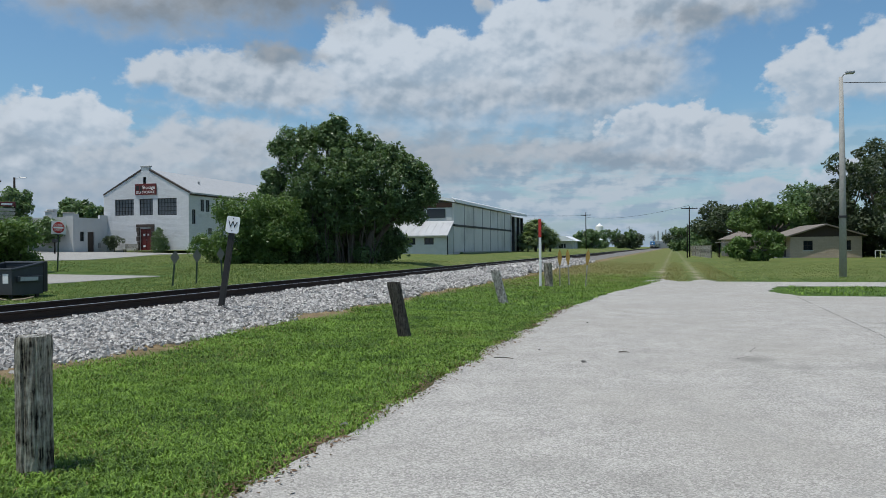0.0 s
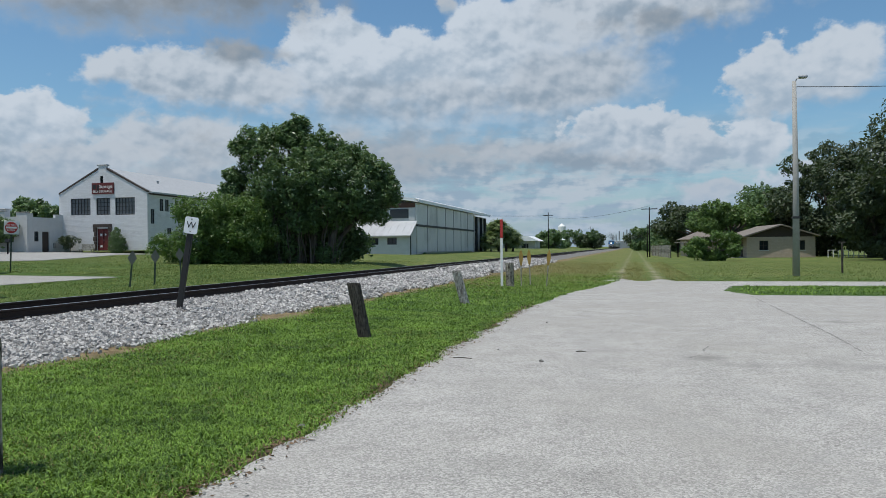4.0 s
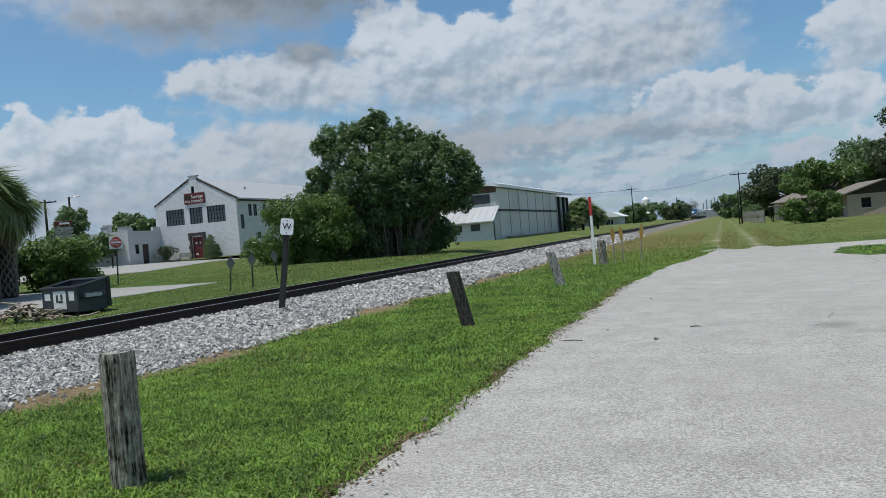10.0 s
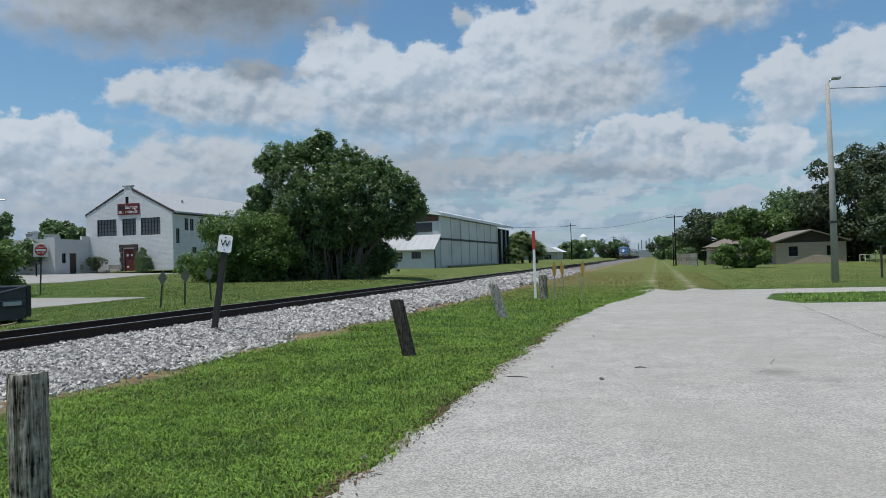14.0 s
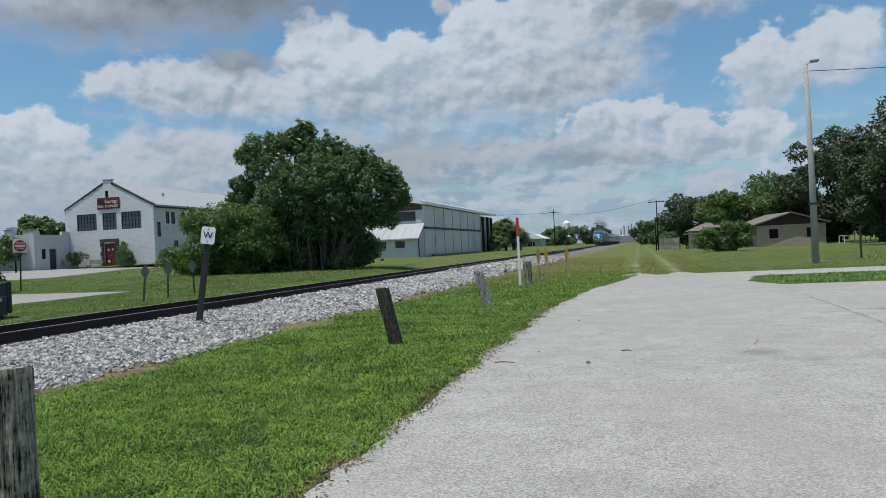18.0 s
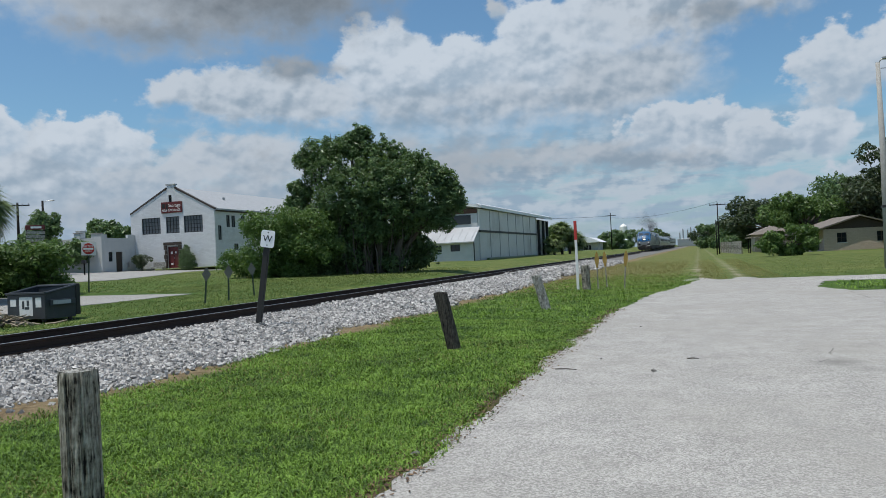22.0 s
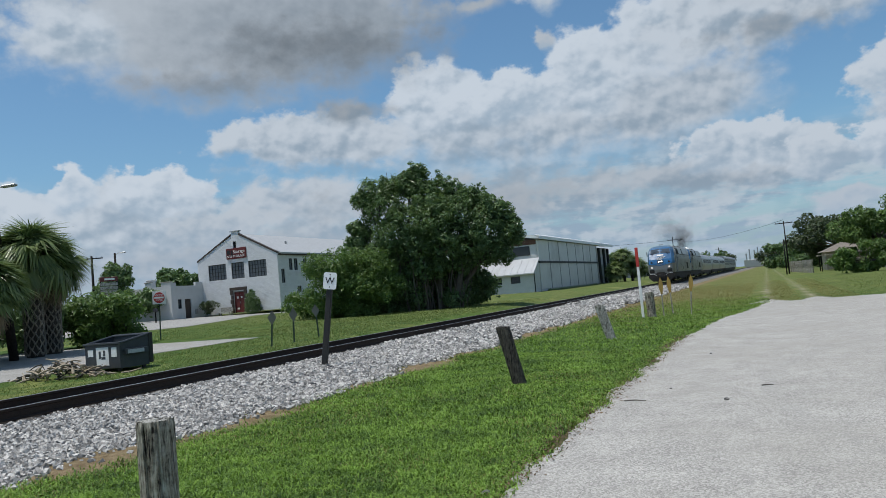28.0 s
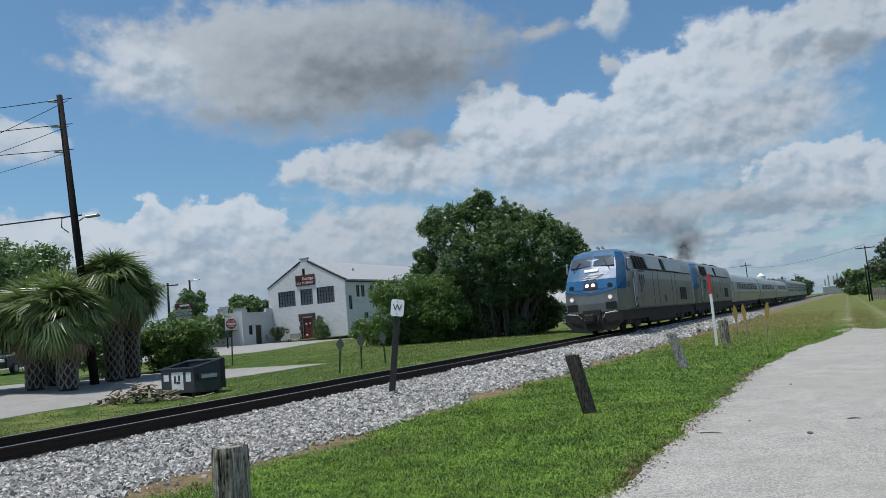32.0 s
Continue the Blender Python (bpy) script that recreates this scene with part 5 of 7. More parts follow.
v, f = leaf_cloud(np.random.default_rng(8), shoots, 14000, 0.095, 0.9)
soup("leafy_shoots", v, f, M_LEAF, big_tree, "upright leafy shoots")
big_tree.scale = (0.95, 1.0, 0.945)
rr = random.Random(4)
for k in range(34):
    # slender stems and hanging roots in the shade under the crown
    x, y, z = rr.uniform(-2.6, 2.6), rr.uniform(-1.3, 0.5), rr.uniform(2.6, 4.6)
    part("stem", tubed(limb_points(rr, (x * 0.7 + rr.uniform(-0.3, 0.3), y, -0.1), (x, y + rr.uniform(-0.4, 0.4), z), 5, 0.05), rr.uniform(0.02, 0.055), 6), M_BARK, big_tree)
for k in range(9):
    # bare twigs that stick out of the top
    x = rr.uniform(-2.6, -0.9)
    part("twig", tubed(limb_points(rr, (x, 0, 7.9), (x + rr.uniform(-0.3, 0.5), rr.uniform(-0.3, 0.3), rr.uniform(9.1, 9.75)), 4, 0.06), [0.03, 0.025, 0.02, 0.015, 0.01], 5), M_BARK, big_tree)
tree("shrub", pose(-24.9, 41.8, left_z(-24.9, 41.8) - 0.1, 0, 0, R166), blob_crown(5, 24, 3.2, 1.6, 0.2, 4.0, 0.6, 1.1) + blob_crown(55, 12, 2.8, 1.7, 0.3, 1.4, 0.5, 0.9), [((0, 0), (0.2, 0, 1.6), 0.1), ((0.4, 0), (1.0, 0, 1.8), 0.08)],
     38000, 0.085, M_LEAF2, M_BARK, "dense bright green shrub at the foot of the tree", "shrub", seed=12, sprays=14)
tree("understorey_shrub", pose(-21.4, 47.4, left_z(-21.4, 47.4) - 0.1, 0, 0, R166), blob_crown(6, 30, 4.2, 1.0, 0.0, 3.0, 0.6, 1.1), [((0, 0), (0.2, 0, 1.2), 0.1)],
     22000, 0.15, M_LEAF, M_BARK, "dark shady undergrowth beneath the tree", "shrub", seed=13)
# oaks and woods on the far side of the right-hand lawn
OAKS = (  # x, y, half width, low, high, clumps, leaves, leaf size, seed, label
    (31.5, 85, 8.0, 0.4, 18.5, 50, 34000, 0.24, 21, "big dark grey-green live oak with low hanging branches"),
    (25.5, 88, 4.2, 0.3, 8.5, 24, 14000, 0.22, 61, "low spreading live oak at the edge of the lawn"),
    (27.5, 123, 9.0, 0.3, 15.5, 40, 26000, 0.28, 28, "dark oak rising behind the bungalow roof"),
    (38, 112, 9.0, 1.0, 18.0, 34, 22000, 0.32, 22, "broad dark live oak beside the bungalow"),
    (28.5, 105, 5.5, 0.2, 10.5, 28, 17000, 0.25, 62, "dark oak filling the gap beside the bungalow"),
    (42, 92, 7.5, 0.2, 11.5, 34, 21000, 0.24, 63, "wide low live oak with foliage down to the lawn"),
)
for x, y, w, lo, hi, k, n, sz, sd, lab in OAKS:
    tree("live_oak", pose(x, y, 0), blob_crown(sd, int(k * 1.5), w, w * 0.75, lo, hi, hi * 0.09, hi * 0.17), [((0, 0), (0.5, 0, hi * 0.55), 0.45), ((0.3, 0.2), (-w * 0.4, 0.5, hi * 0.45), 0.3)],
         int(n * 1.3), sz, M_LEAF3, M_BARK, lab, "tree", "oaks round the bungalow", seed=sd, sprays=0)
tree("live_oak", pose(20, 134, 0), blob_crown(23, 26, 7, 6, 2, 11.0, 1.4, 2.4), [((0, 0), (0.5, 0, 6), 0.45)], 16000, 0.28, M_LEAF, M_BARK, "dark oak behind the bungalow", "tree", "oaks round the bungalow", seed=23)
tree("tree", pose(14.0, 124, 0), blob_crown(24, 26, 6.0, 4, 1.0, 7.6, 1.0, 1.8), [((0, 0), (0.5, 0, 4.5), 0.3)], 22000, 0.22, M_LEAF2, M_BARK, "bright green spreading tree beside the bungalow", seed=24)
tree("shrub", pose(8.5, 88, -0.1), blob_crown(25, 18, 2.7, 1.8, 0.2, 3.1, 0.5, 0.9), [((0, 0), (0.2, 0, 1.6), 0.12)], 10000, 0.15, M_LEAF2, M_BARK, "bushy bright green shrub on the lawn", "shrub", seed=25, sprays=10)
tree("tree", pose(11.0, 155, 0), blob_crown(26, 22, 6.5, 5, 1.2, 9.8, 1.3, 2.2), [((0, 0), (0.5, 0, 5), 0.4)], 12000, 0.32, M_LEAF3, M_BARK, "dark tree beyond the fence", seed=26)
tree("tree", pose(7.5, 190, 0), blob_crown(27, 14, 4.5, 5, 0.6, 6.0, 1.0, 1.8), [((0, 0), (0.5, 0, 3), 0.3)], 7000, 0.35, M_LEAF, M_BARK, "dark tree at the end of the trail", seed=27)


# ---- across the track ----
def lane_z(x, y):
    return land_z(x, y)


ragged_sheet("lane", lerp_edge([(-34, -30), (-34, 20.5), (-32.5, 23.2), (-26.5, 25.9), (-20.9, 27.4)]), lerp_edge([(-21.6, -30), (-21.8, 14), (-21.7, 22.5), (-20.4, 27.4)]),
             -30, 27.4, 0.3, M_LANE, "old pale asphalt lane beside the railway", 0.02, 0.06, seed=6)
ragged_sheet("forecourt", lerp_edge([(-80, 35), (-80, 62)]), lerp_edge([(-40.5, 35), (-37.4, 38.6), (-36.2, 41), (-37.4, 45), (-40.5, 52), (-43.4, 58), (-43, 64)]), 35, 64, 0.5, M_LANE,
             "pale concrete forecourt in front of the building", 0.03, 0.06, category="pavement", seed=7)


def fan_leaf(seed, r=1.0, n=26, droop=0.35):
    """A folded palm fan on its stalk: narrow segments that split apart and hang at the tips. The stalk leaves along +x."""
    rng = random.Random(seed)
    v, f = [], []

    def quad(a, b, c, d):
        k = len(v)
        v.extend((a, b, c, d))
        f.append((k, k + 1, k + 2, k + 3))

    st = 0.75 * r
    quad((0, -0.03, 0), (0, 0.03, 0), (st, 0.018, 0.1 * r), (st, -0.018, 0.1 * r))
    quad((0, 0, -0.03), (0, 0, 0.03), (st, 0, 0.1 * r + 0.02), (st, 0, 0.1 * r - 0.02))
    for i in range(n):
        a = radians(-125 + 250 * i / (n - 1))
        L = r * (0.95 - 0.25 * abs(a) / 2.2) * rng.uniform(0.88, 1.1)
        d = Vector((math.cos(a), math.sin(a), 0))
        t = Vector((-math.sin(a), math.cos(a), 0))
        o = Vector((st, 0, 0.1 * r))
        fold = 0.025 * r * (1 if i % 2 else -1)
        p1 = o + d * L * 0.5 + Vector((0, 0, 0.06 * r + fold - abs(a) * 0.04 * r))
        p2 = o + d * L + Vector((0, 0, -droop * r * rng.uniform(0.5, 1.3)))
        w = 0.045 * r
        quad(o, p1 - t * w, p2, p1 + t * w)
    return v, f


def fan_mesh(seed, material, droop):
    v, f = fan_leaf(seed, 1.0, 38, droop)
    data = bpy.data.meshes.new("frond")
    data.from_pydata([tuple(p) for p in v], [], f)
    data.materials.append(material)
    return data


FANS = [fan_mesh(1, M_PALM, 0.35), fan_mesh(2, M_PALM, 0.75), fan_mesh(3, M_PALM, 0.55)]
DRY = [fan_mesh(4, M_PALMDRY, 0.75), fan_mesh(5, M_PALMDRY, 0.9)]
M_BOOT = surface("palm_boot_husk", (0.1, 0.088, 0.072), (0.34, 0.3, 0.25), 6.0, 0.95, bump=0.6)
M_PALMTRUNK = surface("palm_trunk", (0.02, 0.017, 0.014), (0.07, 0.06, 0.05), 5.0, 0.95, bump=0.6)


def cabbage_palm(m, h, r, seed, fronds=34, spread=1.25, dry=14, boots=True):
    """A cabbage palm with criss-cross boots on its trunk and a round head of fans."""
    ob = base("cabbage_palm", m, "stout cabbage palm with shaggy trunk and round head", "palm tree", "palms by the lane")
    rng = random.Random(seed)
    part("trunk", tubed([(0, 0, -0.2), (0.02, 0, h * 0.5), (0, 0.03, h)], [r * 0.95, r, r * 0.8], 14), M_PALMTRUNK, ob, smooth=True)
    if boots:
        bm = bmesh.new()
        rows = int(h / 0.2)
        for j in range(rows):
            z = 0.1 + j * (h - 0.1) / rows
            for k in range(8):
                a = 2 * math.pi * (k + 0.5 * (j % 2)) / 8 + rng.uniform(-0.05, 0.05)
                for s in (-1, 1):
                    b = a + s * 0.38
                    p0 = Vector((math.cos(b) * r * 0.98, math.sin(b) * r * 0.98, z - 0.02))
                    p1 = Vector((math.cos(a) * r * 1.14, math.sin(a) * r * 1.14, z + 0.24))
                    tube(bm, [p0, p1 + Vector((rng.uniform(-0.03, 0.03), rng.uniform(-0.03, 0.03), rng.uniform(-0.05, 0.04)))], [0.04, 0.018], 4)
        part("boot_husk", bm, M_BOOT, ob, "pale criss-cross leaf bases")["kind"] = "stuff"
    for i in range(fronds + dry):
        old = i >= fronds
        el = rng.uniform(-84, -48) if old else 84 - 118 * (i + 0.5) / fronds + rng.uniform(-14, 14)
        az = i * 137.5 + rng.uniform(-15, 15)
        o = mesh_object("frond", rng.choice(DRY if old else FANS), None, ob)
        s = spread * rng.uniform(0.85, 1.1) * (0.72 if old else 1.0)
        o.matrix_local = Matrix.Translation((0, 0, h - (0.35 if old else 0.1))) @ pose(0, 0, 0, 0, 0, az) @ pose(0, 0, 0, rng.uniform(-25, 25), -el, 0) @ Matrix.Diagonal((s, s, s, 1))
    return ob


for x, y, h, r, sd, n, sp in ((-27.9, 19.3, 2.7, 0.32, 1, 42, 1.25), (-25.95, 19.2, 2.8, 0.33, 2, 48, 1.22), (-27.0, 22.1, 3.95, 0.34, 3, 54, 1.25), (-29.0, 20.9, 3.4, 0.33, 4, 38, 1.1), (-27.4, 23.3, 3.6, 0.3, 5, 38, 1.1), (-30.4, 18.6, 3.0, 0.32, 6, 36, 1.1), (-29.6, 17.3, 2.7, 0.32, 7, 34, 1.1)):
    cabbage_palm(pose(x, y, left_z(x, y) + 0.01, 0, 0, sd * 40), h * 0.95, r, sd, int(n * 1.6), sp * 0.88, 24)


def utility_pole(m, h, arms, label, lamp=False, r=0.17):
    ob = base("utility_pole", m, label, "utility pole", "utility poles")
    part("pole", tubed([(0, 0, -0.3), (0, 0, h * 0.5), (0, 0, h)], [r, r * 0.85, r * 0.65], 12), M_POLE, ob, smooth=True)
    for z in arms:
        part("crossarm", boxes(((-1.2, -0.06, z - 0.06), (1.2, 0.06, z + 0.06)), bevel=0.01), M_POLE, ob)
        for x in (-1.1, -0.5, 0.5, 1.1):
            part("insulator", tubed([(x, 0, z + 0.05), (x, 0, z + 0.2)], [0.05, 0.035], 8), M_STEEL, ob)
    if lamp:
        part("lamp_arm", tubed([(0, 0, lamp), (0.35, 0, lamp + 0.18), (0.7, 0, lamp + 0.2)], 0.025, 6), M_STEEL, ob)
        part("lamp_head", boxes(((0.45, -0.12, lamp + 0.14), (1.0, 0.12, lamp + 0.24)), bevel=0.04), M_STEEL, ob)
    return ob


up = utility_pole(pose(-26.8, 21.0, left_z(-26.8, 21.0), 0, -4.6, 27), 11.7, (), "tall dark wooden utility pole among the palms with street lamp", 6.4)
for k, z in enumerate((11.5, 10.45, 9.4)):
    part("standoff_insulator", tubed([(-0.1, 0, z - 0.06), (-0.32, 0, z + 0.02), (-0.46, 0, z + 0.02)], [0.05, 0.06, 0.05], 8), M_STEEL, up)
    cable([(-27.2, 20.8, left_z(-26.8, 21) + z), (-75, -8 - 3 * k, 10.6 + z * 0.1)], 0.016, "thin dark overhead power line", 1.0)
for k, z in enumerate((11.5, 10.45, 9.4)):
    cable([(-27.3, 20.7, left_z(-26.8, 21) + z - 0.1), (-36.0, 13.5 - k, 7.2 - 0.3 * k)], 0.012, "thin dark service wire running down from the pole", 0.25)
cable([(-27.0, 20.9, 7.35), (-75, -4, 9.5)], 0.03, "thick dark telephone cable", 1.1)
part("cable_loop", tubed([(-0.12, 0, 6.75), (-0.5, 0, 6.7), (-0.55, 0, 6.35), (-0.3, 0, 6.1)], 0.025, 6), M_DARKSTEEL, up)


def dumpster():
    x, y = -19.65, 19.0
    ob = base("dumpster", pose(x, y, left_z(x, y) + 0.02, 0, 0, -6), "open charcoal steel dumpster with white labels on the grass", "dumpster")
    ob.scale = (0.93, 0.9, 0.97)
    w, d, hf, hb = 1.75, 1.2, 0.86, 1.06
    t = 0.04
    # front towards -y, sides slope up to the back
    part("front_panel", boxes(((-w / 2, -d / 2, 0.1), (w / 2, -d / 2 + t, hf)), bevel=0.01), M_DUMP, ob)
    part("back_panel", boxes(((-w / 2, d / 2 - t, 0.1), (w / 2, d / 2, hb)), bevel=0.01), M_DUMP, ob)
    for s in (-1, 1):
        bm = bmesh.new()
        a = [(-d / 2 + t, 0.1), (d / 2 - t, 0.1), (d / 2 - t, hb), (-d / 2 + t, hf)]
        x0, x1 = sorted((s * w / 2, s * (w / 2 - t)))
        v0 = [bm.verts.new((x0, p, z)) for p, z in a]
        v1 = [bm.verts.new((x1, p, z)) for p, z in a]
        bm.faces.new(v0)
        bm.faces.new(v1[::-1])
        for i in range(4):
            bm.faces.new((v0[i], v1[i], v1[(i + 1) % 4], v0[(i + 1) % 4]))
        bmesh.ops.recalc_face_normals(bm, faces=bm.faces)
        part("side_panel", bm, M_DUMP, ob)
        part("fork_pocket", boxes(((s * (w / 2 + 0.004), -0.45, 0.5), (s * (w / 2 + 0.12), 0.5, 0.68)), bevel=0.01), M_DUMP, ob)
        part("caster", tubed([(s * 0.7 - 0.03, -0.5, 0.06), (s * 0.7 + 0.03, -0.5, 0.06)], 0.07, 10), M_UNDERDARK, ob)
        part("caster", tubed([(s * 0.7 - 0.03, 0.5, 0.06), (s * 0.7 + 0.03, 0.5, 0.06)], 0.07, 10), M_UNDERDARK, ob)
    part("floor_panel", boxes(((-w / 2 + t, -d / 2 + t, 0.1), (w / 2 - t, d / 2 - t, 0.14))), M_DUMP, ob)
    for s in (-1, 1):
        part("top_rail", tubed([(s * (w / 2 - 0.01), -d / 2, hf + 0.02), (s * (w / 2 - 0.01), d / 2, hb + 0.02)], 0.045, 8), M_DUMP, ob)
    part("top_rail", tubed([(-w / 2, d / 2 - 0.02, hb + 0.02), (w / 2, d / 2 - 0.02, hb + 0.02)], 0.045, 8), M_DUMP, ob)
    part("rim", boxes(((-w / 2 - 0.05, -d / 2 - 0.05, hf), (w / 2 + 0.05, -d / 2 + t, hf + 0.07)), bevel=0.012), M_DUMP, ob)
    part("lid", boxes(((-w / 2 + 0.0, d / 2 + 0.02, 0.15), (-0.02, d / 2 + 0.2, hb + 0.07)), bevel=0.02), M_UNDERDARK, ob, "black plastic lid hanging behind")
    part("lid", boxes(((0.02, d / 2 + 0.02, 0.15), (w / 2 + 0.0, d / 2 + 0.2, hb + 0.07)), bevel=0.02), M_UNDERDARK, ob, "black plastic lid hanging behind")
    part("label_sheet", boxes(((-0.3, -d / 2 - 0.008, 0.2), (0.32, -d / 2 - 0.002, 0.78))), M_WHITE, ob, "white label sheet")
    part("label_mark", boxes(((-0.16, -d / 2 - 0.014, 0.42), (-0.06, -d / 2 - 0.009, 0.66)), ((-0.04, -d / 2 - 0.014, 0.4), (0.16, -d / 2 - 0.009, 0.48)), ((0.06, -d / 2 - 0.014, 0.5), (0.16, -d / 2 - 0.009, 0.68))), M_DUMP, ob)
    part("label_sheet", boxes(((-0.72, -d / 2 - 0.008, 0.5), (-0.45, -d / 2 - 0.002, 0.72))), M_WHITE, ob, "small white label")
    part("label_sheet", boxes(((0.46, -d / 2 - 0.008, 0.46), (0.72, -d / 2 - 0.002, 0.76))), M_WHITE, ob, "small white label")
    part("name_plate", boxes(((w / 2 + 0.121, -0.38, 0.53), (w / 2 + 0.128, 0.3, 0.65)),), M_PLATE, ob, "worn silver name bar")
    return ob


M_UNDERDARK = surface("black_plastic", (0.01, 0.01, 0.011), (0.025, 0.025, 0.026), 4.0, 0.55, 0.0, 0.1)
M_PLATE = surface("worn_plate", (0.3, 0.32, 0.34), (0.5, 0.52, 0.55), 14.0, 0.6, 0.0, 0.1)
dumpster()


def branch_pile():
    x, y = -20.3, 17.4
    ob = base("branch_pile", pose(x, y, left_z(x, y)), "heap of cut dry palm stalks and branches", "branches")
    rng = random.Random(5)
    mats = (M_PALMTRUNK, M_BARK, M_DRYWOOD, M_DRYWOOD, M_DRYWOOD)
    for i in range(110):
        u, v = rng.gauss(0, 0.75), rng.gauss(0, 0.32)
        z = rng.uniform(0.02, 0.55) * math.exp(-(u * u) / 1.0)
        L = rng.uniform(0.25, 0.75)
        a = rng.uniform(0, math.pi)
        c, s = math.cos(a) * L / 2, math.sin(a) * L / 2 * 0.6
        k = rng.uniform(-0.1, 0.12)
        r = rng.uniform(0.015, 0.045)
        ux, uy = 0.88, 0.47
        px, py = u * ux - v * uy, u * uy + v * ux
        part("branch", tubed([(px - c, py - s, max(0.02, z - k)), (px, py, z + 0.04), (px + c, py + s, max(0.02, z + k))], [r, r, r * 0.6], 6), rng.choice(mats), ob)
    return ob


M_DRYWOOD = surface("dry_cut_wood", (0.2, 0.15, 0.1), (0.45, 0.38, 0.29), 6.0, 0.9, bump=0.3)
branch_pile()
tree("hedge_shrub", pose(-28.3, 27.0, left_z(-28.3, 27) - 0.1, 0, 0, 30), blob_crown(31, 16, 1.75, 1.1, 0.2, 2.0, 0.45, 0.75), [((0, 0), (0.2, 0, 1.0), 0.07), ((0.5, 0), (0.8, 0, 1.0), 0.06)],
     11000, 0.1, M_LEAF2, M_BARK, "leafy bright green shrub beside the lane", "shrub", seed=31, sprays=12)
tree("hedge_shrub", pose(-30.6, 24.5, left_z(-30.6, 24.5) - 0.1, 0, 0, 30), blob_crown(32, 12, 1.6, 1.2, 0.2, 2.2, 0.5, 0.9), [((0, 0), (0.2, 0, 1.0), 0.07)],
     6000, 0.11, M_LEAF, M_BARK, "dark green shrub beneath the palms", "shrub", seed=32)
# door-side plants of the storage building
tree("cypress_shrub", pose(-48.4, 64.7, 1.45), [(0, 0, 0.5, 0.7), (0, 0, 1.0, 0.72), (0, 0, 1.5, 0.6), (0, 0, 2.0, 0.38), (0, 0, 2.35, 0.2)], [((0, 0), (0, 0, 0.6), 0.07)],
     5000, 0.07, M_LEAF, M_BARK, "dark clipped cone-shaped evergreen by the door", "shrub", seed=33, twigs=False)
tree("garden_shrub", pose(-53.6, 64.6, 1.4), blob_crown(34, 9, 1.0, 0.5, 0.6, 1.7, 0.25, 0.45), [((0, 0), (0.1, 0, 0.9), 0.05)], 1500, 0.09, M_LEAF3, M_BARK, "thin grey-green shrub by the wall", "shrub", seed=34)


def bench():
    ob = base("bench", pose(-51.9, 64.9, 1.42, 0, 0, 0), "pale garden bench against the brick wall", "bench")
    part("seat", boxes(((-0.75, -0.25, 0.4), (0.75, 0.2, 0.46)), bevel=0.01), M_LICHEN, ob)
    part("backrest", boxes(((-0.75, 0.2, 0.5), (0.75, 0.25, 0.95)), bevel=0.01), M_LICHEN, ob)
    for x in (-0.7, 0.62):
        for y in (-0.22, 0.14):
            part("leg", boxes(((x, y, 0), (x + 0.08, y + 0.08, 0.4))), M_LICHEN, ob)
    return ob


bench()


def mailbox():
    x, y = -45.0, 50.5
    ob = base("mailbox", pose(-50.5, 53.6, left_z(-50.5, 53.6), 0, 0, 30), "small dark mailbox on a post", "mailbox")
    part("post", boxes(((-0.05, -0.05, -0.1), (0.05, 0.05, 1.0))), M_POLE, ob)
    bm = bmesh.new()
    prism(bm, [(-0.15, 1.0), (0.15, 1.0), (0.15, 1.2), (0.09, 1.3), (-0.09, 1.3), (-0.15, 1.2)], -0.35, 0.3)
    part("box", bm, M_DARKSTEEL, ob)
    return ob


mailbox()
utility_pole(pose(-69.5, 64.7, 1.9, 0, 0, 30), 7.6, (7.3,), "distant wooden utility pole with crossarm")
utility_pole(pose(-57.0, 55.8, 1.5, 0, 0, 30), 6.9, (), "wooden pole with street lamp beside the sign", 6.7, 0.14).scale = (1, 1, 1)


def yard_sign():
    ob = base("billboard", pose(-42.0, 40.4, left_z(-42, 40.4), 0, 0, 42), "tall slatted sign board with red header", "sign board")
    ob.scale = (0.64, 1, 1)
    for x in (-0.85, 0.75):
        part("post", boxes(((x, 0, 0), (x + 0.1, 0.1, 3.7))), M_POLE, ob)
    part("header", boxes(((-0.9, -0.06, 3.45), (0.9, 0.0, 3.75)), bevel=0.01), M_MAROON, ob, "red header panel")
    part("header_bar", boxes(((-0.4, -0.075, 3.53), (0.6, -0.064, 3.66))), M_WHITE, ob)
    for k in range(6):
        part("slat_panel", boxes(((-0.86, -0.05, 1.9 + k * 0.25), (0.86, 0.0, 2.1 + k * 0.25)), bevel=0.008), M_LICHEN, ob, "pale letter panel")
    return ob


yard_sign()
tree("tree", pose(-55, 53.5, 1.4), blob_crown(41, 10, 1.5, 1.5, 2.4, 6.4, 0.6, 1.1), [((0, 0), (0.1, 0, 4.5), 0.16)], 4500, 0.17, M_LEAF, M_BARK, "slender dark tree behind the sign", seed=41)
tree("tree", pose(-84.4, 94, 2.0), blob_crown(42, 16, 4.6, 3, 3.2, 6.4, 0.9, 1.5), [((0, 0), (0.1, 0, 6), 0.4)], 9000, 0.32, M_LEAF, M_BARK, "broad dark tree behind the annex", seed=42)
tree("tree", pose(-68, 45, 1.6), blob_crown(43, 18, 5.5, 5, 3.0, 11.0, 1.6, 2.6), [((0, 0), (0.1, 0, 6), 0.4)], 13000, 0.24, M_LEAF, M_BARK, "large dark tree beyond the palms", seed=43)
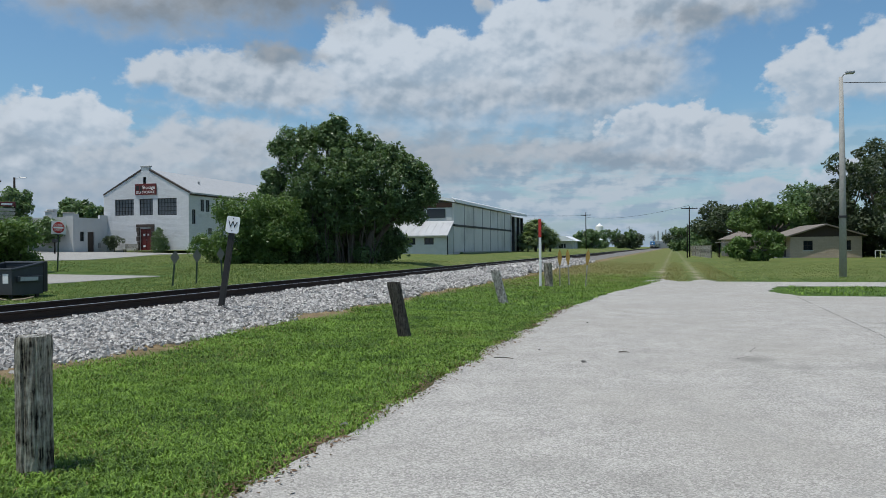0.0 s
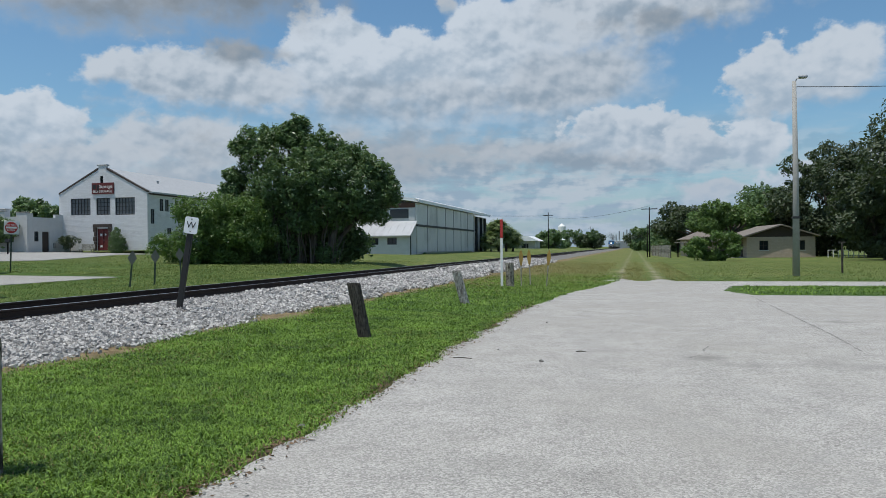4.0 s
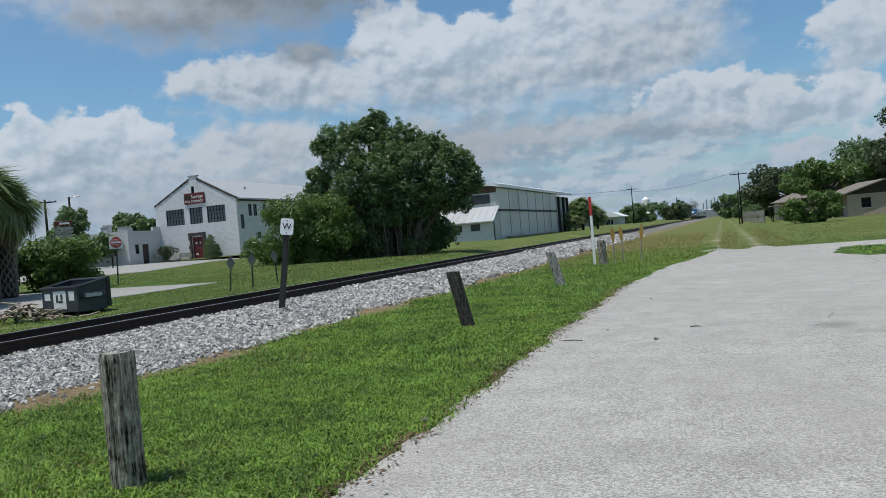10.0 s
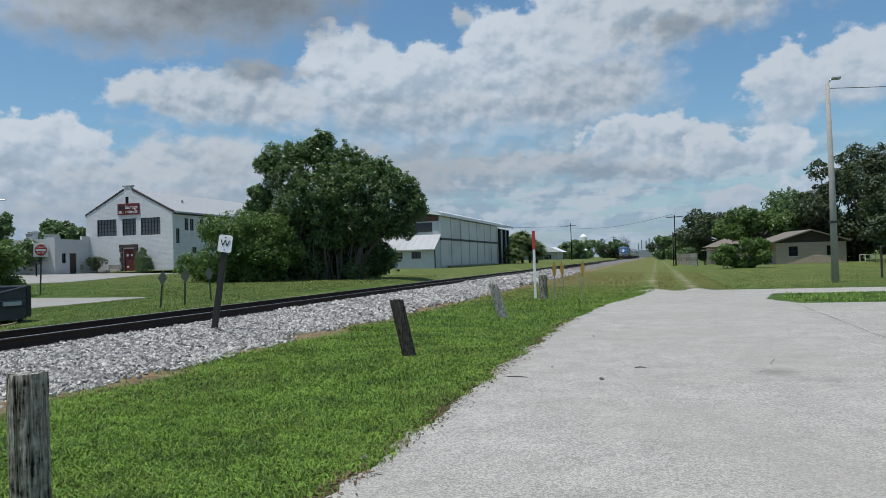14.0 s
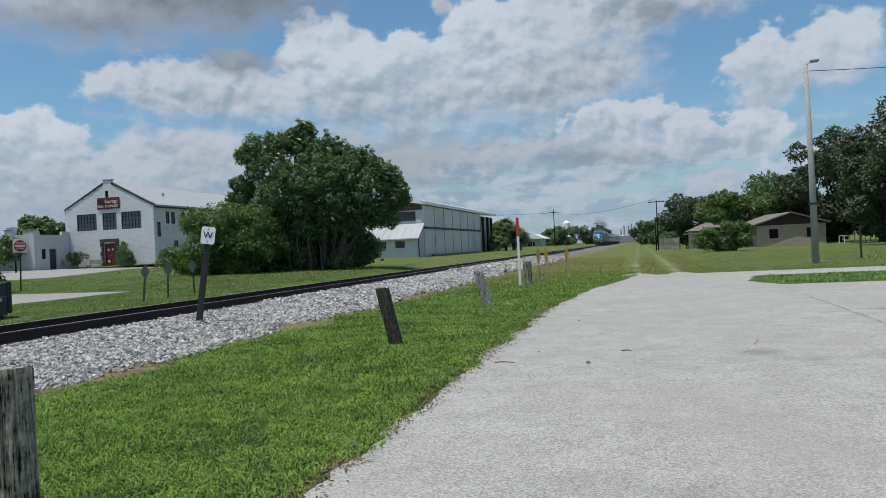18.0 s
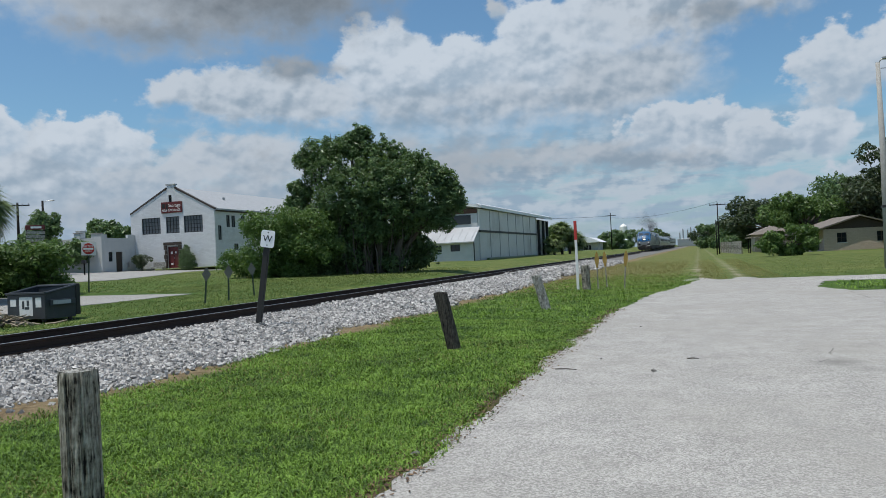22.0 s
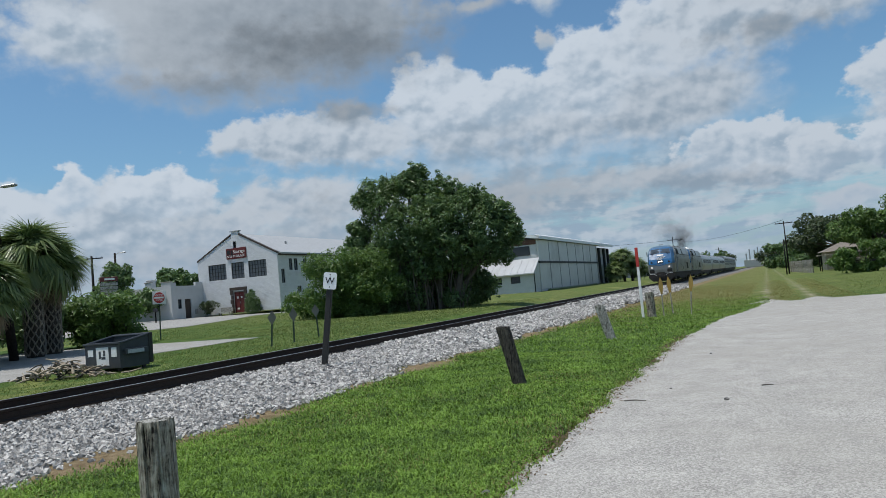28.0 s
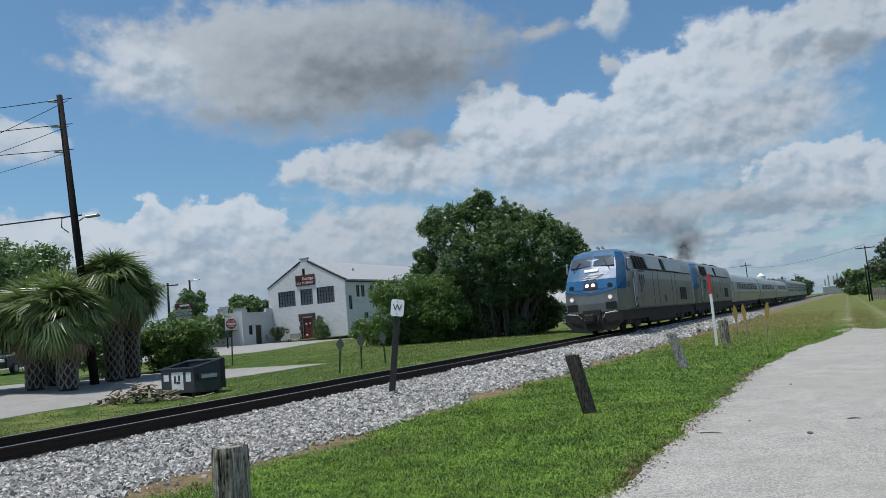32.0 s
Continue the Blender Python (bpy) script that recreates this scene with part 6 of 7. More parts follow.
tree("tree", pose(-60, 60, 1.6), blob_crown(44, 10, 4, 2, 0.3, 3.4, 0.9, 1.5), [((0, 0), (0.1, 0, 2), 0.2)], 5000, 0.2, M_LEAF, M_BARK, "dark hedge beside the annex", "shrub", seed=44)


def parked_van():
    ob = base("van", pose(-46.0, 30.4, left_z(-46, 30.4), 0, 0, -62), "dark grey parked van half hidden by palms", "van")
    bm = bmesh.new()
    prism(bm, [(-2.4, 0.35), (2.4, 0.35), (2.45, 0.95), (1.7, 1.1), (1.0, 1.85), (-2.35, 1.9), (-2.45, 1.0)], -0.9, 0.9)
    bmesh.ops.bevel(bm, geom=bm.edges[:], offset=0.06, segments=2, affect="EDGES")
    part("body", bm, M_VAN, ob)
    for x in (-1.5, 1.5):
        for y in (-0.86, 0.86):
            w = part("wheel", tubed([(x, y - 0.1, 0.33), (x, y + 0.1, 0.33)], 0.33, 18), M_UNDERDARK, ob)
            part("rim", tubed([(x, y - 0.108, 0.33), (x, y + 0.108, 0.33)], 0.19, 14), M_STEEL, w)
    for s in (-1, 1):
        part("side_window", boxes(((-2.1, s * 0.9, 1.2), (-0.6, s * 0.915, 1.7)), ((-0.5, s * 0.9, 1.2), (0.7, s * 0.915, 1.7))), M_GLASS, ob)
    part("windscreen", boxes(((-0.02, -0.75, -0.35), (0.02, 0.75, 0.35))), M_GLASS, ob).matrix_local = pose(1.42, 0, 1.48, 0, -43, 0)
    for y in (-0.65, 0.65):
        part("headlight", boxes(((2.42, y - 0.15, 0.72), (2.48, y + 0.15, 0.9)), bevel=0.02), M_WHITE, ob)
    return ob


M_VAN = surface("grey_car_paint", (0.03, 0.033, 0.036), (0.05, 0.053, 0.057), 2.0, 0.3, 0.4, 0.02)
parked_van()


# ---- train ----
M_SILVER = surface("silver_car_body", (0.28, 0.285, 0.29), (0.43, 0.435, 0.44), 1.2, 0.36, 0.4, 0.05, stain=(0.2, 0.19, 0.175), amount=0.55)
M_LOCO = surface("weathered_silver_paint", (0.17, 0.17, 0.168), (0.29, 0.288, 0.283), 1.2, 0.34, 0.5, 0.05, stain=(0.17, 0.155, 0.135), amount=0.6)
M_GREY = surface("light_grey_paint", (0.32, 0.33, 0.34), (0.42, 0.43, 0.44), 1.2, 0.4, 0.1, 0.05, stain=(0.3, 0.29, 0.27), amount=0.4)
M_BLUE = surface("deep_blue_paint", (0.012, 0.085, 0.21), (0.022, 0.12, 0.27), 1.5, 0.2, 0.0, 0.03, stain=(0.02, 0.1, 0.24), amount=0.25)
M_BLUEGREY = surface("silver_blue_paint", (0.07, 0.14, 0.22), (0.13, 0.22, 0.31), 1.5, 0.4, 0.3, 0.03)
M_SCREEN = glassy("windscreen_glass", (0.03, 0.045, 0.07), 0.04)
M_COACHGLASS = glassy("coach_window_glass", (0.012, 0.013, 0.015), 0.35)
M_NAVY = surface("navy_stripe", (0.012, 0.03, 0.09), (0.022, 0.05, 0.13), 2.0, 0.4, 0.0, 0.03)
M_UNDER = surface("sooty_underframe", (0.012, 0.011, 0.01), (0.045, 0.04, 0.035), 3.0, 0.85, 0.1, 0.4)
M_LAMP = glow("headlight_glow", (1.0, 0.93, 0.8), 6.0)
M_SOFTLAMP = glow("dim_lamp_glow", (1.0, 0.95, 0.88), 0.75)


def loft(levels):
    """Rings of points joined into a skin, one quad strip for each step; returns bmesh and the grid of vertices."""
    bm = bmesh.new()
    return bm, [[bm.verts.new(p) for p in ring] for ring in levels]


NOSE = [  # height, front y, half width in front, shoulder y, half width behind
    (1.12, 0.0, 1.3, 0.75, 1.5), (1.55, -0.03, 1.32, 0.8, 1.52), (2.2, 0.0, 1.32, 0.95, 1.53), (2.75, 0.28, 1.28, 1.2, 1.53),
    (3.2, 0.58, 1.24, 1.45, 1.5), (3.8, 0.98, 1.16, 1.75, 1.42), (4.12, 1.3, 1.05, 1.95, 1.28), (4.3, 1.85, 0.8, 2.25, 0.95), (4.36, 2.3, 0.4, 2.45, 0.5)]


def nose_at(z, x, out=0.0):
    """A point of the nose's front at a height, set out of its surface."""
    y = float(np.interp(z, [k[0] for k in NOSE], [k[1] for k in NOSE]))
    return Vector((x, y - out, z))


def nose_patch(corners, out, thick=0.02):
    """A thin slab lying on the front, corners as (x, z)."""
    bm = bmesh.new()
    a = [bm.verts.new(nose_at(z, x, out)) for x, z in corners]
    b = [bm.verts.new(nose_at(z, x, out - thick)) for x, z in corners]
    bm.faces.new(a)
    bm.faces.new(b[::-1])
    k = len(a)
    for i in range(k):
        bm.faces.new((a[i], b[i], b[(i + 1) % k], a[(i + 1) % k]))
    bmesh.ops.recalc_face_normals(bm, faces=bm.faces)
    return bm


def truck(parent, y, axles, gauge=0.75, r=0.5, reach=1.25):
    t = new("truck")
    t.parent = parent
    t.location = (0, y, 0)
    n = len(axles)
    part("side_frame", boxes(((-1.2, -reach - 0.6, 0.42), (-1.02, reach + 0.6, 0.95)), ((-1.26, -0.7, 0.22), (-1.02, 0.5, 0.6)), bevel=0.04), M_UNDER, t)
    part("side_frame", boxes(((1.02, -reach - 0.6, 0.42), (1.2, reach + 0.6, 0.95)), ((1.02, -0.7, 0.22), (1.26, 0.5, 0.6)), bevel=0.04), M_UNDER, t)
    for a in axles:
        bm = bmesh.new()
        for s in (-1, 1):
            bmesh.ops.create_cone(bm, cap_ends=True, segments=24, radius1=r + 0.03, radius2=r, depth=0.13, matrix=pose(s * gauge, 0, r, 0, s * 90, 0))
        tube(bm, [(-gauge, 0, r), (gauge, 0, r)], 0.09, 8)
        w = part("wheelset", bm, M_UNDER, t)
        w.location = (0, a, 0)
        for s in (-1, 1):
            part("axle_box", boxes(((s * 1.2 - 0.1, a - 0.18, 0.38), (s * 1.2 + 0.1, a + 0.18, 0.68)), bevel=0.04), M_UNDER, t)
    return t


def locomotive(name, label):
    ob = base(name, pose(0, 0, 0), label, "locomotive", "train")
    L = 20.6
    # silver skirt of the nose, blue mask above it, both with chamfered corners
    for nm, lo, hi, mat in (("bumper", 0, 2, M_LOCO), ("nose_mask", 2, 5, M_BLUE), ("windscreen_band", 5, 6, M_BLUE), ("cab_brow", 6, 8, M_BLUEGREY)):
        rings = []
        for z, fy, fw, sy, sw in NOSE[lo:hi + 1]:
            rings.append([(-sw, sy, z), (-fw, fy, z), (-fw * 0.5, fy - 0.04, z), (0, fy - 0.06, z), (fw * 0.5, fy - 0.04, z), (fw, fy, z), (sw, sy, z)])
        bm, g = loft(rings)
        for r, s in zip(g, g[1:]):
            for i in range(6):
                bm.faces.new((r[i], r[i + 1], s[i + 1], s[i]))
        part(nm, bm, mat, ob, {"bumper": "silver-grey lower nose", "nose_mask": "deep blue painted nose", "windscreen_band": "blue band round the windscreens", "cab_brow": "silver-blue cab roof edge"}[nm])
    # body sides and roof
    rings = []
    for y in (None, 3.0, L - 0.4, L):
        row = []
        shrink = 0.94 if y == L else 1.0
        for z, fy, fw, sy, sw in NOSE:
            row.append((-sw * shrink, sy if y is None else y, z))
        row += [(-p[0], p[1], p[2]) for p in row[::-1]]
        rings.append(row)
    bm, g = loft(rings)
    for r, s in zip(g, g[1:]):
        for i in range(len(r) - 1):
            bm.faces.new((r[i], s[i], s[i + 1], r[i + 1]))
    bm.faces.new(g[-1])
    bmesh.ops.recalc_face_normals(bm, faces=bm.faces)
    part("body", bm, M_LOCO, ob, "weathered silver-grey carbody")
    # mask's V under the lamps, glass, number plate, lamps
    part("mask_chevron", nose_patch([(-1.28, 2.22), (0, 1.98), (1.28, 2.22), (1.28, 2.3), (-1.28, 2.3)], 0.075, 0.06), M_BLUE, ob)
    for s in (-1, 1):
        part("windshield", nose_patch([(s * 0.07, 3.46), (s * 1.14, 3.42), (s * 1.06, 3.92), (s * 0.07, 3.99)], 0.085, 0.02), M_SCREEN, ob, "dark windscreen")
        part("wiper", tubed([nose_at(3.25, s * 0.95, 0.1), nose_at(3.7, s * 0.62, 0.115)], 0.018, 5), M_UNDER, ob)
        part("ditch_lamp", tubed([nose_at(1.82, s * 0.98, 0.0), nose_at(1.82, s * 0.98, 0.09)], 0.13, 14), M_STEEL, ob)
        part("ditch_lens", tubed([nose_at(1.82, s * 0.98, 0.085), nose_at(1.82, s * 0.98, 0.1)], 0.1, 14), M_SOFTLAMP, ob, "lit ditch light")
        part("marker_lamp", tubed([nose_at(2.4, s * 0.98, 0.0), nose_at(2.4, s * 0.98, 0.09)], 0.12, 12), M_UNDER, ob)
        part("step_recess", nose_patch([(s * 0.72, 1.22), (s * 1.25, 1.22), (s * 1.25, 1.58), (s * 0.72, 1.58)], 0.07, 0.05), M_UNDER, ob, "black step recess")
        part("grab_rail", tubed([(s * 0.55, -0.12, 0.85), (s * 0.7, -0.22, 1.05), (s * 1.2, -0.2, 1.1), (s * 1.4, 0.1, 1.05)], 0.025, 6), M_WHITE, ob)
        part("mirror", boxes(((s * 1.62 - 0.06, 1.6, 3.2), (s * 1.62 + 0.06, 1.66, 3.75)), bevel=0.02), M_STEEL, ob)
    part("headlight_housing", nose_patch([(-0.34, 2.3), (0.34, 2.3), (0.34, 2.62), (-0.34, 2.62)], 0.12, 0.06), M_UNDER, ob)
    for s in (-1, 1):
        part("headlight", tubed([nose_at(2.46, s * 0.16, 0.1), nose_at(2.46, s * 0.16, 0.16)], 0.078, 14), M_LAMP, ob, "lit headlight")
    part("number_plate", nose_patch([(-0.36, 3.16), (0.36, 3.16), (0.36, 3.3), (-0.36, 3.3)], 0.1, 0.03), M_WHITE, ob, "white number panel")
    bm = bmesh.new()
    for k, (x0, x1, z) in enumerate(((-0.55, 0.1, 2.74), (-0.42, 0.32, 2.85), (-0.25, 0.5, 2.96))):
        a = [bm.verts.new(nose_at(zz, x, 0.09)) for x, zz in ((x0, z), (x1, z), (x1 + 0.2, z + 0.085), (x0 + 0.2, z + 0.085))]
        bm.faces.new(a)
    bmesh.ops.solidify(bm, geom=bm.faces[:], thickness=0.012)
    part("emblem", bm, M_WHITE, ob, "white slanted emblem strips")
    # pilot, coupler
    bm = bmesh.new()
    prism(bm, [(-1.42, 1.1), (1.42, 1.1), (1.42, 0.62), (0.95, 0.2), (-0.95, 0.2), (-1.42, 0.62)], -0.1, 0.5)
    part("pilot_plow", bm, M_UNDER, ob, "black plow")
    part("coupler", boxes(((-0.16, -0.65, 0.72), (0.16, 0.1, 1.0)), ((-0.24, -0.72, 0.66), (0.24, -0.5, 1.04)), bevel=0.05), M_UNDER, ob)
    part("coupler_pocket", boxes(((-0.45, -0.16, 0.55), (0.45, -0.102, 1.25)), bevel=0.02), M_UNDER, ob)
    for x in (-0.35, 0.3, 0.5):
        part("air_hose", tubed([(x, -0.12, 0.95), (x * 1.1, -0.32, 0.7), (x * 0.9, -0.3, 0.35)], 0.03, 6), M_UNDER, ob)
    for s in (-1, 1):
        w = 1.535 * s
        o = (w, w + 0.012 * s)

        def side(nm, y0, y1, z0, z1, mat, lab="", slant=0.0, out=0.012, tilt=0.0):
            bm = bmesh.new()
            x0, x1 = w, w + out * s
            v = [bm.verts.new(p) for p in ((x0, y0, z0), (x0, y1, z0), (x0 - tilt * s, y1 - slant, z1), (x0 - tilt * s, y0 - slant, z1),
                                           (x1, y0, z0), (x1, y1, z0), (x1 - tilt * s, y1 - slant, z1), (x1 - tilt * s, y0 - slant, z1))]
            for q in ((0, 1, 2, 3), (7, 6, 5, 4), (0, 4, 5, 1), (1, 5, 6, 2), (2, 6, 7, 3), (3, 7, 4, 0)):
                bm.faces.new([v[i] for i in q])
            bmesh.ops.recalc_face_normals(bm, faces=bm.faces)
            return part(nm, bm, mat, ob, lab)

        # blue sweep behind the cab corner
        side("blue_sweep", 1.0, 1.75, 2.25, 3.2, M_NAVY, "dark blue sweep", -0.65, 0.008, 0.04)
        side("blue_sweep", 1.65, 2.35, 3.2, 4.1, M_NAVY, "dark blue sweep", -0.5, 0.008, 0.24)
        side("cab_window", 2.05, 2.6, 3.25, 3.72, M_GLASS, "cab side window", 0.0, 0.012, 0.1)
        for y in (3.45, 4.15, 4.85, 5.5):
            side("air_intake", y, y + 0.42, 3.3, 3.95, M_UNDER, "black slanted intake", 0.25, 0.05, 0.15)
        side("air_intake", 10.3, 10.75, 3.35, 4.0, M_UNDER, "black slanted intake", 0.25, 0.05, 0.15)
        side("roof_panel", 6.2, 10.0, 3.32, 3.98, M_SILVER, "pale upper panel", 0.2, 0.03, 0.15)
        side("roof_panel", 11.1, 16.5, 3.32, 3.98, M_SILVER, "pale upper panel", 0.2, 0.03, 0.15)
        side("cab_door", 2.75, 3.3, 1.35, 3.05, M_GREY, "carbody door", 0, 0.02)
        for y in (2.7, 3.32):
            part("grab_iron", tubed([(w + 0.06 * s, y, 1.3), (w + 0.06 * s, y, 3.1)], 0.025, 6), M_STEEL, ob)
        side("step_well", 2.6, 3.1, 1.2, 1.75, M_UNDER, "black step well", 0, 0.03)
        side("grille", 15.2, 16.1, 1.5, 2.3, M_UNDER, "black radiator grille", 0, 0.025)
        side("grille", 16.2, 17.1, 1.5, 2.3, M_UNDER, "black radiator grille", 0, 0.025)
        side("small_hatch", 10.2, 10.4, 1.4, 1.8, M_UNDER, "small dark hatch", 0, 0.02)
        for k in range(3):
            side("side_emblem", 4.2 + k * 0.42, 4.4 + k * 0.42, 2.0 + k * 0.25, 2.95, M_NAVY, "dark blue slanted strip", 0.25 - k * 0.1, 0.014)
        side("number_bar", 4.0, 5.2, 3.1, 3.2, M_NAVY, "dark number bar", 0, 0.014)
        for y in (8.6, 13.8):
            side("panel_seam", y, y + 0.05, 1.2, 3.25, M_UNDER, "", 0, 0.006)
        side("seam_line", 3.4, 20.0, 3.24, 3.29, M_UNDER, "dark horizontal seam", 0, 0.008)
        for y in (2.4, 19.6):
            part("grab_iron", tubed([(w + 0.07 * s, y, 1.25), (w + 0.07 * s, y, 2.7)], 0.022, 6), M_WHITE, ob)
        side("panel_seam", 7.3, 7.34, 1.2, 3.2, M_UNDER, "", 0, 0.006)
        side("panel_seam", 12.6, 12.64, 1.2, 3.2, M_UNDER, "", 0, 0.006)
        side("sill_stripe", 1.6, 20.0, 1.12, 1.2, M_NAVY, "dark sill stripe", 0, 0.012)
    part("fuel_tank", boxes(((-1.38, 6.6, 0.28), (1.38, 13.8, 1.1)), bevel=0.12), M_UNDER, ob)
    part("underframe", boxes(((-1.4, 0.6, 0.62), (1.4, 20.3, 1.14))), M_UNDER, ob)
    # low boxes added to fill the shadowed space under the frame with black
    for y0, y1 in ((1.0, 1.9), (5.9, 6.5), (13.9, 14.6), (18.8, 20.0)):
        part("underframe_fill_box", boxes(((-1.42, y0, 0.4), (1.42, y1, 0.7)), bevel=0.04), M_UNDER, ob)
    for y, w, h, l in ((7.2, 0.5, 0.13, 0.9), (11.5, 0.6, 0.16, 1.4), (14.8, 0.7, 0.14, 1.6), (18.0, 0.6, 0.12, 1.2)):
        part("roof_hatch", boxes(((-w, y, 4.3), (w, y + l, 4.36 + h)), bevel=0.04), M_UNDER, ob)
    for x, l in ((-0.12, 0.45), (0.12, 0.35)):
        part("horn", tubed([(x, 2.9, 4.45), (x, 2.9 - l, 4.5)], [0.03, 0.08], 8), M_STEEL, ob)
    truck(ob, 3.9, (-1.35, 1.35))
    truck(ob, 16.6, (-1.35, 1.35))
    return ob


def coach(name, label, round_side=True):
    ob = base(name, pose(0, 0, 0), label, "railway coach", "train")
    L = 25.6
    if round_side:
        prof = [(1.28, 0.95), (1.45, 1.2), (1.58, 1.75), (1.6, 2.2), (1.52, 2.9), (1.32, 3.4), (0.95, 3.72), (0.45, 3.86), (0, 3.88)]
    else:
        prof = [(1.45, 0.95), (1.52, 1.0), (1.52, 1.7), (1.52, 2.4), (1.52, 3.6), (1.42, 3.95), (1.05, 4.18), (0.5, 4.27), (0, 4.28)]
    ring = prof + [(-x, z) for x, z in prof[-2::-1]]
    bm, g = loft([[(x * k, y, z) for x, z in ring] for y, k in ((0.25, 0.96), (0.4, 1.0), (L - 0.4, 1.0), (L - 0.25, 0.96))])
    for r, s in zip(g, g[1:]):
        for i in range(len(r) - 1):
            bm.faces.new((r[i], s[i], s[i + 1], r[i + 1]))
    bm.faces.new(g[0])
    bm.faces.new(g[-1][::-1])
    bmesh.ops.recalc_face_normals(bm, faces=bm.faces)
    part("body", bm, M_SILVER, ob, "silver fluted coach body")

    def band(nm, y0, y1, z0, z1, mat, lab, out):
        for s in (-1, 1):
            x = lambda z: s * (float(np.interp(z, [p[1] for p in prof[1:7]], [p[0] for p in prof[1:7]])) + out)
            bm = bmesh.new()
            xs = [(x(z0), z0), (x((z0 + z1) / 2), (z0 + z1) / 2), (x(z1), z1)]
            v = [[bm.verts.new((a, y, z)) for a, z in xs] + [bm.verts.new((a - s * (out + 0.03), y, z)) for a, z in xs[::-1]] for y in (y0, y1)]
            for i in range(6):
                bm.faces.new((v[0][i], v[0][(i + 1) % 6], v[1][(i + 1) % 6], v[1][i]))
            bm.faces.new(v[0])
            bm.faces.new(v[1][::-1])
            bmesh.ops.recalc_face_normals(bm, faces=bm.faces)
            part(nm, bm, mat, ob, lab)

    if round_side:
        band("window_band", 3.2, L - 3.2, 2.25, 2.78, M_UNDER, "dark window band", 0.006)
        for i in range(9):
            y = 3.6 + i * 2.15
            band("pane", y, y + 1.5, 2.3, 2.73, M_COACHGLASS, "dark window", 0.012)
        band("stripe", 0.5, L - 0.5, 2.86, 2.95, M_NAVY, "dark blue stripe", 0.006)
        band("stripe", 0.5, L - 0.5, 1.98, 2.06, M_WHITE, "white stripe", 0.006)
    else:
        for i in range(10):
            y = 2.6 + i * 2.1
            band("pane", y, y + 1.3, 1.75, 2.35, M_COACHGLASS, "dark window", 0.012)
            band("pane", y, y + 1.1, 3.0, 3.4, M_COACHGLASS, "small upper window", 0.012)
        band("stripe", 0.5, L - 0.5, 2.5, 2.8, M_NAVY, "dark blue stripe", 0.006)
    band("door", 1.0, 1.9, 1.0, 2.9, M_GREY, "end door", 0.01)
    for k in range(6):
        z = 1.15 + k * 0.12
        band("flute", 0.5, L - 0.5, z, z + 0.04, M_GREY, "", 0.018)
    part("diaphragm", boxes(((-0.7, 0.0, 0.9), (0.7, 0.26, 3.3)), bevel=0.05), M_UNDER, ob)
    part("diaphragm", boxes(((-0.7, L - 0.26, 0.9), (0.7, L, 3.3)), bevel=0.05), M_UNDER, ob)
    part("underframe", boxes(((-1.3, 1.2, 0.6), (1.3, L - 1.2, 0.98)), ((-1.25, 7, 0.3), (1.25, 12.2, 0.7)), ((-1.25, 13, 0.3), (1.25, 18, 0.7)), bevel=0.03), M_UNDER, ob)
    truck(ob, 3.6, (-1.25, 1.25), r=0.45)
    truck(ob, L - 3.6, (-1.25, 1.25), r=0.45)
    return ob


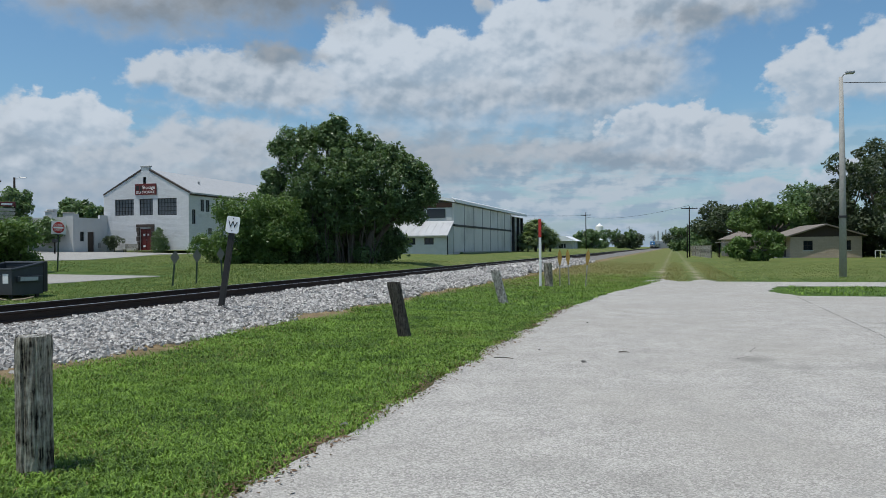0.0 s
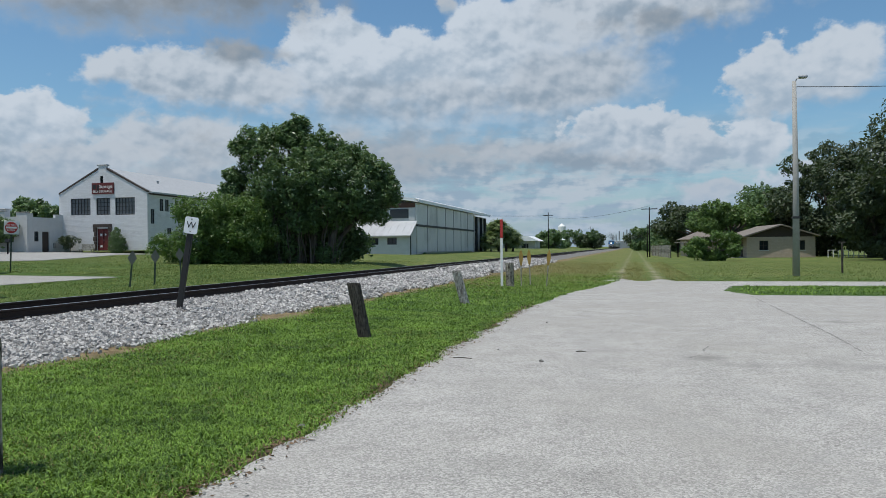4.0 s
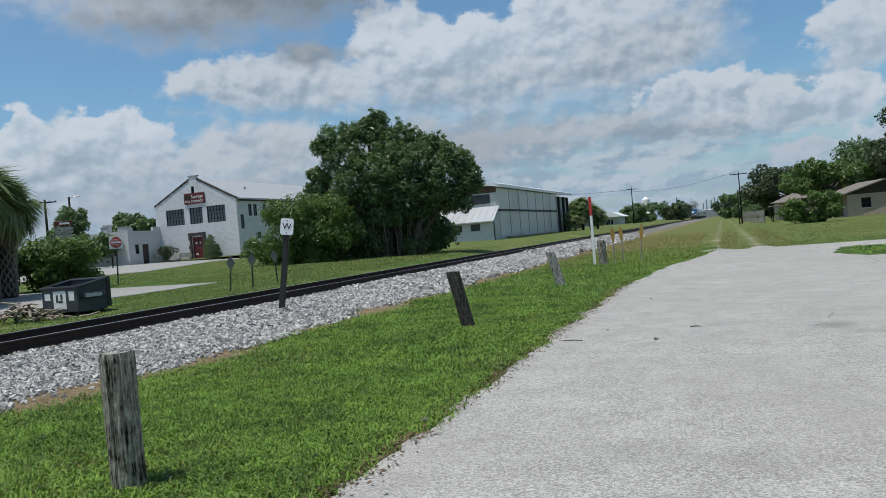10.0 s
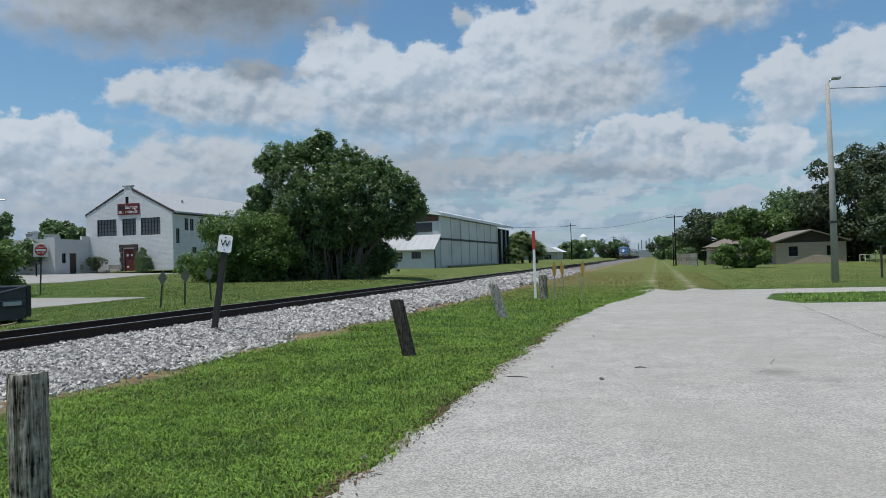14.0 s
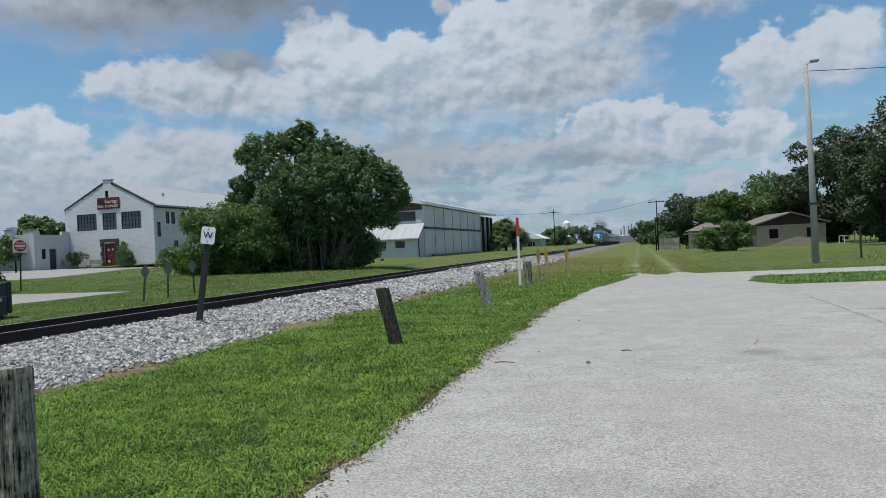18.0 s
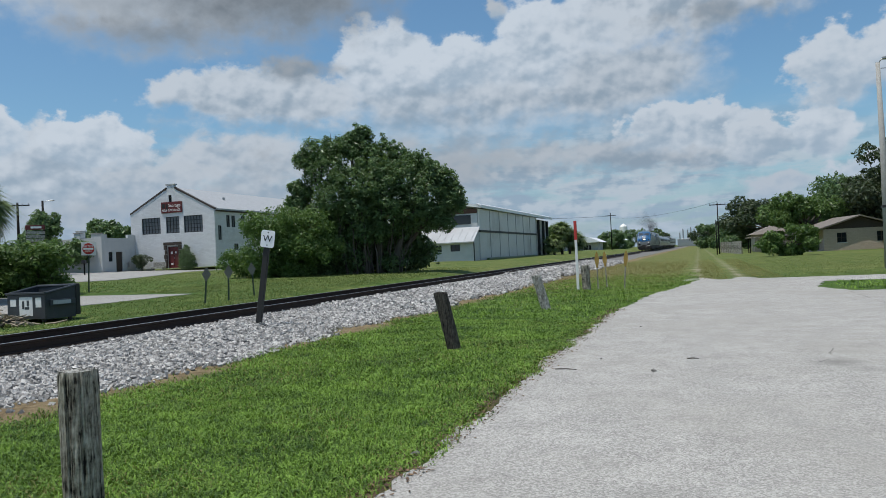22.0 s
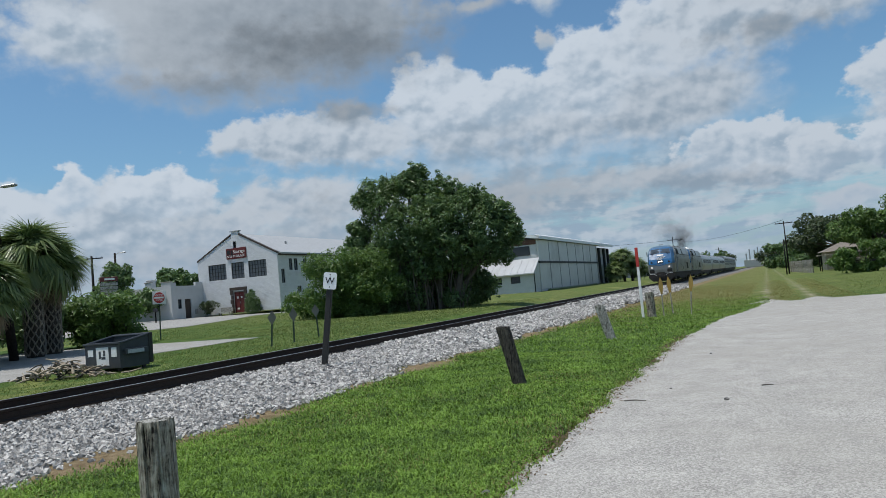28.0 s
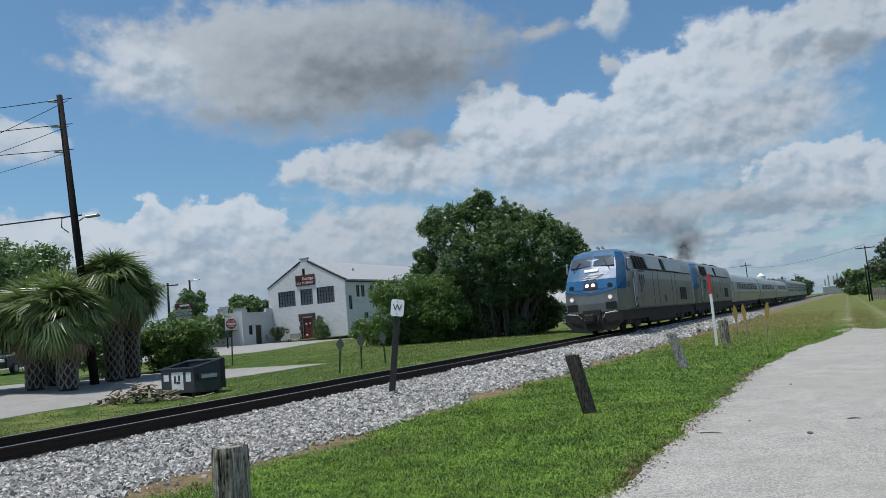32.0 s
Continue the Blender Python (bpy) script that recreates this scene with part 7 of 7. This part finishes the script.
def smoke():
    """Diesel exhaust: soft dark wisps, thick above the stack and thin behind."""
    m = bpy.data.materials.new("exhaust_smoke")
    m.use_nodes = True
    n = Nodes(m.node_tree)
    thick = n.add("ShaderNodeAttribute")
    thick.attribute_name = "wisp_fade"
    p = n.add("ShaderNodeTexCoord").outputs["Object"]
    k = n.math("MULTIPLY", thick.outputs["Fac"], n.ramp(n.noise(p, 1.6, 5.0, 0.6), 0.25, 0.7, 0.35, 1.0))
    d = n.add("ShaderNodeBsdfDiffuse", {"Color": (0.14, 0.13, 0.13, 1)})
    t = n.add("ShaderNodeBsdfTransparent")
    x = n.add("ShaderNodeMixShader", {0: k, 1: t.outputs[0], 2: d.outputs[0]})
    n.add("ShaderNodeOutputMaterial", {0: x.outputs[0]})
    ob = base("exhaust_smoke", pose(0, 0, 0), "dark diesel smoke rising from the locomotive's stack", "smoke", "train")
    rng = random.Random(8)
    wisps = [(0.0, 0.2, 4.9, 0.8, 0.9), (0.1, 0.6, 5.7, 1.2, 0.95), (0.3, 1.4, 6.7, 1.5, 0.6), (0.9, 0.0, 5.6, 1.2, 0.4), (-0.6, -2.4, 6.9, 1.7, 0.3), (-1.0, -5.0, 7.2, 2.0, 0.24), (0.3, 5.0, 7.6, 2.2, 0.18), (-1.6, -8.0, 7.4, 2.4, 0.14)]
    for cx, cy, cz, r, dens in wisps:
        c = Vector((cx, cy, cz))
        axis = Vector((0.3 + rng.uniform(-0.2, 0.2), -1, rng.uniform(-0.15, 0.1))).normalized()
        u = axis.orthogonal().normalized()
        w = axis.cross(u)
        v, f, q = [c], [], [dens]
        seg = 20
        for ring, fade in ((0.45, 0.7), (0.8, 0.25), (1.1, 0.0)):
            for i in range(seg):
                a = 2 * math.pi * i / seg
                rr = r * ring * (1 + 0.16 * math.sin(3 * a + cz * 3) + rng.uniform(-0.06, 0.06))
                v.append(c + (u * math.cos(a) + w * math.sin(a)) * rr + axis * (0.25 * r * (1 - ring * ring)))
                q.append(dens * fade)
        f += [(0, 1 + i, 1 + (i + 1) % seg) for i in range(seg)]
        for k2 in range(2):
            o = 1 + k2 * seg
            f += [(o + i, o + seg + i, o + seg + (i + 1) % seg, o + (i + 1) % seg) for i in range(seg)]
        puff = soup("wisp", v, f, m, ob, "soft wisp of dark smoke", True)
        at = puff.data.attributes.new("wisp_fade", "FLOAT", "POINT")
        at.data.foreach_set("value", q)
    return ob


TRAIN = []
loco = locomotive("locomotive", "silver diesel locomotive with blue nose and lit headlights")
TRAIN.append((loco, 0.0))
second = copy_thing(loco, pose(0, 0, 0))
second["label"] = "second silver diesel locomotive coupled behind the first"
for k in list(second.children):
    if k.name.split(".")[0] in ("headlight", "ditch_lens"):
        bpy.data.objects.remove(k)
TRAIN.append((second, 21.0))
flat_coach = coach("coach", "silver round-sided passenger coach with dark window band")
TRAIN.append((flat_coach, 42.2))
for i in (1, 2):
    TRAIN.append((copy_thing(flat_coach, pose(0, 0, 0)), 42.2 + 26.0 * i))
tall = coach("sleeping_car", "tall silver sleeping car with two rows of windows", False)
TRAIN.append((tall, 42.2 + 78.0))
for i in (1, 2):
    TRAIN.append((copy_thing(tall, pose(0, 0, 0)), 42.2 + 78.0 + 26.0 * i))
TRAIN.append((smoke(), 26.0))


# ---- distance ----
def far_depot(m, w, h, label):
    """A low pale packing shed with open bays under a wide roof."""
    ob = base("packing_shed", m, label, "shed", "distant sheds")
    part("hall", boxes(((-w, 0, 0), (w, 12, h)), bevel=0.05), M_STUCCO, ob)
    bm = bmesh.new()
    prism(bm, [(-w - 1.4, h - 0.1), (w + 1.2, h - 0.1), (w * 0.5, h + 1.3), (-w * 0.6, h + 1.3)], -1.8, 13)
    part("roof", bm, M_METALROOF, ob, "pale metal roof")
    k = max(2, int(w / 1.3))
    for i in range(k):
        x = -w + 0.5 + i * (2 * w - 1) / k
        part("bay_opening", boxes(((x, -0.06, 0.6), (x + (2 * w - 1) / k * 0.6, 0.1, h * 0.7))), M_GLASS, ob, "dark open bay")
    for i in range(4):
        x = -w - 0.9 + i * (2 * w + 1.6) / 3
        part("canopy_post", boxes(((x, -1.6, 0), (x + 0.15, -1.45, h))), M_STEEL, ob)
    return ob


def water_tower():
    ob = base("water_tower", pose(-41.5, 462, 0.8), "white round water tower above distant trees", "water tower")
    part("shaft", tubed([(0, 0, -0.5), (0, 0, 9.5)], [0.9, 0.8], 16), M_STUCCO, ob, smooth=True)
    part("tank", tubed([(0, 0, 8.8), (0, 0, 9.6), (0, 0, 9.8), (0, 0, 13.2), (0, 0, 13.4), (0, 0, 15.0)], [0.8, 2.0, 2.3, 2.3, 2.1, 0.2], 20), M_WHITE, ob)
    for k in range(6):
        a = k * math.pi / 3
        part("leg", tubed([(math.cos(a) * 2.2, math.sin(a) * 2.2, -0.5), (math.cos(a) * 1.9, math.sin(a) * 1.9, 10.5)], 0.15, 6), M_STEEL, ob)
    return ob


far_depot(pose(-38.5, 198, 0.9), 5.0, 3.0, "distant white packing shed with pale roof")
far_depot(pose(-29.5, 208, 0.9), 3.6, 2.6, "distant low white shed beside the railway")
far_depot(pose(-27.5, 262, 0.9), 3.0, 3.4, "far grey-white shed near the trees")
water_tower()
utility_pole(pose(-20.3, 190, 0.9, 0, 0, 5), 9.3, (8.6,), "wooden utility pole beside the railway", False, 0.13)
utility_pole(pose(-17.5, 330, 0.8, 0, 0, 5), 9.5, (8.8,), "distant wooden utility pole")
utility_pole(pose(2.4, 123, 0.0, 0, 0, -5), 7.7, (7.4,), "wooden utility pole with crossarm by the fence", False, 0.11)
utility_pole(pose(2.0, 119, 0.0, 0, 0, -5), 5.0, (), "short wooden pole by the fence", False, 0.09)
cable([(-20.3, 190, 9.4), (-60, 130, 10)], 0.03, "thin dark overhead wire between poles", 0.8)
cable([(2.4, 123, 7.9), (-20.3, 190, 9.0)], 0.02, "thin dark overhead wire between poles", 0.9)
for x, y, w, h, sd, leaf in ((-24.5, 236, 4, 6.2, 51, M_LEAF), (-20, 300, 8, 7.5, 52, M_LEAF), (-15.5, 300, 4, 6, 53, M_LEAF3), (-50, 260, 12, 8, 54, M_LEAF), (-45, 150, 6, 7, 55, M_LEAF), (3.5, 260, 5, 8, 56, M_LEAF), (5, 330, 9, 9, 57, M_LEAF3)):
    tree("tree", pose(x, y, 0.5), blob_crown(sd, 12, w, 4, 0.6, h, h * 0.18, h * 0.32), [((0, 0), (0.2, 0, h * 0.5), 0.3)], 4500, 0.06 * h, leaf, M_BARK, "distant dark green tree near the railway", "tree", "distant trees", seed=sd)


def far_palm(m, h, sd):
    ob = base("cabbage_palm", m, "palm beside the warehouse end", "palm tree", "palms by the warehouse")
    rng = random.Random(sd)
    part("trunk", tubed([(0, 0, -0.3), (0, 0, h)], [0.22, 0.2], 8), M_PALMTRUNK, ob)
    for i in range(26):
        o = mesh_object("frond", FANS[i % 3], None, ob)
        o.matrix_local = Matrix.Translation((0, 0, h)) @ pose(0, 0, 0, 0, 0, i * 137.5) @ pose(0, 0, 0, 0, -(75 - 120 * i / 26), 0) @ Matrix.Diagonal((1.3, 1.3, 1.3, 1))


for x, y, h, sd in ((-21.3, 124, 3.6, 1), (-20.4, 126, 2.6, 2), (-22.3, 122.5, 1.6, 3), (-19.6, 128, 1.8, 4)):
    far_palm(pose(x, y, 0.95), h, sd)


def board_fence():
    ob = base("fence", pose(4.9, 112, 0), "grey weathered board fence along the trail", "fence")
    rng = random.Random(2)
    data = bpy.data.meshes.new("board")
    bm = boxes(((-0.012, -0.16, 0), (0.012, 0.16, 1.75)), bevel=0.004)
    bm.to_mesh(data)
    bm.free()
    data.materials.append(M_LICHEN)
    for k in range(90):
        o = mesh_object("board", data, None, ob)
        o.matrix_local = pose(-0.02 * k + rng.uniform(-0.02, 0.02), k * 0.36, rng.uniform(-0.08, 0.03), rng.uniform(-2, 2), 0, 0)
    for k in range(12):
        part("fence_post", boxes(((0.04 - 0.06 * k * 3, k * 2.9, 0), (0.16 - 0.06 * k * 3, k * 2.9 + 0.12, 1.8))), M_POST, ob)
    return ob


board_fence()


def pergola():
    ob = base("carport", pose(6.3, 117, 0), "low open timber carport by the fence", "carport")
    for x in (0, 3.2):
        for y in (0, 4):
            part("post", boxes(((x, y, 0), (x + 0.14, y + 0.14, 2.1))), M_POLE, ob)
    part("roof", boxes(((-0.3, -0.3, 2.1), (3.7, 4.5, 2.25)), bevel=0.02), M_POST, ob)


pergola()


def works():
    """Low plant with stacks far down the line."""
    ob = base("factory", pose(-2.0, 640, 0.5), "far grey industrial plant with stacks", "factory")
    part("shed", boxes(((-14, 0, 0), (16, 20, 6)), bevel=0.2), M_STEEL, ob)
    part("shed", boxes(((6, -5, 0), (26, 15, 8)), bevel=0.2), M_STEEL, ob)
    for x, h in ((-12, 11), (-9.5, 14), (-6, 13), (-3.5, 15), (-1, 13.5), (3, 15.5), (6.5, 14), (10, 12)):
        part("stack", tubed([(x, 2, 0), (x, 2, h)], [0.6, 0.45], 10), M_STEEL, ob)
    return ob


works()
# ---- lawn-side things ----
ob = base("wheel_stop", pose(10.2, 29.6, 0.012, 0, 0, 4), "pale concrete parking wheel stop", "wheel stop")
bm = bmesh.new()
prism(bm, [(-0.14, 0), (0.14, 0), (0.11, 0.13), (-0.11, 0.13)], -1.1, 1.1)
part("block", bm, M_LANE, ob).matrix_local = pose(0, 0, 0, 0, 0, 90)
ob = base("fence_post", pose(11.6, 48.2, 0), "thin dark post standing alone on the lawn", "post")
part("shaft", boxes(((-0.05, -0.05, -0.2), (0.05, 0.05, 1.75)), bevel=0.01), M_DARKPOST, ob)
part("crosspiece", boxes(((-0.18, -0.03, 1.72), (0.18, 0.03, 1.8))), M_DARKPOST, ob)
ob = base("carport_rail", pose(24.2, 108, 0), "pale low railing beside the bungalow", "railing")
for k in range(8):
    part("baluster", boxes(((k * 0.6, 0, 0), (k * 0.6 + 0.08, 0.08, 0.9))), M_WHITE, ob)
part("top_rail", boxes(((0, 0.01, 0.9), (4.3, 0.07, 0.98))), M_WHITE, ob)
for x, y, s in ((-1.2, 10.8, 0.036), (-2.0, 11.9, 0.024), (-2.85, 6.4, 0.04), (-1.75, 16.5, 0.025)):
    bm = bmesh.new()
    bmesh.ops.create_icosphere(bm, subdivisions=2, radius=s)
    rng = random.Random(int(x * 100))
    for v in bm.verts:
        v.co *= rng.uniform(0.7, 1.15)
        v.co.z = v.co.z * 0.6
    o = part("pebble", bm, M_BED)
    o.location = (x, y, 0.012 + s * 0.4)
    tagged(o, "dark loose stone lying on the road", "stone", "loose stones on the road")
for x, y, a, L in ((-0.72, 11.9, 4, 0.16), (-2.35, 10.9, -8, 0.3)):
    o = part("stick", tubed([(-L / 2, 0, 0.01), (0, 0.012, 0.016), (L / 2, -0.01, 0.01)], [0.008, 0.009, 0.005], 6), M_BARK)
    o.matrix_world = pose(x, y, 0.014, 0, 0, a)
    tagged(o, "short dry twig lying on the road", "twig", "twigs on the road")


# ---- ballast stones ----
def stone_shape(seed, s=1.0):
    rng = np.random.default_rng(seed)
    v = np.array([(-1, -1, -1), (1, -1, -1), (1, 1, -1), (-1, 1, -1), (-0.7, -0.7, 1), (0.7, -0.8, 1), (0.8, 0.7, 1), (-0.8, 0.7, 1)], float) * 0.5
    v += rng.normal(scale=0.13, size=v.shape)
    return v * s


CUBE = np.array([(0, 3, 2, 1), (4, 5, 6, 7), (0, 1, 5, 4), (1, 2, 6, 5), (2, 3, 7, 6), (3, 0, 4, 7)])


def turn_matrices(rng, n):
    q = rng.normal(size=(n, 4))
    q /= np.linalg.norm(q, axis=1)[:, None]
    w, x, y, z = q.T
    return np.stack([1 - 2 * (y * y + z * z), 2 * (x * y - z * w), 2 * (x * z + y * w), 2 * (x * y + z * w), 1 - 2 * (x * x + z * z), 2 * (y * z - x * w),
                     2 * (x * z - y * w), 2 * (y * z + x * w), 1 - 2 * (x * x + y * y)], -1).reshape(n, 3, 3)


def slope_z(x, y):
    top = rail_z(y) - 0.24
    if x < -10.3:
        return top
    edge = land_z(-7.6, y) - 0.03
    return edge + 0.012 + (top - edge) * float(np.interp(x, [-10.3, -9.5, -8.5, -7.6], [1.0, 0.66, 0.3, 0.0]))


def scatter_stones(x0, x1, y0, y1, per, size, seed, parent=None):
    rng = np.random.default_rng(seed)
    n = int((x1 - x0) * (y1 - y0) * per)
    x = rng.uniform(x0, x1, n)
    y = rng.uniform(y0, y1, n)
    keep = x + rng.normal(scale=0.13, size=n) + 0.25 * rng.random(n) ** 4 < -7.66 + 0.2 * np.sin(y * 0.7) + 0.16 * np.sin(y * 2.3 + 1) if x1 > -8 else np.ones(n, bool)
    x, y = x[keep], y[keep]
    n = len(x)
    z = np.array([slope_z(a, b) for a, b in zip(x, y)])
    s = size * (0.55 + 0.9 * rng.random(n) ** 1.6)
    shapes = np.stack([stone_shape(k) for k in range(12)])
    v = shapes[rng.integers(0, 12, n)] * np.array([1.15, 0.9, 0.7]) * s[:, None, None]
    v = np.einsum("nij,nkj->nki", turn_matrices(rng, n), v) + np.stack([x, y, z + s * rng.uniform(0.3, 0.75, n)], -1)[:, None, :]
    f = (CUBE[None] + (np.arange(n) * 8)[:, None, None]).reshape(-1, 4)
    ob = soup("ballast_stones", v.reshape(-1, 3), f, M_STONE)
    return tagged(ob, "loose angular grey and white ballast stones", "ballast", kind="stuff")


scatter_stones(-10.9, -7.3, 4.0, 12.0, 1900, 0.041, 1)
scatter_stones(-10.9, -7.3, 12.0, 20.0, 1100, 0.05, 6)
scatter_stones(-10.9, -7.3, 20.0, 42.0, 380, 0.075, 2)
scatter_stones(-10.9, -7.3, 42.0, 80.0, 100, 0.115, 3)


def loose_stones():
    """The stones nearest the road, one by one."""
    bed = bpy.data.objects["ballast_bed"]
    rng = random.Random(77)
    kinds = []
    for k in range(8):
        data = bpy.data.meshes.new("stone")
        data.from_pydata((stone_shape(40 + k) * np.array([1.15, 0.95, 0.7])).tolist(), [], CUBE.tolist())
        data.materials.append(M_STONE)
        kinds.append(data)
    for k in range(290):
        x, y = rng.uniform(-9.2, -7.5), rng.uniform(6.0, 14.0)
        s = rng.uniform(0.035, 0.075)
        o = mesh_object("stone", rng.choice(kinds), None, bed)
        o.matrix_local = pose(x, y, slope_z(x, y) + s * 0.42, rng.uniform(0, 360), rng.uniform(0, 360), rng.uniform(0, 360)) @ Matrix.Diagonal((s, s, s, 1))


loose_stones()


def hose():
    """A dark cable lying over the stones."""
    ob = part("ground_cable", tubed([(-9.6, 15.0, 0.36), (-9.0, 14.6, 0.3), (-8.4, 14.9, 0.24), (-7.8, 14.7, 0.2)], 0.02, 6), M_UNDERDARK)
    tagged(ob, "black cable lying over the ballast", "cable")
    ob = part("ground_cable", tubed([(-8.9, 12.6, 0.3), (-8.4, 12.4, 0.26), (-8.0, 12.9, 0.23), (-7.6, 13.0, 0.2)], 0.02, 6), M_UNDERDARK)
    tagged(ob, "black cable lying over the ballast", "cable")


hose()


# ---- grass ----
def grass(x0, x1, y0, y1, count, h, w, seed, name="grass", edge=None, material=None, zfun=land_z, label="short mown green grass blades"):
    rng = np.random.default_rng(seed)
    x = rng.uniform(x0, x1, count)
    y = y0 + (y1 - y0) * rng.random(count)
    if edge is not None:
        k = edge(x, y, rng)
        x, y = x[k], y[k]
    n = len(x)
    z = np.array([zfun(a, b) for a, b in zip(x, y)]) - 0.005
    patch = np.array([noise.noise(Vector((a * 0.8, b * 0.8, 3.0))) for a, b in zip(x, y)])
    hh = h * (0.45 + 0.9 * rng.random(n)) * (1 + 0.55 * patch)
    a = rng.uniform(0, 2 * math.pi, n)
    d = np.stack([np.cos(a), np.sin(a), np.zeros(n)], -1)
    t = np.stack([-np.sin(a), np.cos(a), np.zeros(n)], -1)
    lean = (0.3 + 1.2 * rng.random(n))[:, None]
    p = np.stack([x, y, z], -1)
    ww = (w * (0.6 + 0.8 * rng.random(n)))[:, None]
    up = np.array([0, 0, 1.0])
    mid = p + d * lean * hh[:, None] * 0.4 + up * hh[:, None] * 0.62
    tip = p + d * lean * hh[:, None] * 1.1 + up * hh[:, None] * (1.0 - 0.25 * lean)
    v = np.stack([p - t * ww, p + t * ww, mid + t * ww * 0.7, tip, mid - t * ww * 0.7], 1).reshape(-1, 3)
    i = np.arange(n) * 5
    f = np.concatenate([np.stack([i, i + 1, i + 2, i + 4], -1)]).tolist() + np.stack([i + 4, i + 2, i + 3], -1).tolist()
    ob = soup(name, v, f, material or M_BLADE)
    return tagged(ob, label, "grass", kind="stuff")


def verge_edge(x, y, rng):
    return (x < -2.78 + rng.normal(scale=0.07, size=len(x)) + 0.1 * np.sin(y * 3.1) * np.sin(y * 1.3)) & (x > -7.15 + 0.26 * np.sin(y * 0.9) + 0.2 * np.sin(y * 2.1) + rng.normal(scale=0.24, size=len(x)))


def patchy(x, y, rng, cut):
    k = np.array([noise.fractal(Vector((a * 0.55, b * 0.55, 7.0)), 1.0, 2.0, 4) for a, b in zip(x, y)])
    return k + rng.normal(scale=0.18, size=len(x)) > cut


def dry_verge(x, y, rng):
    near = (x > -3.15 + rng.normal(scale=0.15, size=len(x))) | (x < -6.6)
    return verge_edge(x, y, rng) & (patchy(x, y, rng, 0.25) | (near & (rng.random(len(x)) < 0.6)))


grass(-7.6, -2.6, 3.2, 9.0, 105000, 0.05, 0.0066, 1, edge=verge_edge)
grass(-7.6, -2.6, 9.0, 18.0, 85000, 0.052, 0.0085, 2, edge=verge_edge)
grass(-7.6, -2.55, 3.2, 18.0, 42000, 0.045, 0.006, 11, material=M_DRYBLADE, edge=dry_verge, label="dry straw-coloured grass blades in the lawn")
grass(-7.6, -0.6, 18.0, 48.0, 64000, 0.06, 0.011, 3, edge=lambda x, y, r: (x < np.array([ROAD_LEFT(b) for b in y]) + np.where(y > 37, 9.0, 0.0) + r.normal(scale=0.07, size=len(x))) & (x > -7.2 + r.normal(scale=0.2, size=len(x))) & (r.random(len(x)) > (y - 30 + 2.6 * np.clip(-4.6 - x, 0, 3)) / 18))
grass(-8.0, 3.0, 22.0, 85.0, 60000, 0.045, 0.013, 8, material=M_DRYBLADE, label="dry olive grass between railway and trail",
      edge=lambda x, y, r: (np.abs(np.abs(x - 0.05) - 1.1) > 0.5 + r.normal(scale=0.15, size=len(x))) & ((x < np.array([ROAD_LEFT(b) for b in y])) | (y > 37.3)) & (r.random(len(x)) < (88 - y) / 30) & (r.random(len(x)) < (y - 18) / 20))
grass(-24, -15.0, 8.0, 56.0, 80000, 0.055, 0.012, 4, material=M_LAWN, edge=lambda x, y, r: (r.random(len(x)) < (60 - y) / 22) & ((x > np.where(y < 22.5, -21.6, -21.6 + 0.3 * (y - 22.5))) | (y > 28)))
grass(-42, -21, 24.0, 60.0, 36000, 0.055, 0.018, 14, material=M_LAWN, edge=lambda x, y, r: (y > 28.0 + r.normal(scale=0.2, size=len(x))) & (x > np.interp(y, [28, 35, 38.6, 41, 45, 52, 60], [-33, -39.5, -37, -35.9, -37.1, -40.2, -43])) & (r.random(len(x)) < (66 - y) / 24))
grass(3.5, 40, 27.0, 33.0, 16000, 0.075, 0.014, 5, edge=lambda x, y, r: (x > 3.6 + 0.2 * np.abs(y - 29.5)) & (y > 26.9))
grass(2.5, 40, 36.8, 85.0, 70000, 0.05, 0.016, 6, material=M_LAWN, edge=lambda x, y, r: r.random(len(x)) < (90 - y) / 40)


def litter():
    """Dead leaves and root crumbs along the edge of the paving."""
    rng = np.random.default_rng(31)
    n = 2600
    y = 3.2 + 18 * rng.random(n) ** 1.3
    x = np.array([ROAD_LEFT(b) for b in y]) + rng.normal(scale=0.11, size=n) - 0.02
    a = rng.uniform(0, 2 * math.pi, n)
    s = (0.012 + 0.02 * rng.random(n))[:, None]
    d = np.stack([np.cos(a), np.sin(a), rng.normal(scale=0.25, size=n)], -1)
    t = np.stack([-np.sin(a), np.cos(a), rng.normal(scale=0.25, size=n)], -1)
    p = np.stack([x, y, np.full(n, 0.024)], -1)
    v = np.stack([p - d * s, p - t * s * 0.45, p + d * s, p + t * s * 0.45], 1).reshape(-1, 3)
    ob = soup("leaf_litter", v, np.arange(n * 4).reshape(-1, 4), M_LITTER)
    tagged(ob, "brown dead leaves along the road edge", "leaf litter", kind="stuff")


M_LITTER = leafy("dead_leaf_litter", (0.04, 0.022, 0.014), (0.22, 0.14, 0.08), 0.8, 0.05)
litter()



def motions():
    """The train comes up the line at a steady pace."""
    times = [0.0, 0.1, 0.3, 1.0] + [2.0 * k for k in range(1, 16)] + [31.0, 31.7, 31.9, 32.0]
    for ob, back in TRAIN:
        walk(ob, [(t, pose(TRACK_X, 38.0 + 13.75 * (32.0 - t) + back, rail_z(38.0 + 13.75 * (32.0 - t) + back) + 0.003)) for t in times])


motions()
